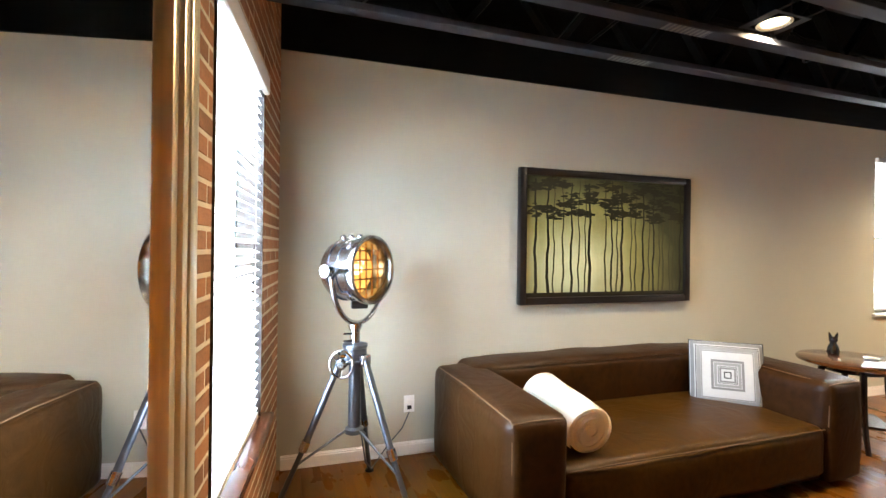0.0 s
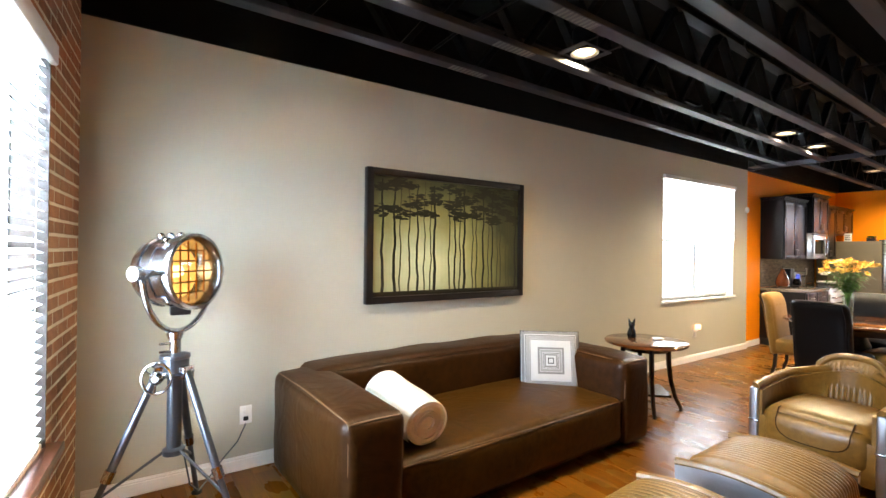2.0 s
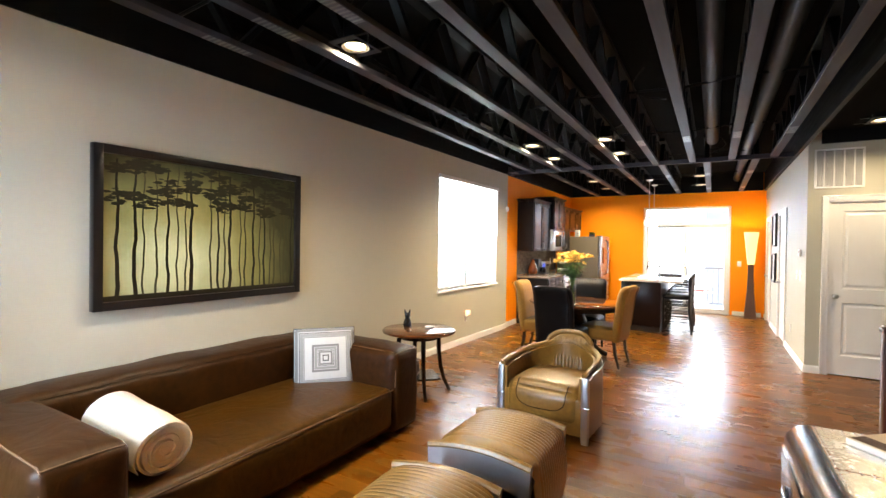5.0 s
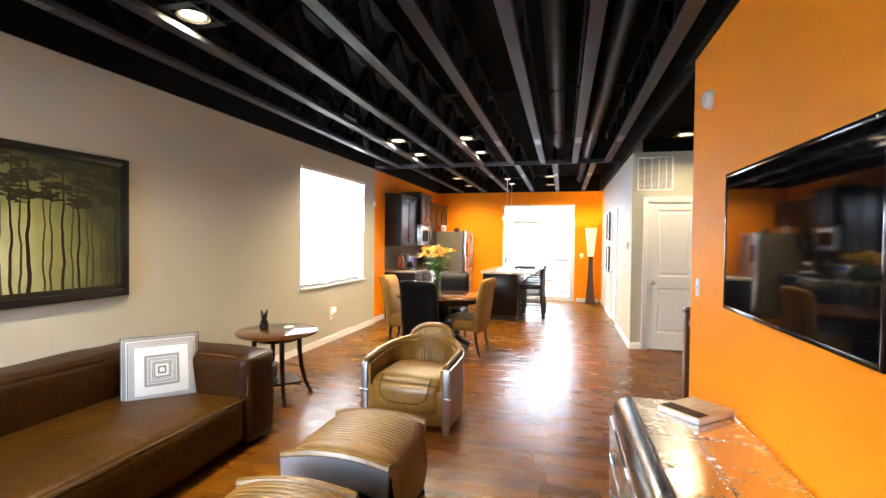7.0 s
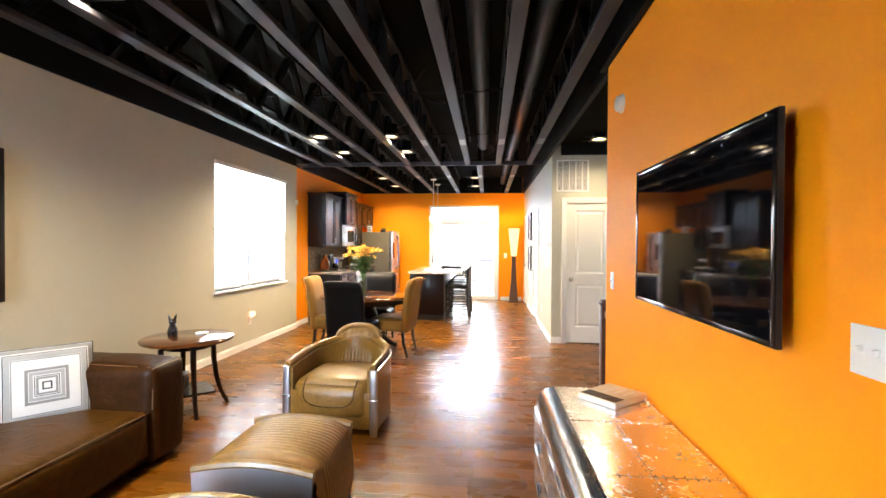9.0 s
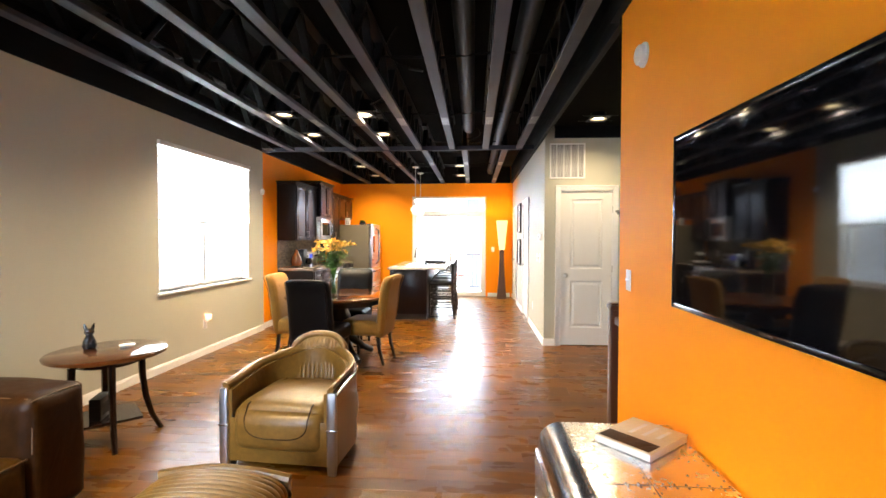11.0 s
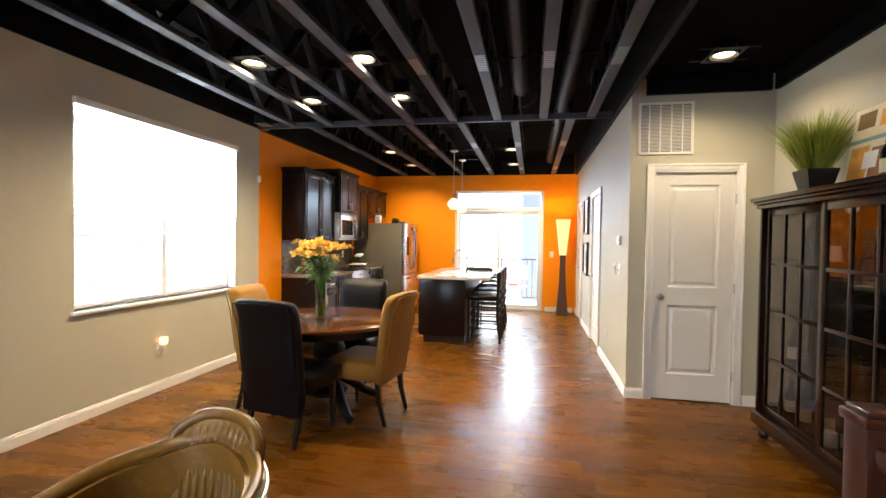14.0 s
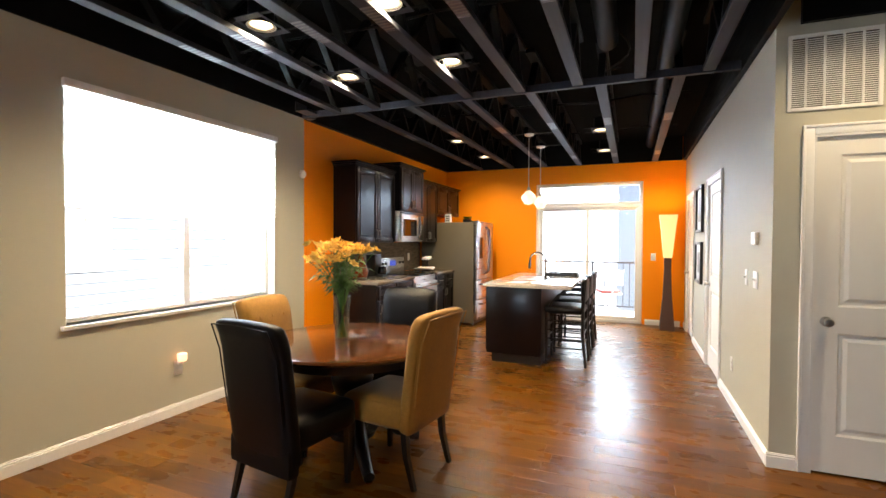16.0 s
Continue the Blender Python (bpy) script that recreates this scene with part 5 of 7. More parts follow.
M_BLACKCERAMIC = mat("gloss black ceramic", (0.006, 0.006, 0.007), 0.12, coat=0.5)
side_table()


def ottoman(cx, cy, rz, w=0.56, d=0.62):
    """An arched leather stool between two metal-edged end boards."""
    o = thing("ottoman", "tan channelled leather ottoman with aluminium edged ends", "ottoman", (cx, cy, 0), rz, "leather ottomans")

    def arch(s, drop=0.0, out=0.0):
        # s from -1 to 1 across the width: up one side, over, and down the other
        a = s * 1.0
        if abs(a) > 0.62:
            k = (abs(a) - 0.62) / 0.38
            y = math.copysign(w / 2 + 0.022 * math.sin(k * math.pi) + out, a)
            z = 0.36 - (0.36 - 0.05) * k
        else:
            k = a / 0.62
            y = (w / 2 + out) * math.sin(k * math.pi / 2)
            z = 0.36 + 0.105 * math.cos(k * math.pi / 2) ** 0.75
        return y, z - drop

    bm = bmesh.new()
    n, m = 136, 44
    ribs = 17
    L = d - 0.09
    g = []
    for i in range(n + 1):
        u = -L / 2 + L * i / n
        row = []
        for j in range(m + 1):
            s = -1 + 2 * j / m
            y, z = arch(s)
            rib = (1 - (2 * ((ribs * i / n) % 1) - 1) ** 2) ** 0.5 * 0.013 * 0.85 * (1 if i / n > 0.17 else 0) * (1 if abs(s) < 0.72 else max(0, 1 - (abs(s) - 0.72) * 6))
            edge = -0.012 * (abs(2 * i / n - 1) ** 10)
            row.append(bm.verts.new((u, y * (1 + rib * 1.5), z + rib + edge)))
        g.append(row)
    for i in range(n):
        for j in range(m):
            bm.faces.new((g[i][j], g[i + 1][j], g[i + 1][j + 1], g[i][j + 1]))
    part("seat", bm, M_TAN, o, "tan leather sewn in channels")
    part("underside", box(-L / 2, L / 2, -w / 2 + 0.02, w / 2 - 0.02, 0.05, 0.07), M_BLACKWOOD, o, smooth=False)
    for s in (-1, 1):
        x = s * (d / 2 - 0.022)
        bm = bmesh.new()
        outer, inner = [], []
        for j in range(25):
            q = -1 + 2 * j / 24
            if abs(q) > 0.55:
                k = (abs(q) - 0.55) / 0.45
                y = math.copysign(w / 2 + 0.03 - 0.035 * math.sin(k * math.pi * 0.9), q)
                z = 0.405 - 0.405 * k
            else:
                y = (w / 2 + 0.03) * q / 0.55
                z = 0.405 + 0.040 * math.cos(q / 0.55 * math.pi / 2)
            outer.append((y, z))
        # a curved top rail with a tapering leg at each side, open below
        leg = lambda z: w / 2 + 0.028 - 0.045 * (1 - z / 0.405)
        hoop = [(y, z) for y, z in outer if z > 0.40]
        ring = [(-leg(0), 0.0)] + hoop + [(leg(0), 0.0), (leg(0) - 0.05, 0.0), (leg(0.28) - 0.07, 0.28)] + [(y * 0.8, z - 0.13) for y, z in reversed(hoop[1:-1])] + [(-leg(0.28) + 0.07, 0.28), (-leg(0) + 0.05, 0.0)]
        va = [bm.verts.new((x - 0.018, y, z)) for y, z in ring]
        vb = [bm.verts.new((x + 0.018, y, z)) for y, z in ring]
        N = len(va)
        bm.faces.new(va)
        bm.faces.new(vb[::-1])
        for i in range(N):
            bm.faces.new((va[i], vb[i], vb[(i + 1) % N], va[(i + 1) % N]))
        bmesh.ops.triangulate(bm, faces=[f for f in bm.faces if len(f.verts) > 4])
        bmesh.ops.recalc_face_normals(bm, faces=bm.faces[:])
        face = bmesh.new()
        q = [face.verts.new((x - s * 0.012, y * 0.97, z - 0.012)) for y, z in outer]
        face.faces.new(q)
        bmesh.ops.solidify(face, geom=face.faces[:], thickness=0.006)
        part("end_panel", face, M_ALUPLATE, o, "dulled aluminium end panel", smooth=False)
        part("end_frame", bm, M_ALUPLATE, o, "aluminium clad end frame", smooth=False)
        cap = [(x, y, z + 0.006) for y, z in outer if z > 0.39]
        part("top_piping", tube(cap, 0.022, 8, flat=0.95), M_TAN, o, "tan leather capping")
    return o


ottoman(4.05, 1.11, 0)
ottoman(3.20, 1.13, 3, 0.54)


def armchair():
    o = thing("tub_armchair", "tan leather tub armchair with aluminium front posts", "armchair", (5.56, 1.225, 0), -4)
    hw, f = 0.37, -0.37      # half width, front
    path = []
    for k in range(7):
        path.append((f + 0.32 * k / 6, hw))
    for k in range(1, 24):
        a = math.pi / 2 - math.pi * k / 24
        path.append((-0.05 + 0.40 * math.cos(a), hw * math.sin(a)))
    for k in range(7):
        path.append((f + 0.32 * (6 - k) / 6, -hw))
    n = len(path)

    def height(i):
        t = abs(2 * i / (n - 1) - 1)
        k = max(0.0, 1 - t / 0.42)
        return 0.512 + 0.090 * (1 - t) ** 0.9 + 0.030 * k * k * (3 - 2 * k)

    def inward(i):
        a, b = Vector(path[max(i - 1, 0)]), Vector(path[min(i + 1, n - 1)])
        d = (b - a).normalized()
        return Vector((d.y, -d.x))

    def strip(off0, off1, zb, zt_fn, name, m, lab, flare=0.0):
        bm = bmesh.new()
        rows = []
        for i in range(n):
            p, q = Vector(path[i]), inward(i)
            zt = zt_fn(i)
            row = []
            for off, z in ((off0, zb), (off0, (zb + zt) / 2), (off0, zt), (off1, zt), (off1, (zb + zt) / 2), (off1, zb)):
                fl = flare * (z / 0.55)
                r = p + q * (off - fl)
                row.append(bm.verts.new((r.x, r.y, z)))
            rows.append(row)
        for a, b in zip(rows, rows[1:]):
            for k in range(6):
                bm.faces.new((a[k], a[(k + 1) % 6], b[(k + 1) % 6], b[k]))
        bm.faces.new(rows[0])
        bm.faces.new(rows[-1][::-1])
        bmesh.ops.recalc_face_normals(bm, faces=bm.faces[:])
        return part(name, bm, m, o, lab)

    strip(0.0, 0.022, 0.05, lambda i: height(i) - 0.02, "outer_shell", M_TANGREY, "greyed tan leather outer shell")
    strip(0.023, 0.075, 0.10, lambda i: height(i) - 0.022, "inner_shell", M_TAN, "tan leather lining")
    part("arm_capping", tube([(Vector(path[i]).x + inward(i).x * 0.035, Vector(path[i]).y + inward(i).y * 0.035, height(i)) for i in range(n)], 0.029, 10, flat=0.62), M_TAN, o, "worn tan top roll")
    part("metal_band", tube([(Vector(path[i]).x - inward(i).x * 0.001, Vector(path[i]).y - inward(i).y * 0.001, height(i) - 0.025) for i in range(n)], 0.008, 6), M_STEEL, o, "thin metal band")
    for s in (-1, 1):
        part("front_post", soft_box(f - 0.018, f + 0.02, min(s * (hw + 0.006), s * (hw - 0.056)), max(s * (hw + 0.006), s * (hw - 0.056)), 0.0, 0.50, 0.016, 4), M_ALUPLATE, o, "aluminium front post")
        for z in (0.27,):
            part("post_band", box(f - 0.021, f + 0.018, min(s * (hw + 0.009), s * (hw - 0.059)), max(s * (hw + 0.009), s * (hw - 0.059)), z, z + 0.012, 0.003), M_STEEL, o)
    part("seat", soft_box(f - 0.004, 0.24, -hw + 0.06, hw - 0.06, 0.10, 0.39, 0.085, 14, 0.035), M_TAN, o, "plump tan leather seat")
    part("front_panel", box(f - 0.002, f + 0.02, -hw + 0.05, hw - 0.05, 0.05, 0.32, 0.008), M_TAN, o)
    # raised channelled back pad
    bm = bmesh.new()
    N, Mz = 110, 18
    g = []
    for i in range(N + 1):
        u = -1 + 2 * i / N
        row = []
        for j in range(Mz + 1):
            v = j / Mz
            a = u * (0.69 - 0.12 * v)
            hgt = 0.37 + (0.70 - 0.37) * v * (1 - 0.22 * abs(u) ** 3)
            r = 0.315 + 0.05 * v - 0.018
            rib = 0.0085 * abs(math.sin(u / 0.72 * math.pi * 4.5)) ** 0.7 if abs(u) < 0.72 and v < 0.86 else 0.0
            edge = 0.03 * (abs(u) ** 8 + v ** 14)
            rr = r - rib + edge
            row.append(bm.verts.new((-0.05 + rr * math.cos(a) * 1.05, rr * math.sin(a) * 0.95, hgt)))
        for j in range(Mz, -1, -1):
            v = j / Mz
            a = u * (0.69 - 0.12 * v)
            hgt = 0.37 + (0.70 - 0.37) * v * (1 - 0.22 * abs(u) ** 3)
            rr = 0.355 + 0.05 * v
            row.append(bm.verts.new((-0.05 + rr * math.cos(a) * 1.05, rr * math.sin(a) * 0.95, hgt)))
        g.append(row)
    K = 2 * (Mz + 1)
    for i in range(N):
        for j in range(K):
            bm.faces.new((g[i][j], g[i + 1][j], g[i + 1][(j + 1) % K], g[i][(j + 1) % K]))
    bm.faces.new(g[0])
    bm.faces.new(g[-1][::-1])
    bmesh.ops.recalc_face_normals(bm, faces=bm.faces[:])
    part("backrest", bm, M_TAN, o, "channelled tan leather back pad")
    rimpts = []
    for i in range(41):
        q = -1 + 2 * i / 40
        u = max(-1.0, min(1.0, q * 1.9))
        v = 1.0 - max(0.0, abs(q) * 1.9 - 1.0) / 0.9 * 0.62
        a = u * (0.69 - 0.12 * v)
        z = 0.37 + (0.70 - 0.37) * v * (1 - 0.22 * abs(u) ** 3)
        rr = 0.315 + 0.05 * v + 0.006
        rimpts.append((-0.05 + rr * math.cos(a) * 1.05, rr * math.sin(a) * 0.95, z))
    part("back_roll", tube(rimpts, 0.024, 10), M_TAN, o, "padded roll round the back")
    pp = []
    for i in range(25):
        a = math.pi * i / 24
        pp.append((f - 0.026 - 0.012 * math.sin(a), 0.20 * math.copysign(abs(math.cos(a)) ** 0.6, math.cos(a)), 0.33 - 0.115 * math.sin(a) ** 0.7))
    part("piping", tube([(0.15, 0.19, 0.412), (-0.2, 0.20, 0.408), (f + 0.03, 0.205, 0.398)] + pp + [(f + 0.03, -0.205, 0.398), (-0.2, -0.20, 0.408), (0.15, -0.19, 0.412)], 0.004, 6), M_LEATHER, o, "dark seam piping")
    for x, y in ((f + 0.05, hw - 0.05), (f + 0.05, -hw + 0.05), (0.25, 0.15), (0.25, -0.15)):
        part("foot", lathe([(0.02, 0), (0.02, 0.06)], 10, m=Matrix.Translation((x, y, 0))), M_BLACKWOOD, o)


M_TANGREY = mat("grey tan leather", (0.22, 0.16, 0.11), 0.4, var=0.25, scale=5, bump=0.3, bscale=150, rvar=0.1)
armchair()


def console():
    x0, x1, y0, y1, H = 2.60, 4.54, WS + 0.012, -0.22, 0.61
    o = thing("metal_console", "riveted aluminium chest of drawers with a rounded top edge", "console", ((x0 + x1) / 2, (y0 + y1) / 2, 0))
    h, d = (x1 - x0) / 2, (y1 - y0) / 2
    r = 0.10
    prof = [(-d, 0.06), (-d, H)] + [(d - r + r * math.sin(radians(a)), H - r + r * math.cos(radians(a))) for a in range(0, 91, 9)] + [(d, 0.06)]
    bm = bmesh.new()
    va = [bm.verts.new((-h, y, z)) for y, z in prof]
    vb = [bm.verts.new((h, y, z)) for y, z in prof]
    bm.faces.new(va)
    bm.faces.new(vb[::-1])
    for i in range(len(prof)):
        j = (i + 1) % len(prof)
        bm.faces.new((va[i], vb[i], vb[j], va[j]))
    bmesh.ops.recalc_face_normals(bm, faces=bm.faces[:])
    part("carcass", bm, M_ALU, o)
    # plates on the top and over the rounded edge, each a little proud
    rng = random.Random(3)
    xs = [-h, -h + 0.42, -h + 0.90, -h + 1.42, h]
    riv = bmesh.new()

    def rivet(x, y, z, nrm):
        q = Vector(nrm).to_track_quat("Z", "Y").to_matrix().to_4x4()
        lathe([(0.0042, 0), (0.0038, 0.0015), (0.0014, 0.0026)], 6, riv, m=Matrix.Translation((x, y, z)) @ q)

    for a, b in zip(xs, xs[1:]):
        for c, e in ((-d + 0.004, -0.02), (-0.018, d - r - 0.004)):
            t = 0.002 + 0.001 * rng.random()
            part("top_plate", box(a + 0.003, b - 0.003, c, e, H + 0.0003, H + t, 0.001, 1), M_ALU_WARM, o, "warm reflecting aluminium sheet", smooth=False)
            k = int((b - a) / 0.035)
            for i in range(k + 1):
                u = a + 0.012 + (b - a - 0.024) * i / k
                rivet(u, c + 0.010, H + t, (0, 0, 1))
                rivet(u, e - 0.010, H + t, (0, 0, 1))
            k = int((e - c) / 0.035)
            for i in range(1, k):
                v = c + (e - c) * i / k
                rivet(a + 0.012, v, H + t, (0, 0, 1))
                rivet(b - 0.012, v, H + t, (0, 0, 1))
        bm = bmesh.new()
        rows = []
        for k in range(11):
            an = radians(9 * k)
            rr = r + 0.0025
            rows.append([bm.verts.new((x, d - r + rr * math.sin(an), H - r + rr * math.cos(an))) for x in (a + 0.002, b - 0.002)])
        for p, q in zip(rows, rows[1:]):
            bm.faces.new((p[0], p[1], q[1], q[0]))
        part("edge_plate", bm, M_STEEL, o, "polished curved edge plate")
        for i in range(int((b - a) / 0.03)):
            u = a + 0.014 + i * 0.03
            rivet(u, d - r + 0.012, H + 0.0022, (0, 0.1, 1))
            rivet(u, d + 0.002, H - r - 0.004, (0, 1, 0))
    cols = [(-h + 0.02, -0.325), (-0.315, 0.315), (0.325, h - 0.02)]
    for a, b in cols:
        for z0, z1 in ((0.08, 0.285), (0.295, 0.50)):
            dr = part("drawer_front", box(a, b, d + 0.001, d + 0.014, z0, z1, 0.003), M_ALU, o, "riveted aluminium drawer front")
            mid, zz = (a + b) / 2, (z0 + z1) / 2
            part("pull_ring", tube([(mid + 0.03 * math.cos(t), d + 0.024, zz - 0.008 + 0.03 * math.sin(t)) for t in [2 * math.pi * k / 16 for k in range(16)]], 0.004, 6, closed=True), M_BLACKWOOD, dr)
            part("pull_plate", lathe([(0.022, d + 0.014), (0.020, d + 0.018)], 16, m=Matrix.Translation((mid, 0, zz)) @ Matrix.Rotation(radians(-90), 4, "X")), M_GUN, dr)
            for i in range(int((b - a) / 0.035)):
                rivet(a + 0.015 + i * 0.035, d + 0.014, z0 + 0.012, (0, 1, 0))
                rivet(a + 0.015 + i * 0.035, d + 0.014, z1 - 0.012, (0, 1, 0))
    tagged(part("rivets", riv, M_STEEL, o, "small domed rivets"), kind="stuff")
    part("plinth", box(-h + 0.04, h - 0.04, -d + 0.03, d - 0.04, 0, 0.06), M_BLACKWOOD, o, smooth=False)
    b = thing("magazine", "white edged picture magazine lying on the metal console", "magazine", (4.35, -0.60, H + 0.0055), 41)
    part("page_block", box(-0.115, 0.115, -0.14, 0.14, 0.0, 0.028, 0.002), M_PAPER, b)
    part("cover", box(-0.117, 0.117, -0.142, 0.142, 0.028, 0.0305, 0.001), M_CREAM, b)
    part("cover_photo", box(-0.105, 0.105, 0.05, 0.13, 0.0306, 0.0316), M_LEATHER, b, smooth=False)
    for k in range(3):
        part("cover_line", box(-0.07 + k * 0.05, -0.055 + k * 0.05, -0.11, -0.01 + 0.015 * k, 0.0306, 0.0314), M_PAPER, b, smooth=False)


M_ALU_WARM = mat("riveted top sheet", (0.80, 0.76, 0.72), 0.22, metal=1, var=0.08, scale=5, rvar=0.1, bump=0.12, bscale=6)
console()


def television():
    x0, x1, z0, z1, y = 3.165, 4.395, 1.15, 1.83, -0.73
    o = thing("television", "large flat television with a gloss black frame on the orange wall", "television", ((x0 + x1) / 2, y, (z0 + z1) / 2))
    h, v = (x1 - x0) / 2, (z1 - z0) / 2
    part("bezel", frame_bars(bmesh.new(), -h, h, -v, v, 0.020, -0.022, 0.003, 0.004), M_BEZEL, o)
    part("screen", box(-h + 0.020, h - 0.020, -0.02, 0.0, -v + 0.020, v - 0.020), M_SCREEN, o, "dark reflecting screen", smooth=False)
    for s in (-1, 1):
        part("trim_strip", box(s * (h + 0.0015) - 0.0015, s * (h + 0.0015) + 0.0015, -0.018, -0.002, -v, v), M_RUBBER, o, smooth=False)
    part("back_shell", box(-h + 0.08, h - 0.08, -0.045, -0.021, -v + 0.06, v - 0.06, 0.008), M_BEZEL, o)
    part("wall_mount", box(-0.25, 0.25, -0.0693, -0.046, -0.12, 0.12, 0.003), M_GUN, o)
    part("badge", box(-0.03, 0.03, 0.003, 0.004, -v + 0.008, -v + 0.016), M_STEEL, o, smooth=False)
    part("indicator", lathe([(0.004, 0.003), (0.003, 0.0045)], 10, m=Matrix.Translation((-h + 0.05, 0, v - 0.012)) @ Matrix.Rotation(radians(-90), 4, "X")), M_PLASTIC, o)


television()


# ---- dining ----
TCX, TCY = 7.87, 1.66


def dining_table():
    o = thing("dining_table", "round glossy brown dining table on a dark turned pedestal", "dining table", (TCX, TCY, 0))
    part("tabletop", lathe([(0.56, 0.712), (0.60, 0.722), (0.612, 0.735), (0.605, 0.748), (0.59, 0.752), (0.004, 0.752)], 72), M_TABLETOP, o, "glossy wedge veneered top")
    part("apron", lathe([(0.52, 0.655), (0.53, 0.712)], 48), M_BLACKWOOD, o)
    part("pedestal", lathe([(0.15, 0.12), (0.17, 0.16), (0.10, 0.22), (0.08, 0.32), (0.12, 0.42), (0.14, 0.50), (0.10, 0.60), (0.20, 0.655)], 28), M_BLACKWOOD, o)
    for k in range(4):
        a = radians(45 + 90 * k)
        part("leg", tube([(r * math.cos(a), r * math.sin(a), z) for r, z in ((0.08, 0.24), (0.20, 0.20), (0.32, 0.10), (0.42, 0.045), (0.46, 0.035))], [0.05, 0.05, 0.042, 0.035, 0.034], 10), M_BLACKWOOD, o)
        part("caster", lathe([(0.01, 0), (0.02, 0.004), (0.02, 0.014), (0.012, 0.018)], 10, m=Matrix.Translation((0.45 * math.cos(a), 0.45 * math.sin(a), 0))), M_BRASS, o)


dining_table()


def parsons_chair(x, y, rz, label, fabric, skirt=False, tufts=False, group="dining chairs"):
    """A high-backed chair; its front looks along +x."""
    o = thing("dining_chair", label, "chair", (x, y, 0), rz, group)
    w = 0.235
    back = Matrix.Translation((-0.225, 0, 0.44)) @ Matrix.Rotation(radians(-7), 4, "Y")
    zb = -0.13 if not skirt else -0.20
    b = soft_box(-0.045, 0.045, -w + 0.002, w - 0.002, zb, 0.555, 0.035, 10, 0.014)
    for v in b.verts:
        # the top rolls backwards
        k = max(0.0, (v.co.z - 0.40) / 0.155)
        v.co.x -= 0.035 * k * k
    bmesh.ops.transform(b, matrix=back, verts=b.verts[:])
    part("backrest", b, fabric, o)
    part("seat", soft_box(-0.22, 0.235, -w, w, 0.33, 0.485, 0.035, 10, 0.018), fabric, o)
    if skirt:
        part("back_skirt", soft_box(-0.262, -0.19, -w + 0.004, w - 0.004, 0.21, 0.36, 0.012, 3), fabric, o)
    for s in (-1, 1):
        part("front_leg", tube([(0.195, s * (w - 0.035), 0.34), (0.195, s * (w - 0.035), 0.0)], [0.026, 0.018], 4), M_BLACKWOOD, o)
        part("rear_leg", tube([(-0.20, s * (w - 0.035), 0.34), (-0.215, s * (w - 0.035), 0.18), (-0.265, s * (w - 0.035), 0.0)], [0.027, 0.023, 0.017], 4), M_BLACKWOOD, o)
    if tufts:
        for i in range(3):
            for j in range(3):
                p = back @ Vector((0.052, (j - 1) * 0.12, 0.16 + i * 0.13))
                part("button", lathe([(0.012, 0), (0.011, 0.004), (0.003, 0.007)], 10, m=Matrix.Translation(p) @ Matrix.Rotation(radians(90 - 7), 4, "Y")), fabric, o)
    pp = [back @ Vector(q) for q in ((-0.050, -w + 0.02, 0.05), (-0.052, -w + 0.012, 0.40), (-0.085, -w + 0.02, 0.545), (-0.09, 0, 0.555), (-0.085, w - 0.02, 0.545), (-0.052, w - 0.012, 0.40), (-0.050, w - 0.02, 0.05))]
    part("piping", tube(pp, 0.004, 6), fabric, o)
    return o


parsons_chair(7.355, 1.69, -9, "black leather high-backed dining chair, its back to the sofa end", M_BLACKLEATHER, skirt=True)
parsons_chair(8.52, 1.70, 180, "black leather high-backed dining chair on the kitchen side of the table", M_BLACKLEATHER)
parsons_chair(7.81, 1.30, 82, "mustard tan velvet dining chair pushed up to the open floor side", M_SUEDE)
parsons_chair(7.87, 2.10, -88, "mustard tan velvet buttoned dining chair on the window side", M_SUEDE, tufts=True)


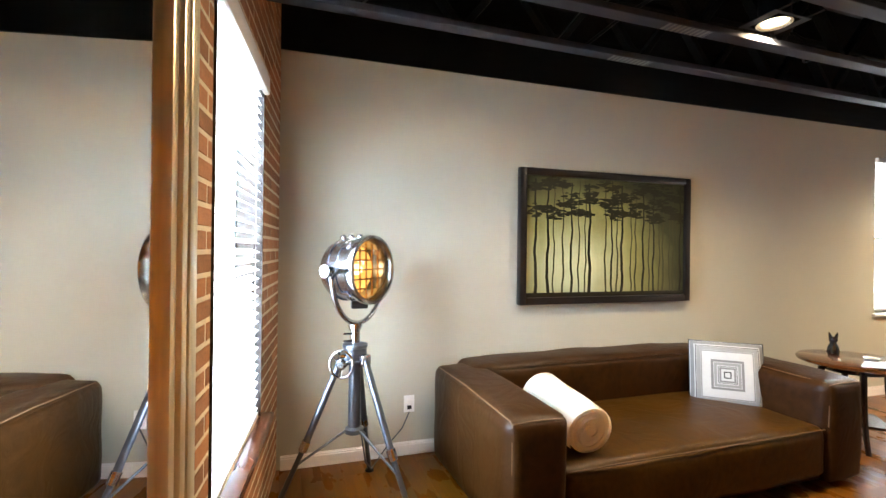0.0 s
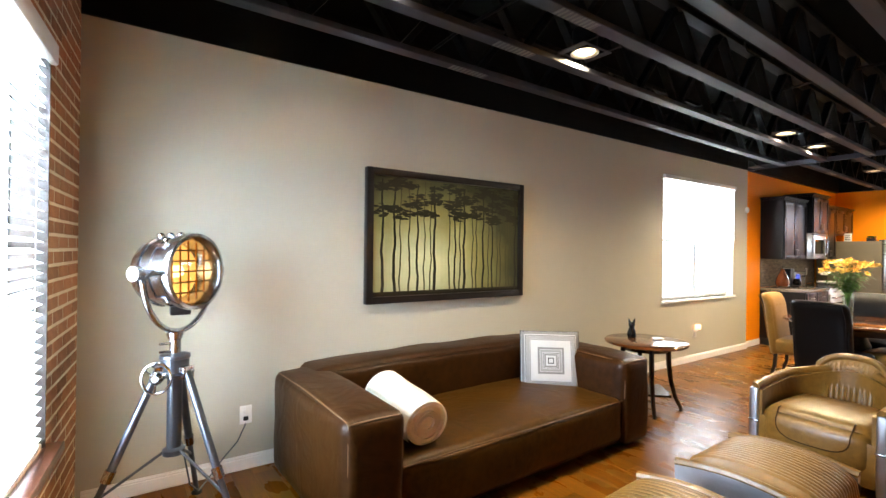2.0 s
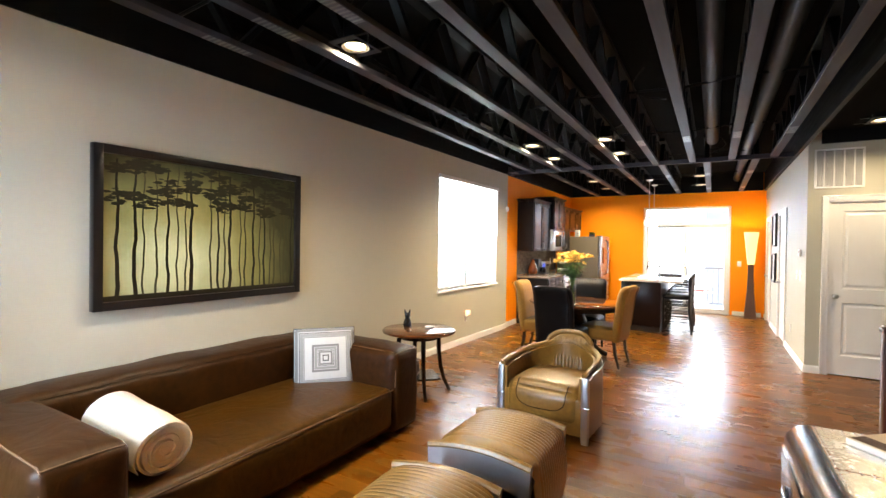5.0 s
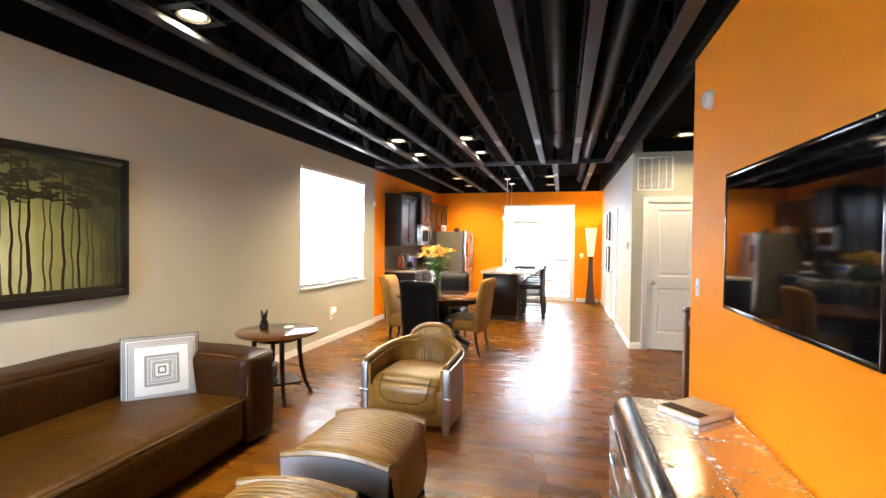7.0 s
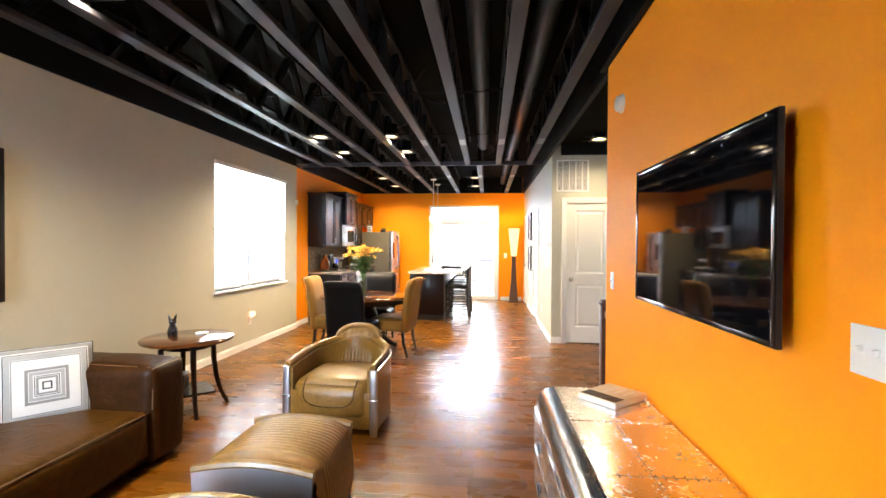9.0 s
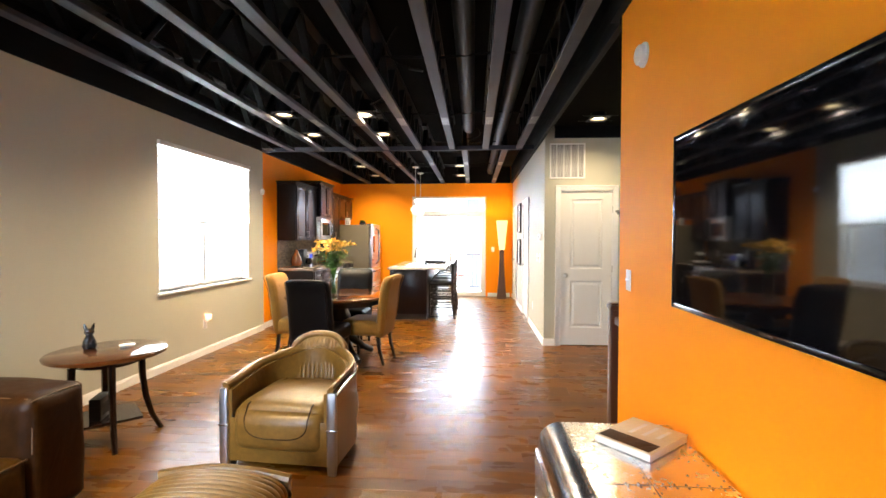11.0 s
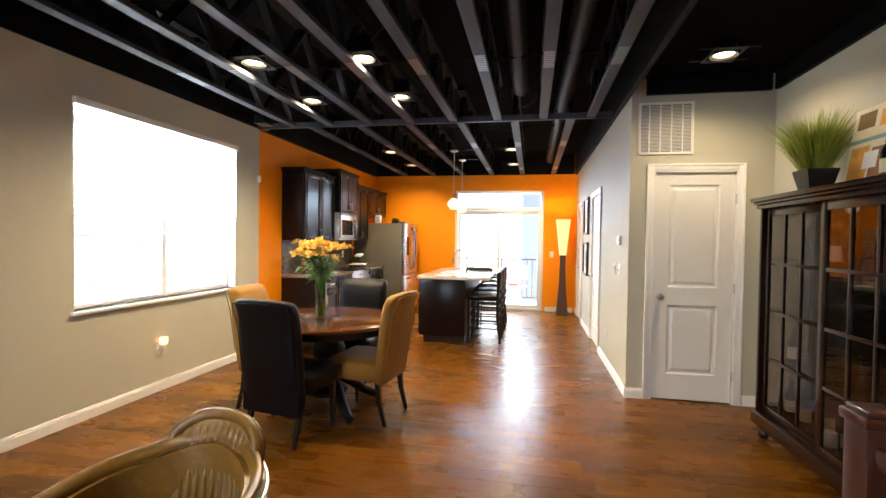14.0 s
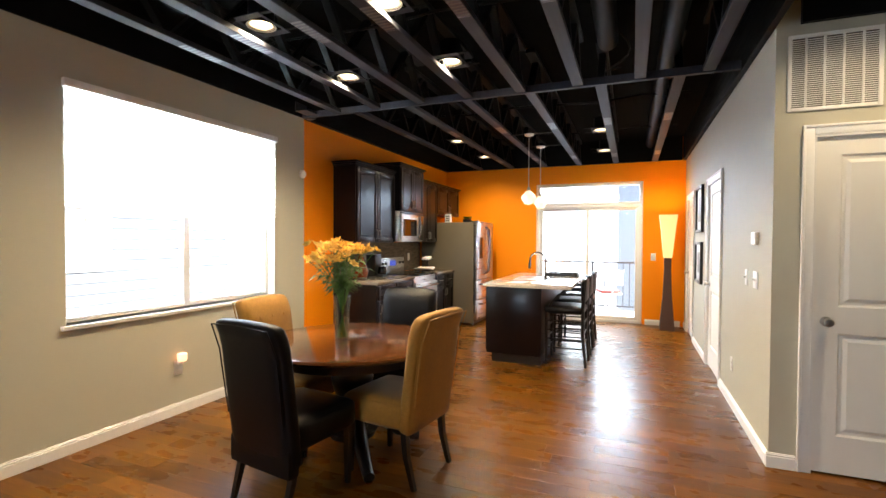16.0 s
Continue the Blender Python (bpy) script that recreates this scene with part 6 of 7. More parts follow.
def flowers():
    vx, vy, z0 = 7.81, 1.70, 0.752
    o = thing("glass_vase", "tall clear glass vase half full of water", "vase", (vx, vy, z0))
    part("vase_body", lathe([(0.045, 0), (0.047, 0.004), (0.044, 0.02), (0.047, 0.12), (0.052, 0.27), (0.055, 0.285), (0.052, 0.285), (0.048, 0.27), (0.043, 0.12), (0.040, 0.02), (0.003, 0.016)], 32), M_VASE, o, "clear glass")
    part("water", lathe([(0.039, 0.018), (0.042, 0.12), (0.0425, 0.15)], 24), M_WATER, o)
    b = thing("bouquet", "yellow and orange alstroemeria flowers on leafy green stems", "flowers", (vx, vy, z0 + 0.02))
    rng = random.Random(11)
    heads = bmesh.new()
    leaves = bmesh.new()
    for i in range(46):
        a, r = rng.uniform(0, 2 * math.pi), rng.uniform(0.0, 1) ** 0.6 * 0.235
        top = Vector((r * math.cos(a), r * math.sin(a), 0.64 - 1.3 * r * r - rng.uniform(0.0, 0.09)))
        neck = Vector((0.03 * math.cos(a), 0.03 * math.sin(a), 0.27))
        foot = Vector((-0.03 * math.cos(a), -0.03 * math.sin(a), 0.0))
        mid = (neck + top) / 2 + Vector((0, 0, 0.03))
        part("stem", tube([foot, neck, mid, top], [0.0022, 0.0022, 0.002, 0.0018], 5), M_LEAF, b)
        for k in range(5):
            t = rng.uniform(0.1, 0.85)
            p = neck.lerp(top, t)
            add_leaf(leaves, p, a + rng.uniform(-1.4, 1.4), rng.uniform(0.06, 0.11), rng.uniform(0.010, 0.016), rng.uniform(-0.2, 0.7))
        for f in range(rng.choice((2, 3, 3, 4))):
            c = top + Vector((rng.uniform(-0.035, 0.035), rng.uniform(-0.035, 0.035), rng.uniform(-0.012, 0.022)))
            tilt = Euler((rng.uniform(-0.7, 0.7), rng.uniform(-0.7, 0.7), rng.uniform(0, 6)))
            M = Matrix.Translation(c) @ tilt.to_matrix().to_4x4()
            for q in range(6):
                an = q * math.pi / 3
                u = Vector((math.cos(an), math.sin(an), 0))
                n = Vector((-math.sin(an), math.cos(an), 0))
                pts = [Vector((0, 0, -0.008)), u * 0.018 + n * 0.012 + Vector((0, 0, 0.008)), u * 0.037 + Vector((0, 0, 0.013)), u * 0.018 - n * 0.012 + Vector((0, 0, 0.008))]
                vs = [heads.verts.new(M @ p) for p in pts]
                heads.faces.new(vs)
    tagged(part("blossom", heads, M_PETAL, b, "yellow and orange petals", smooth=False), kind="stuff")
    tagged(part("foliage", leaves, M_LEAF, b, smooth=False), kind="stuff")


def add_leaf(bm, p, a, length, wid, rise):
    d = Vector((math.cos(a), math.sin(a), rise)).normalized()
    n = d.cross(Vector((0, 0, 1))).normalized()
    a0, a1 = bm.verts.new(p), bm.verts.new(p + d * length - Vector((0, 0, length * 0.35)))
    l1, r1 = bm.verts.new(p + d * length * 0.45 + n * wid), bm.verts.new(p + d * length * 0.45 - n * wid)
    m1 = bm.verts.new(p + d * length * 0.5 - Vector((0, 0, 0.004)))
    bm.faces.new((a0, l1, m1))
    bm.faces.new((a0, m1, r1))
    bm.faces.new((l1, a1, m1))
    bm.faces.new((m1, a1, r1))


M_WATER = glass("water", (0.85, 0.93, 0.86), gloss=0.07)
flowers()

# ---- kitchen ----
KY = 3.33            # wall behind the units
KX = 10.02


def shaker(o, x0, x1, z0, z1, y, label="", handle="", hx=0.0, name="door"):
    """A framed door on the face y of a unit, looking along -y."""
    bm = frame_bars(bmesh.new(), x0, x1, z0, z1, 0.052, y - 0.020, y, 0.003)
    add_box(bm, x0 + 0.05, x1 - 0.05, y - 0.010, y - 0.002, z0 + 0.05, z1 - 0.05)
    add_box(bm, x0 + 0.075, x1 - 0.075, y - 0.016, y - 0.009, z0 + 0.075, z1 - 0.075, 0.006, 1)
    d = part(name, bm, M_ESPRESSO, o, label)
    if handle:
        if handle == "v":
            za, zb = hx[1], hx[1] + 0.11
            part("handle", tube([(hx[0], y - 0.02, za), (hx[0], y - 0.045, za + 0.004), (hx[0], y - 0.045, zb - 0.004), (hx[0], y - 0.02, zb)], 0.005, 8), M_BRUSHED, d, "satin bar handle")
        else:
            part("handle", tube([(hx[0] - 0.055, y - 0.02, hx[1]), (hx[0] - 0.05, y - 0.045, hx[1]), (hx[0] + 0.05, y - 0.045, hx[1]), (hx[0] + 0.055, y - 0.02, hx[1])], 0.005, 8), M_BRUSHED, d, "satin bar handle")
    return d


def crown(o, x0, x1, y0, z, left=True):
    bm = bmesh.new()
    for k, (e, h0, h1) in enumerate(((0.008, 0, 0.015), (0.022, 0.015, 0.034), (0.040, 0.034, 0.055))):
        add_box(bm, x0 - e, x1 + e, y0 - e, KY - 0.001, z + h0, z + h1, 0.004, 1)
    part("crown_moulding", bm, M_ESPRESSO, o, smooth=False)


def upper(x0, x1, z0, z1, depth, doors, label, crown_on=True, lowh=True):
    o = thing("wall_cabinet", label, "kitchen cabinet", (0, 0, 0), 0, "kitchen wall cabinets")
    y = KY - depth
    o.location = ((x0 + x1) / 2, (y + KY) / 2, z0)
    off = Matrix.Translation(-Vector(o.location))
    part("carcass", box(x0 + 0.001, x1 - 0.001, y, KY - 0.001, z0, z1, 0.002, 1), M_ESPRESSO, o)
    w = (x1 - x0 - 0.02) / doors
    for i in range(doors):
        a, b = x0 + 0.01 + w * i + 0.002, x0 + 0.01 + w * (i + 1) - 0.002
        hx = (b - 0.03) if (i % 2 == 0 and doors > 1) else (a + 0.03)
        shaker(o, a, b, z0 + 0.01, z1 - 0.012, y - 0.001, "", "v", (hx, z0 + 0.05))
    if crown_on:
        crown(o, x0, x1, y, z1)
    for c in o.children:
        c.matrix_parent_inverse = off
    return o


upper(KX, KX + 0.98, 1.37, 2.30, 0.315, 2, "espresso stained double-door wall cabinet with crown moulding")
upper(KX + 0.985, KX + 1.75, 1.81, 2.42, 0.40, 2, "taller espresso stained wall cabinet over the microwave")
upper(KX + 1.755, KX + 2.50, 1.37, 2.30, 0.315, 2, "espresso stained wall cabinet beside the refrigerator")
upper(KX + 2.505, KX + 3.55, 1.84, 2.30, 0.315, 2, "low espresso stained cabinet over the refrigerator")


def local(o):
    """Parts were made in the room's axes: hang them so under a thing that stands elsewhere."""
    off = Matrix.Translation(-Vector(o.location))
    for c in o.children:
        c.matrix_parent_inverse = off
    return o


MX0, MX1 = KX + 0.99, KX + 1.745
o = thing("microwave", "stainless steel microwave fixed over the cooking range", "microwave", ((MX0 + MX1) / 2, KY - 0.2, 1.38))
part("body", box(MX0, MX1, KY - 0.40, KY - 0.002, 1.38, 1.805, 0.006), M_BRUSHED, o)
d = part("door", box(MX0 + 0.01, MX1 - 0.19, KY - 0.425, KY - 0.401, 1.40, 1.77, 0.006), M_BRUSHED, o)
part("window", box(MX0 + 0.06, MX1 - 0.26, KY - 0.428, KY - 0.4255, 1.46, 1.70), M_SCREEN, d, "dark reflecting window", smooth=False)
part("handle", tube([(MX1 - 0.215, KY - 0.425, 1.44), (MX1 - 0.215, KY - 0.465, 1.47), (MX1 - 0.215, KY - 0.475, 1.585), (MX1 - 0.215, KY - 0.465, 1.70), (MX1 - 0.215, KY - 0.425, 1.73)], 0.011, 10), M_STEEL, d)
part("control_panel", box(MX1 - 0.18, MX1 - 0.01, KY - 0.425, KY - 0.401, 1.40, 1.77, 0.004), M_SCREEN, o)
part("vent_strip", box(MX0 + 0.01, MX1 - 0.01, KY - 0.418, KY - 0.401, 1.775, 1.80, 0.003), M_GUN, o)
local(o)


def base_unit(x0, x1, label, drawers, front=KY - 0.61):
    o = thing("base_cabinet", label, "kitchen cabinet", ((x0 + x1) / 2, KY - 0.3, 0), 0, "kitchen base cabinets")
    part("carcass", box(x0 + 0.001, x1 - 0.001, front, KY - 0.002, 0.10, 0.868, 0.002, 1), M_ESPRESSO, o)
    part("toe_kick", box(x0 + 0.001, x1 - 0.001, front + 0.06, KY - 0.01, 0, 0.10), M_BLACKWOOD, o, smooth=False)
    if drawers == "drawers":
        for a, b in ((0.69, 0.855), (0.41, 0.68), (0.12, 0.40)):
            shaker(o, x0 + 0.012, x1 - 0.012, a, b, front - 0.001, "", "h", ((x0 + x1) / 2, (a + b) / 2 + 0.01), "drawer_front")
    else:
        n = 2 if x1 - x0 > 0.5 else 1
        w = (x1 - x0 - 0.02) / n
        for i in range(n):
            a, b = x0 + 0.01 + w * i + 0.003, x0 + 0.01 + w * (i + 1) - 0.003
            shaker(o, a, b, 0.69, 0.855, front - 0.001, "", "h", ((a + b) / 2, 0.775), "drawer_front")
            shaker(o, a, b, 0.12, 0.68, front - 0.001, "", "v", ((b - 0.03) if i == 0 and n > 1 else (a + 0.03), 0.53))
    return local(o)


base_unit(KX, KX + 0.45, "espresso stained base cabinet at the end of the run", "doors")
base_unit(KX + 0.452, KX + 0.98, "espresso stained base cabinet with three drawers", "drawers")
base_unit(KX + 1.755, KX + 2.50, "espresso stained base cabinet between range and refrigerator", "doors")
o = thing("worktop", "speckled brown granite worktop with small clutter", "worktop", (KX + 0.5, KY - 0.3, 0.87))
part("slab", box(KX - 0.02, KX + 0.983, KY - 0.645, KY - 0.012, 0.87, 0.908, 0.006), M_GRANITE, o)
part("slab", box(KX + 1.752, KX + 2.51, KY - 0.645, KY - 0.012, 0.87, 0.908, 0.006), M_GRANITE, o)
local(o)
o = thing("cooking_range", "stainless steel freestanding range with a black glass hob", "cooker", ((MX0 + MX1) / 2, KY - 0.3, 0))
part("body", box(MX0, MX1, KY - 0.62, KY - 0.015, 0.02, 0.90, 0.006), M_BRUSHED, o)
d = part("oven_door", box(MX0 + 0.008, MX1 - 0.008, KY - 0.655, KY - 0.621, 0.26, 0.80, 0.008), M_BRUSHED, o)
part("window", box(MX0 + 0.12, MX1 - 0.12, KY - 0.658, KY - 0.6555, 0.38, 0.66), M_SCREEN, d, "dark oven glass", smooth=False)
part("handle", tube([(MX0 + 0.05, KY - 0.655, 0.745), (MX0 + 0.055, KY - 0.70, 0.75), (MX1 - 0.055, KY - 0.70, 0.75), (MX1 - 0.05, KY - 0.655, 0.745)], 0.011, 10), M_STEEL, d)
part("drawer_front", box(MX0 + 0.008, MX1 - 0.008, KY - 0.645, KY - 0.621, 0.04, 0.24, 0.008), M_BRUSHED, o)
part("hob", box(MX0 + 0.002, MX1 - 0.002, KY - 0.64, KY - 0.09, 0.9005, 0.912, 0.003), M_SCREEN, o, "black glass hob")
part("backguard", box(MX0 + 0.002, MX1 - 0.002, KY - 0.09, KY - 0.016, 0.9005, 1.135, 0.008, m=None), M_BRUSHED, o)
part("clock_display", box((MX0 + MX1) / 2 - 0.09, (MX0 + MX1) / 2 + 0.09, KY - 0.093, KY - 0.0905, 1.02, 1.10), mat("blue display", (0.02, 0.03, 0.15), 0.2, emit=(0.15, 0.2, 0.9), power=0.1), o, smooth=False)
for dx in (-0.31, -0.22, 0.22, 0.31):
    part("knob", lathe([(0.022, 0), (0.022, 0.012), (0.016, 0.022), (0.004, 0.023)], 14, m=Matrix.Translation(((MX0 + MX1) / 2 + dx, KY - 0.0905, 1.06)) @ Matrix.Rotation(radians(90), 4, "X")), M_BLACKWOOD, o)
local(o)

# splashback of small glass tiles
o = structure("splashback", box(KX, KX + 2.50, KY - 0.009, KY - 0.0006, 0.91, 1.368), mat("dark grout", (0.12, 0.10, 0.08), 0.8), "small brown glass mosaic splashback")
bm = bmesh.new()
rng = random.Random(7)
z = 0.913
row = 0
while z < 1.36:
    x = KX + 0.002 - rng.uniform(0, 0.06)
    while x < KX + 2.495:
        ln = rng.choice((0.05, 0.075, 0.10))
        a, b = max(x, KX + 0.002), min(x + ln - 0.002, KX + 2.498)
        if b - a > 0.01:
            t = 0.0105 + rng.uniform(0, 0.0015)
            q = [bm.verts.new((u, KY - t, w)) for u, w in ((a, z), (b, z), (b, z + 0.0135), (a, z + 0.0135))]
            bm.faces.new(q)
        x += ln
    z += 0.0155
tagged(part("mosaic_tile", bm, M_TILE, o, smooth=False), kind="stuff")
plate_o = thing("wall_socket", "white double socket on the mosaic splashback", "wall plate")
plate_o.matrix_basis = Matrix.Translation((KX + 2.05, KY - 0.0125, 1.13)) @ Matrix.Rotation(radians(180), 4, "Z")
part("plate", box(-0.037, 0.037, 0.0006, 0.006, -0.059, 0.059, 0.003), M_PLASTIC, plate_o)

# refrigerator
FX0, FX1, FY0 = 12.55, 13.46, 2.27
o = thing("refrigerator", "stainless french-door refrigerator with olive grey sides", "refrigerator", ((FX0 + FX1) / 2, 2.75, 0))
part("body", box(FX0, FX1, FY0 + 0.09, KY - 0.03, 0.03, 1.70, 0.006), M_FRIDGE_SIDE, o, "olive grey cabinet")
part("hinge_cover", box(FX0 + 0.01, FX0 + 0.12, FY0 + 0.02, FY0 + 0.14, 1.70, 1.725, 0.004), M_GUN, o)
part("kick_plate", box(FX0 + 0.01, FX1 - 0.01, FY0 + 0.10, FY0 + 0.14, 0.0, 0.08), M_GUN, o, smooth=False)
for a, b, hx in ((FX0 + 0.002, FX0 + 0.452, FX0 + 0.41), (FX0 + 0.458, FX1 - 0.002, FX0 + 0.50)):
    d = part("door", box(a, b, FY0 + 0.02, FY0 + 0.086, 0.75, 1.715, 0.012), M_BRUSHED, o, "brushed stainless door")
    part("handle", tube([(hx, FY0 + 0.02, 0.83), (hx, FY0 - 0.03, 0.88), (hx, FY0 - 0.05, 1.22), (hx, FY0 - 0.03, 1.58), (hx, FY0 + 0.02, 1.63)], 0.013, 10), M_STEEL, d, "curved bar handle")
part("dispenser", box(FX0 + 0.10, FX0 + 0.30, FY0 + 0.017, FY0 + 0.0199, 1.10, 1.45, 0.001), M_SCREEN, o)
for z0, z1 in ((0.42, 0.74), (0.09, 0.41)):
    d = part("drawer_front", box(FX0 + 0.002, FX1 - 0.002, FY0 + 0.02, FY0 + 0.086, z0, z1, 0.012), M_BRUSHED, o)
    part("handle", tube([(FX0 + 0.10, FY0 + 0.02, z1 - 0.07), (FX0 + 0.12, FY0 - 0.03, z1 - 0.065), (FX1 - 0.12, FY0 - 0.03, z1 - 0.065), (FX1 - 0.10, FY0 + 0.02, z1 - 0.07)], 0.012, 10), M_STEEL, d)
local(o)
# on top of the refrigerator
o = thing("small_plant", "small green plant in a dark square pot on the refrigerator", "plant", (12.72, 2.47, 1.725))
o.location = (12.78, 2.55, 1.70)
part("pot", box(-0.06, 0.06, -0.06, 0.06, 0, 0.06, 0.004), M_BLACKWOOD, o)
bm = bmesh.new()
rng = random.Random(2)
for i in range(160):
    add_leaf(bm, Vector((rng.uniform(-0.055, 0.055), rng.uniform(-0.055, 0.055), rng.uniform(0.06, 0.09))), rng.uniform(0, 6.3), 0.04, 0.009, rng.uniform(0.2, 1.5))
tagged(part("leaves", bm, M_LEAF, o, smooth=False), kind="stuff")
o = thing("recipe_box", "small white box on the refrigerator beside the plant", "box", (12.68, 2.86, 1.70))
part("box_body", box(-0.04, 0.04, -0.05, 0.05, 0, 0.15, 0.004), M_PAPER, o)
for k in range(3):
    part("printed_line", box(-0.0412, -0.040, -0.035, 0.035, 0.03 + 0.035 * k, 0.042 + 0.035 * k), M_BLACKWOOD, o, smooth=False)
o = thing("pear_ornament", "glossy dark amber pear-shaped ornament on the worktop", "ornament", (KX + 0.28, KY - 0.22, 0.908))
part("pear_body", lathe([(0.03, 0), (0.085, 0.03), (0.10, 0.09), (0.085, 0.16), (0.045, 0.24), (0.03, 0.29), (0.012, 0.31)], 28), mat("amber glaze", (0.12, 0.03, 0.008), 0.12, var=0.4, coat=0.6), o)
part("stalk", rod((0, 0, 0.305), (0.01, 0, 0.35), 0.006, 8), M_BLACKWOOD, o)
o = thing("coffee_maker", "small black and steel coffee maker on the worktop", "coffee maker", (KX + 0.72, KY - 0.2, 0.908))
part("body", box(-0.09, 0.09, -0.02, 0.12, 0, 0.30, 0.012), M_BLACKWOOD, o)
part("base", box(-0.09, 0.09, -0.14, -0.019, 0, 0.03, 0.006), M_BLACKWOOD, o)
part("jug", lathe([(0.05, 0.031), (0.062, 0.06), (0.05, 0.13), (0.045, 0.14)], 18, m=Matrix.Translation((0, -0.08, 0))), M_SCREEN, o)
o = thing("open_book", "open recipe book lying on the worktop near the range", "book", (KX + 2.0, KY - 0.33, 0.908), 12)
for s in (-1, 1):
    part("page_block", box(min(0, s * 0.2), max(0, s * 0.2), -0.13, 0.13, 0.0, 0.012, 0.004, m=Matrix.Rotation(radians(-s * 7), 4, "Y")), M_PAPER, o)
o.location.z += 0.026
o = thing("fruit_stand", "dark metal stand with pale napkins on the worktop", "stand", (KX + 2.28, KY - 0.25, 0.908))
part("stem", rod((0, 0, 0.01), (0, 0, 0.16), 0.008, 8), M_BLACKWOOD, o)
part("foot", lathe([(0.07, 0), (0.07, 0.008), (0.01, 0.014)], 18), M_BLACKWOOD, o)
part("dish", lathe([(0.01, 0.16), (0.11, 0.18), (0.115, 0.188), (0.02, 0.168)], 24), M_BLACKWOOD, o)
part("napkin", soft_box(-0.07, 0.09, -0.06, 0.06, 0.178, 0.22, 0.012, 4, m=Matrix.Rotation(radians(-12), 4, "Y")), M_PAPER, o)

# island
IX0, IX1, IY0, IY1 = 10.48, 12.33, 0.88, 1.45
o = thing("kitchen_island", "espresso stained kitchen island with toe kick", "kitchen island", ((IX0 + IX1) / 2, (IY0 + IY1) / 2, 0))
part("carcass", box(IX0, IX1, IY0, IY1 + 0.06, 0.10, 0.87, 0.004), M_ESPRESSO, o)
part("toe_kick", box(IX0 + 0.004, IX1 - 0.004, IY0 + 0.002, IY1, 0, 0.10), M_BLACKWOOD, o, smooth=False)
part("end_panel", box(IX0 - 0.012, IX0 - 0.0005, IY0 - 0.004, IY1 + 0.06, 0.10, 0.87, 0.003), M_ESPRESSO, o)
for i in range(4):
    a = IX0 + 0.02 + i * (IX1 - IX0 - 0.04) / 4
    b = a + (IX1 - IX0 - 0.04) / 4 - 0.006
    bm = frame_bars(bmesh.new(), a, b, 0.12, 0.855, 0.052, IY1 + 0.061, IY1 + 0.08, 0.003)
    add_box(bm, a + 0.05, b - 0.05, IY1 + 0.061, IY1 + 0.07, 0.17, 0.805)
    part("door", bm, M_ESPRESSO, o)
local(o)
o = thing("island_worktop", "pale speckled granite island top overhanging the stools", "worktop", ((IX0 + IX1) / 2, 1.05, 0.87))
part("slab", box(IX0 - 0.06, IX1 + 0.06, 0.55, IY1 + 0.10, 0.871, 0.909, 0.008), mat("pale speckled granite", (0.48, 0.43, 0.36), 0.12, var=0.55, scale=50, coat=0.4), o)
local(o)
o = thing("sink", "stainless steel sink basin set in the island top", "sink", (11.35, 1.16, 0.9095))
part("rim", boxes((-0.38, -0.36, -0.2, 0.2, 0, 0.004), (0.36, 0.38, -0.2, 0.2, 0, 0.004), (-0.36, 0.36, -0.2, -0.18, 0, 0.004), (-0.36, 0.36, 0.18, 0.2, 0, 0.004)), M_STEEL, o, smooth=False)
part("basin", box(-0.36, 0.36, -0.18, 0.18, 0.0003, 0.0015), M_BRUSHED, o, smooth=False)
o = thing("faucet", "tall arched chrome kitchen faucet on the island", "faucet", (11.33, 0.98, 0.9095))
part("base", lathe([(0.028, 0), (0.028, 0.02), (0.016, 0.04)], 18), M_STEEL, o)
part("spout", tube([(0, 0, 0.03), (0, 0, 0.24)] + [(0, 0.10 - 0.10 * math.cos(radians(a)), 0.24 + 0.10 * math.sin(radians(a))) for a in range(15, 181, 15)] + [(0, 0.205, 0.19)], 0.012, 12), M_STEEL, o)
part("spray_head", rod((0, 0.204, 0.21), (0, 0.208, 0.13), 0.016, 12), M_STEEL, o)
part("lever", tube([(0.02, 0, 0.06), (0.05, -0.01, 0.09), (0.09, -0.02, 0.12)], 0.007, 8), M_STEEL, o)
o = thing("serving_tray", "shallow dark tray on the far end of the island", "tray", (12.0, 0.85, 0.9095))
part("tray_body", boxes((-0.16, 0.16, -0.22, 0.22, 0, 0.008), (-0.16, -0.15, -0.22, 0.22, 0.008, 0.04), (0.15, 0.16, -0.22, 0.22, 0.008, 0.04), (-0.15, 0.15, -0.22, -0.21, 0.008, 0.04), (-0.15, 0.15, 0.21, 0.22, 0.008, 0.04), bev=0.002), M_BLACKWOOD, o)
for k, (x, y, rz) in enumerate(((10.75, 0.95, 15), (10.72, 1.2, -10))):
    o = thing("placemat", "pale patterned sheet lying on the island top", "placemat", (x, y, 0.9093), rz, "placemats")
    part("sheet", box(-0.14, 0.14, -0.10, 0.10, 0, 0.002), M_PAPER, o, smooth=False)


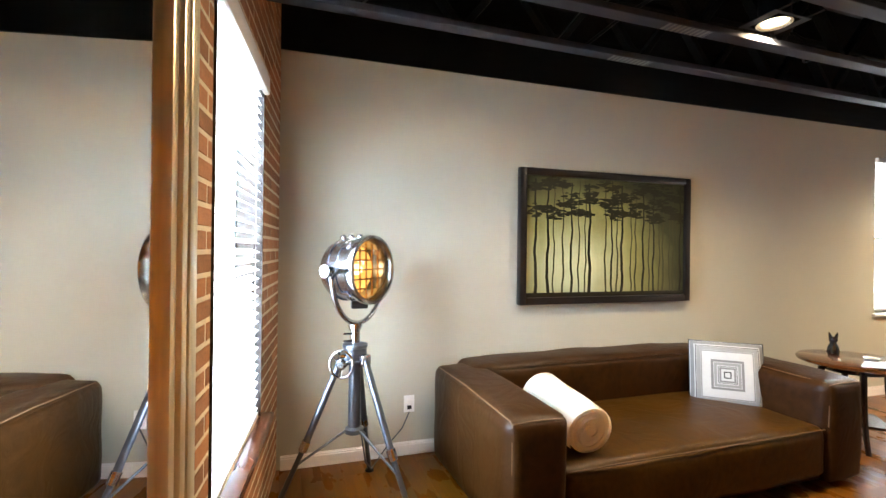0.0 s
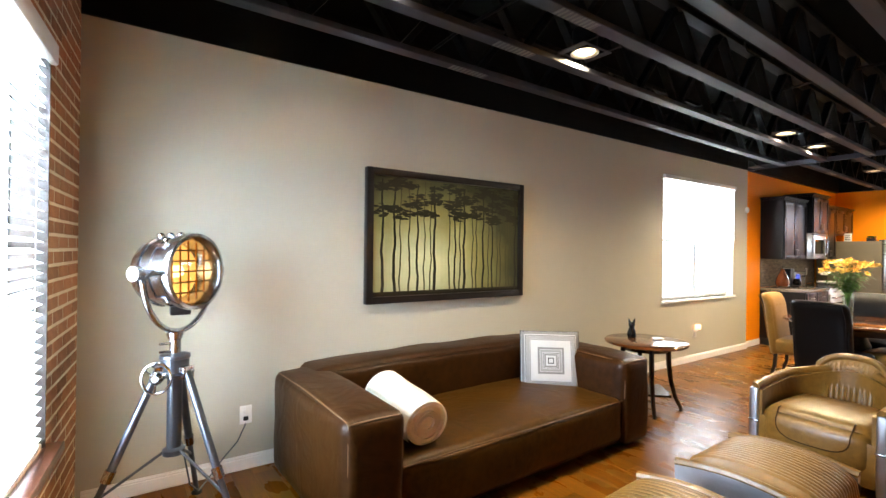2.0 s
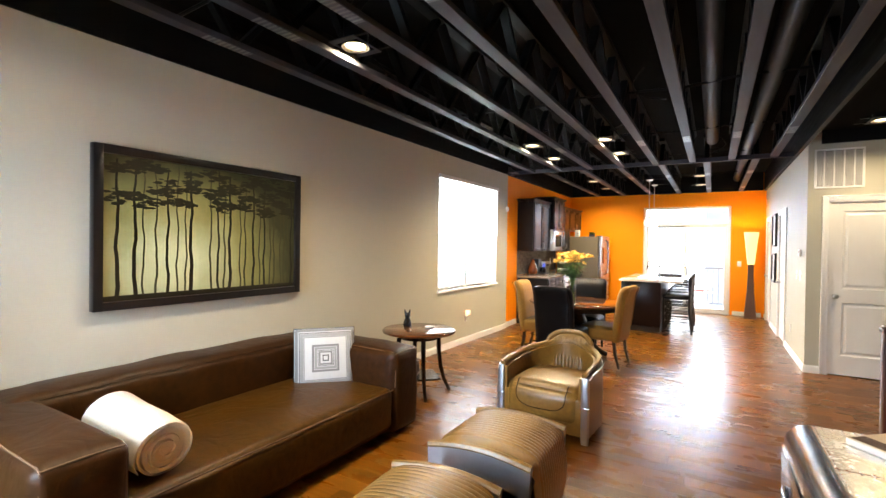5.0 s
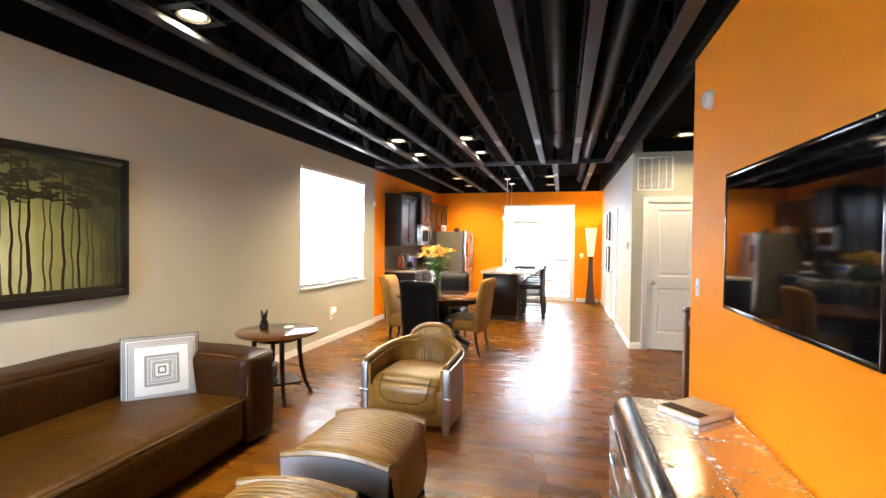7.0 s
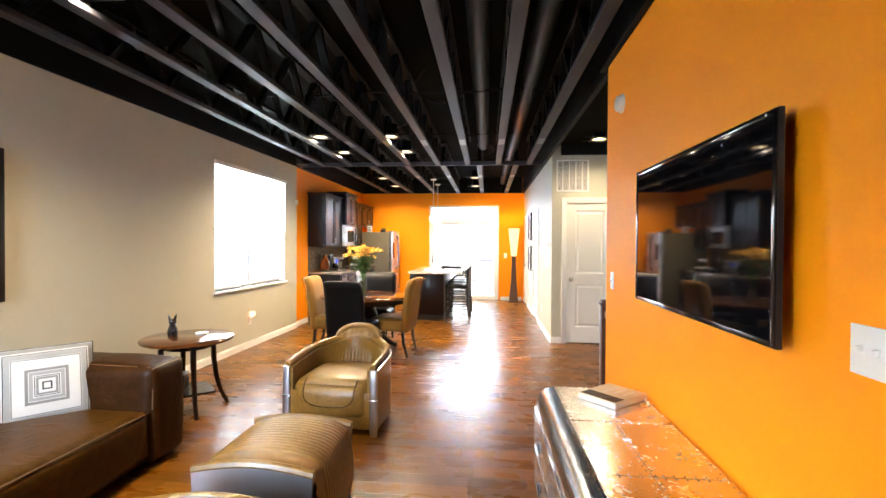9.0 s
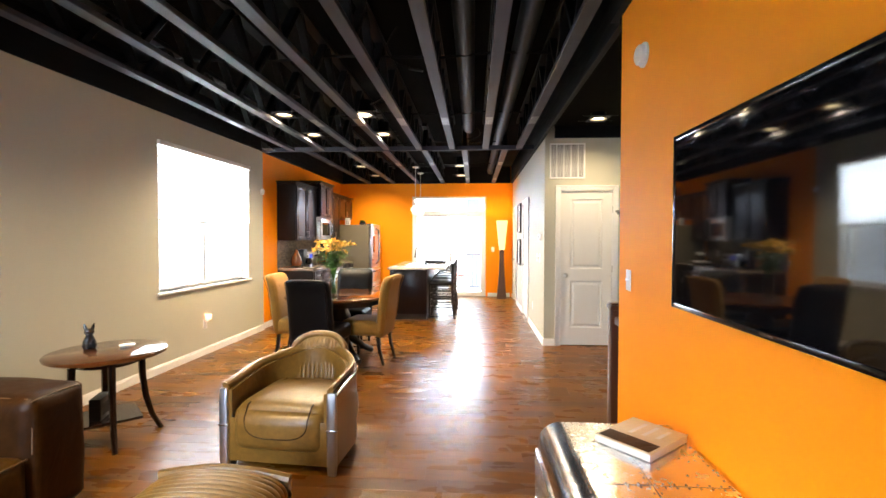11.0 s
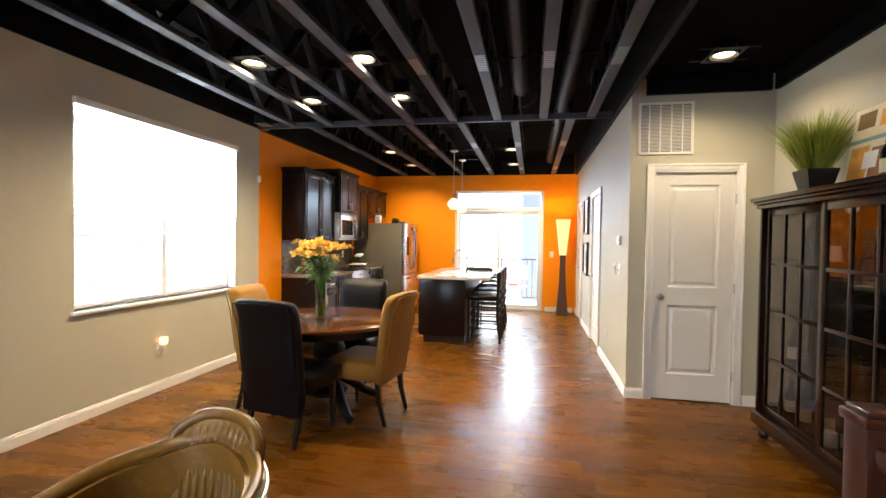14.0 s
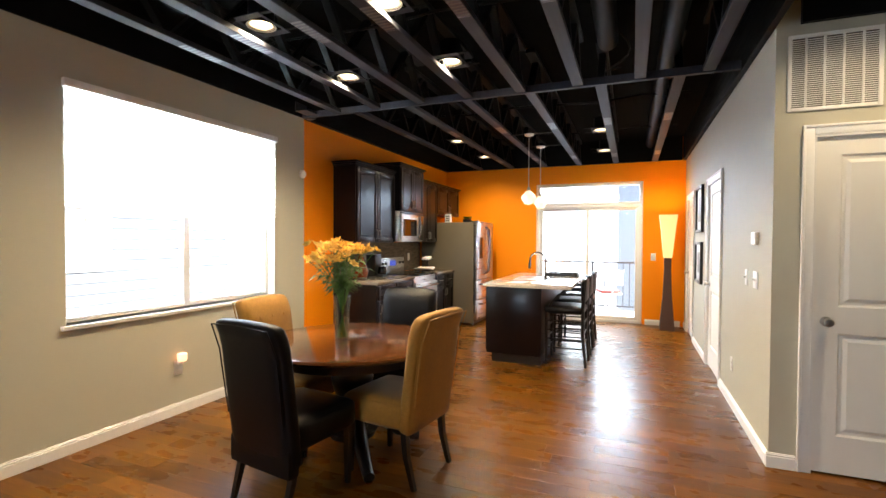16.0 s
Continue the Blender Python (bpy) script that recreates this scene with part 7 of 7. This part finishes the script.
def bar_stool(x, y):
    o = thing("bar_stool", "black counter stool with upholstered seat, curved arms and rungs", "bar stool", (x, y, 0), 0, "island stools")
    w = 0.22
    part("seat", soft_box(-w, w, -0.21, 0.21, 0.585, 0.665, 0.03, 6, 0.012), M_BLACKLEATHER, o)
    part("backrest", soft_box(-w + 0.01, w - 0.01, -0.235, -0.185, 0.72, 0.97, 0.02, 6, 0.01), M_BLACKLEATHER, o)
    for sx in (-1, 1):
        part("rear_leg", tube([(sx * (w - 0.015), -0.24, 0), (sx * (w - 0.015), -0.205, 0.35), (sx * (w - 0.015), -0.205, 0.65), (sx * (w - 0.015), -0.235, 0.98)], [0.017, 0.02, 0.02, 0.015], 6), M_BLACKWOOD, o)
        part("front_leg", tube([(sx * (w - 0.02), 0.195, 0), (sx * (w - 0.02), 0.19, 0.60)], [0.015, 0.02], 6), M_BLACKWOOD, o)
        part("armrest", tube([(sx * (w - 0.01), -0.215, 0.80), (sx * (w + 0.005), -0.08, 0.815), (sx * (w + 0.005), 0.06, 0.80), (sx * (w - 0.015), 0.13, 0.72), (sx * (w - 0.02), 0.17, 0.64)], 0.012, 8), M_BLACKWOOD, o)
        for z in (0.20, 0.30, 0.40, 0.50):
            part("rung", rod((sx * (w - 0.018), -0.205, z), (sx * (w - 0.02), 0.19, z), 0.009, 6), M_BLACKWOOD, o)
    for y2, zs in ((-0.21, (0.24, 0.36, 0.48)), (0.192, (0.18, 0.30, 0.42))):
        for z in zs:
            part("rung", rod((-(w - 0.02), y2, z), (w - 0.02, y2, z), 0.009, 6), M_BLACKWOOD, o)
    return o


st = bar_stool(10.78, 0.645)
copy_thing(st, Matrix.Translation((11.42, 0.645, 0)))
copy_thing(st, Matrix.Translation((12.02, 0.645, 0)))


def pendant(x, y):
    o = thing("pendant_light", "small faceted glass pendant light on a white cord above the island", "pendant light", (x, y, TOP + 0.0), 0, "island pendants")
    part("mounting_bar", box(-0.02, 0.02, -0.33, 0.27, 0.0, 0.012), M_BLACK, o, smooth=False)
    part("canopy", lathe([(0.02, -0.03), (0.055, -0.02), (0.06, -0.001)], 24), M_NICKEL, o)
    part("cord", rod((0, 0, -0.03), (0, 0, -0.66), 0.004, 8), M_PLASTIC, o)
    part("socket", lathe([(0.02, -0.72), (0.024, -0.70), (0.012, -0.65)], 14), M_NICKEL, o)
    part("shade", lathe([(0.03, -0.70), (0.085, -0.755), (0.095, -0.79), (0.05, -0.86), (0.012, -0.87)], 8, cap=False), mat("lit cut glass", (1, 0.9, 0.7), 0.15, emit=(1.0, 0.75, 0.45), power=0.25) if x < 11.3 else bpy.data.materials["lit cut glass"], o, "glowing faceted glass", smooth=False)
    part("bulb", lathe([(0.012, -0.83), (0.03, -0.80), (0.03, -0.76), (0.012, -0.72)], 12), M_BULB, o)


pendant(11.0, 1.14)
pendant(11.80, 1.14)

# floor lamp in the far corner
o = thing("floor_lamp", "tall floor lamp with tapered glowing shade and dark woven base", "floor lamp", (13.44, -0.585, 0))
part("shade", lathe([(0.085, 1.14), (0.12, 1.40), (0.16, 1.68), (0.182, 1.82)], 4, m=Matrix.Rotation(radians(45), 4, "Z"), cap=False), M_SHADE, o, "glowing cream shade", smooth=False)
part("stand", lathe([(0.155, 0), (0.15, 0.03), (0.09, 0.55), (0.07, 0.95), (0.075, 1.14)], 4, m=Matrix.Rotation(radians(45), 4, "Z")), mat("dark woven reed", (0.075, 0.032, 0.018), 0.7, var=0.35, scale=30, stretch=(1, 1, 6), bump=0.8, bscale=60), o, smooth=False)
part("bulb", lathe([(0.02, 1.30), (0.04, 1.34), (0.04, 1.42), (0.015, 1.46)], 14), M_BULB, o)
l = new("floor_lamp_light", bpy.data.lights.new("floor_lamp_light", "POINT"))
l.data.energy, l.data.color, l.data.shadow_soft_size = 3.0, (1, 0.62, 0.28), 0.06
l.location = (13.44, -0.585, 1.70)

# pictures in the passage
for z0, z1, u in ((1.52, 2.10, 11.93), (0.88, 1.40, 11.95)):
    o = thing("framed_picture", "square black framed picture on the passage wall", "picture", (u, HALL_Y, z0), 0, "passage pictures")
    part("frame", frame_bars(bmesh.new(), -0.27, 0.27, 0, z1 - z0, 0.035, 0.0006, 0.035, 0.004), M_BLACKWOOD, o)
    part("mount", box(-0.236, 0.236, 0.003, 0.012, 0.034, z1 - z0 - 0.034), M_PAPER, o, "white mount", smooth=False)
    part("print", box(-0.13, 0.13, 0.012, 0.0135, 0.13, z1 - z0 - 0.13), M_GUN, o, smooth=False)


# ---- the stair corner ----
def hutch():
    x0, x1, yb, yf, H = 6.55, 8.02, -2.02, -1.64, 1.70
    o = thing("glazed_cabinet", "tall dark wood cabinet with glazed sliding doors full of glassware", "display cabinet", ((x0 + x1) / 2, (yb + yf) / 2, 0))
    part("top", boxes((x0 - 0.05, x1 + 0.05, yb, yf + 0.05, H + 0.02, H + 0.05), (x0 - 0.035, x1 + 0.035, yb, yf + 0.035, H, H + 0.02), (x0 - 0.02, x1 + 0.02, yb, yf + 0.02, H - 0.03, H), bev=0.004), M_DARKWOOD, o)
    part("side_panel", box(x0, x0 + 0.03, yb, yf, 0.10, H - 0.03, 0.003), M_DARKWOOD, o)
    part("back_panel", box(x0 + 0.03, x1 - 0.03, yb, yb + 0.012, 0.14, H - 0.03), M_DARKWOOD, o, smooth=False)
    part("base", boxes((x0 - 0.02, x1 + 0.02, yb, yf + 0.02, 0.10, 0.20), bev=0.006), M_DARKWOOD, o)
    # the glazed end towards the cupboard door
    e = part("end_frame", boxes((x1 - 0.03, x1, yb, yb + 0.05, 0.20, H - 0.03), (x1 - 0.03, x1, yf - 0.05, yf, 0.20, H - 0.03), (x1 - 0.03, x1, yb + 0.05, yf - 0.05, H - 0.09, H - 0.03), (x1 - 0.03, x1, yb + 0.05, yf - 0.05, 0.20, 0.26), bev=0.002), M_DARKWOOD, o)
    part("pane", box(x1 - 0.018, x1 - 0.014, yb + 0.05, yf - 0.05, 0.26, H - 0.09), M_CABGLASS, e, smooth=False)
    half = (x1 - x0 - 0.06) / 2
    for i in range(2):
        a = x0 + 0.03 + i * half
        y = yf - 0.012 if i == 0 else yf - 0.034
        z0, z1 = 0.21, H - 0.035
        bm = frame_bars(bmesh.new(), a, a + half, z0, z1, 0.05, y - 0.010, y + 0.010, 0.003)
        d = part("door", bm, M_DARKWOOD, o, "glazed door with glazing bars")
        for k in range(1, 4):
            z = z0 + 0.05 + (z1 - z0 - 0.1) * k / 4
            part("glazing_bar", box(a + 0.05, a + half - 0.05, y - 0.008, y + 0.009, z - 0.011, z + 0.011, 0.002), M_DARKWOOD, d)
        for k in range(1, 3):
            x = a + 0.05 + (half - 0.1) * k / 3
            part("glazing_bar", box(x - 0.011, x + 0.011, y - 0.009, y + 0.008, z0 + 0.05, z1 - 0.05, 0.002), M_DARKWOOD, d)
        part("pane", box(a + 0.05, a + half - 0.05, y - 0.003, y, z0 + 0.05, z1 - 0.05), M_CABGLASS, d, smooth=False)
        part("finger_pull", lathe([(0.018, 0), (0.014, 0.003)], 14, m=Matrix.Translation((a + (0.025 if i else half - 0.025), y + 0.010, 0.95)) @ Matrix.Rotation(radians(-90), 4, "X")), M_BLACKWOOD, d)
    for z in (0.58, 0.95, 1.32):
        part("shelf", box(x0 + 0.031, x1 - 0.031, yb + 0.013, yf - 0.055, z - 0.018, z, 0.002), M_DARKWOOD, o)
    for x in (x0 + 0.06, x1 - 0.05):
        for y in (yb + 0.05, yf - 0.04):
            part("foot", lathe([(0.018, 0), (0.032, 0.015), (0.036, 0.04), (0.024, 0.065), (0.034, 0.08), (0.034, 0.10)], 16, m=Matrix.Translation((x, y, 0))), M_DARKWOOD, o)
    local(o)
    rng = random.Random(9)
    kinds = []
    glass_m, steel, dark = M_VASE, M_STEEL, M_BLACKWOOD
    bottle = thing("bottle", "dark glass bottle with a pale label in the cabinet", "bottle", (0, 0, -50))
    part("bottle_body", lathe([(0.034, 0), (0.036, 0.01), (0.036, 0.17), (0.014, 0.21), (0.013, 0.27), (0.015, 0.272)], 16), M_SCREEN, bottle)
    part("label_band", lathe([(0.0365, 0.05), (0.0365, 0.13)], 16, cap=False), M_CREAM, bottle)
    goblet = thing("wine_glass", "clear stemmed wine glass in the cabinet", "wine glass", (0, 0, -50))
    part("bowl", lathe([(0.004, 0), (0.034, 0.002), (0.006, 0.008), (0.004, 0.08), (0.03, 0.11), (0.036, 0.15), (0.030, 0.19)], 16, cap=False), M_VASE, goblet)
    tumbler = thing("steel_shaker", "polished steel shaker in the cabinet", "cocktail shaker", (0, 0, -50))
    part("shaker_body", lathe([(0.03, 0), (0.042, 0.15), (0.040, 0.17), (0.022, 0.21), (0.012, 0.225)], 16), M_STEEL, tumbler)
    white = thing("candle_jar", "short white jar in the cabinet", "jar", (0, 0, -50))
    part("jar_body", lathe([(0.036, 0), (0.040, 0.01), (0.040, 0.085), (0.036, 0.09)], 16), M_PLASTIC, white)
    for z, opts in ((0.2005, (bottle, white, bottle)), (0.5805, (tumbler, goblet, bottle)), (0.9505, (goblet, goblet, tumbler)), (1.3205, (goblet, tumbler, white))):
        x = x0 + 0.14
        while x < x1 - 0.12:
            src = rng.choice(opts)
            if z > 1.3 and src is bottle:
                src = white
            copy_thing(src, Matrix.Translation((x, -1.83 + rng.uniform(-0.05, 0.05), z)))
            x += rng.uniform(0.12, 0.19)
    for s in (bottle, goblet, tumbler, white):
        for c in list(s.children):
            bpy.data.objects.remove(c)
        bpy.data.objects.remove(s)


hutch()
HT = 1.75
o = thing("potted_grass", "lime green grass plant in a black tapered square pot on the cabinet", "plant", (7.72, -1.83, HT))
part("pot", lathe([(0.085, 0), (0.13, 0.15), (0.13, 0.16), (0.115, 0.16), (0.10, 0.13)], 4, m=Matrix.Rotation(radians(45), 4, "Z")), M_BLACKWOOD, o, smooth=False)
part("soil", box(-0.075, 0.075, -0.075, 0.075, 0.12, 0.135), M_SUBFLOOR, o, smooth=False)
bm = bmesh.new()
rng = random.Random(4)
for i in range(1100):
    a, r = rng.uniform(0, 2 * math.pi), rng.uniform(0, 0.07)
    p = Vector((r * math.cos(a), r * math.sin(a), 0.13))
    lean = rng.uniform(0.05, 0.62)
    hgt = rng.uniform(0.25, 0.47)
    d = Vector((math.cos(a + rng.uniform(-0.6, 0.6)) * lean, math.sin(a + rng.uniform(-0.6, 0.6)) * lean, 1)).normalized()
    n = Vector((-math.sin(a * 3), math.cos(a * 3), 0))
    q = p + d * hgt * 0.6
    t = p + d * hgt + Vector((d.x, d.y, -0.2)) * hgt * 0.28
    w = rng.uniform(0.0016, 0.003)
    v = [bm.verts.new(c) for c in (p - n * w, p + n * w, q + n * w, q - n * w, t)]
    bm.faces.new(v[:4])
    bm.faces.new((v[3], v[2], v[4]))
tagged(part("grass_blade", bm, M_GRASS, o, "lime green blades", smooth=False), kind="stuff")
M_PRINT = mat("amber print", (0.62, 0.27, 0.04), 0.5, var=0.5, scale=14)
M_DARKPRINT = mat("brown print", (0.22, 0.09, 0.03), 0.5, var=0.5, scale=14)
o = thing("poster_board", "cream poster board with food pictures leaning on the wall", "poster", (7.30, -1.90, HT))
o.matrix_basis = Matrix.Translation((7.37, -1.90, HT)) @ Matrix.Rotation(radians(9), 4, "X")
part("board", box(-0.21, 0.21, -0.006, 0.0, 0.0, 0.50, 0.002), M_CREAM, o)
for x0, x1, z0, z1, m in ((-0.17, -0.02, 0.36, 0.46, M_PRINT), (0.02, 0.17, 0.37, 0.47, M_TAN), (-0.17, 0.0, 0.06, 0.24, M_DARKPRINT), (0.02, 0.18, 0.05, 0.26, M_PRINT), (-0.06, 0.06, 0.12, 0.22, M_PAPER)):
    part("printed_picture", box(x0, x1, 0.0005, 0.0012, z0, z1) if m is not M_PAPER else box(x0, x1, 0.0013, 0.002, z0, z1), m, o, smooth=False)
part("printed_band", box(-0.21, 0.21, 0.0005, 0.0014, 0.285, 0.31), mat("printed teal band", (0.15, 0.30, 0.28), 0.5), o, smooth=False)
o = thing("picture_jar", "dark glass jar with pale markings on the cabinet", "jar", (6.98, -1.80, HT))
part("jar_body", lathe([(0.05, 0), (0.06, 0.02), (0.06, 0.15), (0.04, 0.19), (0.04, 0.21)], 20), M_SCREEN, o)
part("label_band", lathe([(0.0606, 0.04), (0.0606, 0.11)], 20, cap=False), M_CREAM, o)

o = thing("stair_guard", "dark red stained newel post with handrail and balusters", "railing", (5.61, -0.88, 0))
part("newel_post", box(-0.045, 0.045, -0.045, 0.045, 0, 0.955, 0.004), M_NEWEL, o)
part("newel_cap", boxes((-0.055, 0.055, -0.055, 0.055, 0.955, 0.985), (-0.045, 0.045, -0.045, 0.045, 0.985, 1.0), bev=0.006), M_NEWEL, o)
part("handrail", box(-0.286, -0.0455, -0.032, 0.032, 0.86, 0.915, 0.012, m=None), M_NEWEL, o)
part("handrail", tube([(0, -0.046, 0.88), (0, -0.4, 0.88), (0, -1.06, 0.88)], 0.03, 10), M_NEWEL, o)
for i in range(9):
    part("baluster", rod((0, -0.15 - i * 0.11, 0.0), (0, -0.15 - i * 0.11, 0.86), 0.011, 8), M_BLACKWOOD, o)
for i in range(2):
    part("baluster", rod((-0.11 - i * 0.10, 0, 0.0), (-0.11 - i * 0.10, 0, 0.87), 0.011, 8), M_BLACKWOOD, o)


# ---- floor boards and bricks ----
floor_ob = bpy.data.objects["floor"]
rng = random.Random(21)
PW = 0.127
rest = bmesh.new()
made = 0
plank_mesh = {}
x = -0.55
while x < XE + 0.0:
    y = -3.0 + rng.uniform(-0.9, 0)
    while y < 3.44:
        ln = rng.choice((0.45, 0.6, 0.75, 0.9, 1.05, 1.2))
        a, b = max(y, -3.05), min(y + ln, 3.447 if x < 9.47 else 3.328)
        w = min(PW, XE - 0.001 - x)
        if b - a > 0.05 and w > 0.02:
            near = 3.2 < x < 9.3 and b > -0.8 and a < 2.9 and not (x < 4.85 and a > 2.2)
            if near and made < 300:
                key = (round(b - a, 3), round(w, 4))
                if key not in plank_mesh:
                    plank_mesh[key] = mesh_of("floor_board", box(0.0003, w - 0.0003, 0.0003, b - a - 0.0003, -0.017, 0.0, 0.0007, 1), M_PLANK)
                p = new("floor_board", plank_mesh[key])
                p.location = (x, a, rng.uniform(-0.0002, 0.0002))
                p.parent = floor_ob
                made += 1
            else:
                add_box(rest, x + 0.0003, x + w - 0.0003, a + 0.0003, b - 0.0003, -0.017, rng.uniform(-0.0002, 0.0002))
        y += ln
    x += PW
tagged(part("floor_board_rest", rest, M_PLANK_REST, floor_ob, smooth=False), kind="stuff")

BH, BL, J = 0.0575, 0.194, 0.0105
rest = bmesh.new()
made = 0
brick_mesh = {}
i = 0
z = 0.004
while z < 3.05:
    s = -0.05 - (BL + J) / 2 * (i % 2)
    while s < 4.5:
        a, b = max(s, 0.004), min(s + BL, 4.5)
        segs = [(a, b)]
        if z + BH > BW[2] - 0.05 and z < BW[3] + 0.002:
            segs = [(p, q) for p, q in ((a, min(b, BW[0] - 0.002)), (max(a, BW[1] + 0.002), b)) if q - p > 0.02]
        for p, q in segs:
            if q - p < 0.02:
                continue
            t = rng.uniform(0.0008, 0.0026)
            if q < 2.15 and made < 300 and z < 2.8:
                key = (round(q - p, 3), round(t, 3))
                if key not in brick_mesh:
                    brick_mesh[key] = mesh_of("brick", box(0, q - p, -0.02, t, 0, BH, 0.004, 1), M_BRICK)
                o = new("brick", brick_mesh[key])
                o.parent = brick_wall
                o.location = (p, 0, z)
                made += 1
            else:
                add_box(rest, p, q, -0.02, t, z, z + BH)
        s += BL + J
    z += BH + J
    i += 1
tagged(part("brick_rest", rest, M_BRICK_REST, brick_wall, smooth=False), kind="stuff")
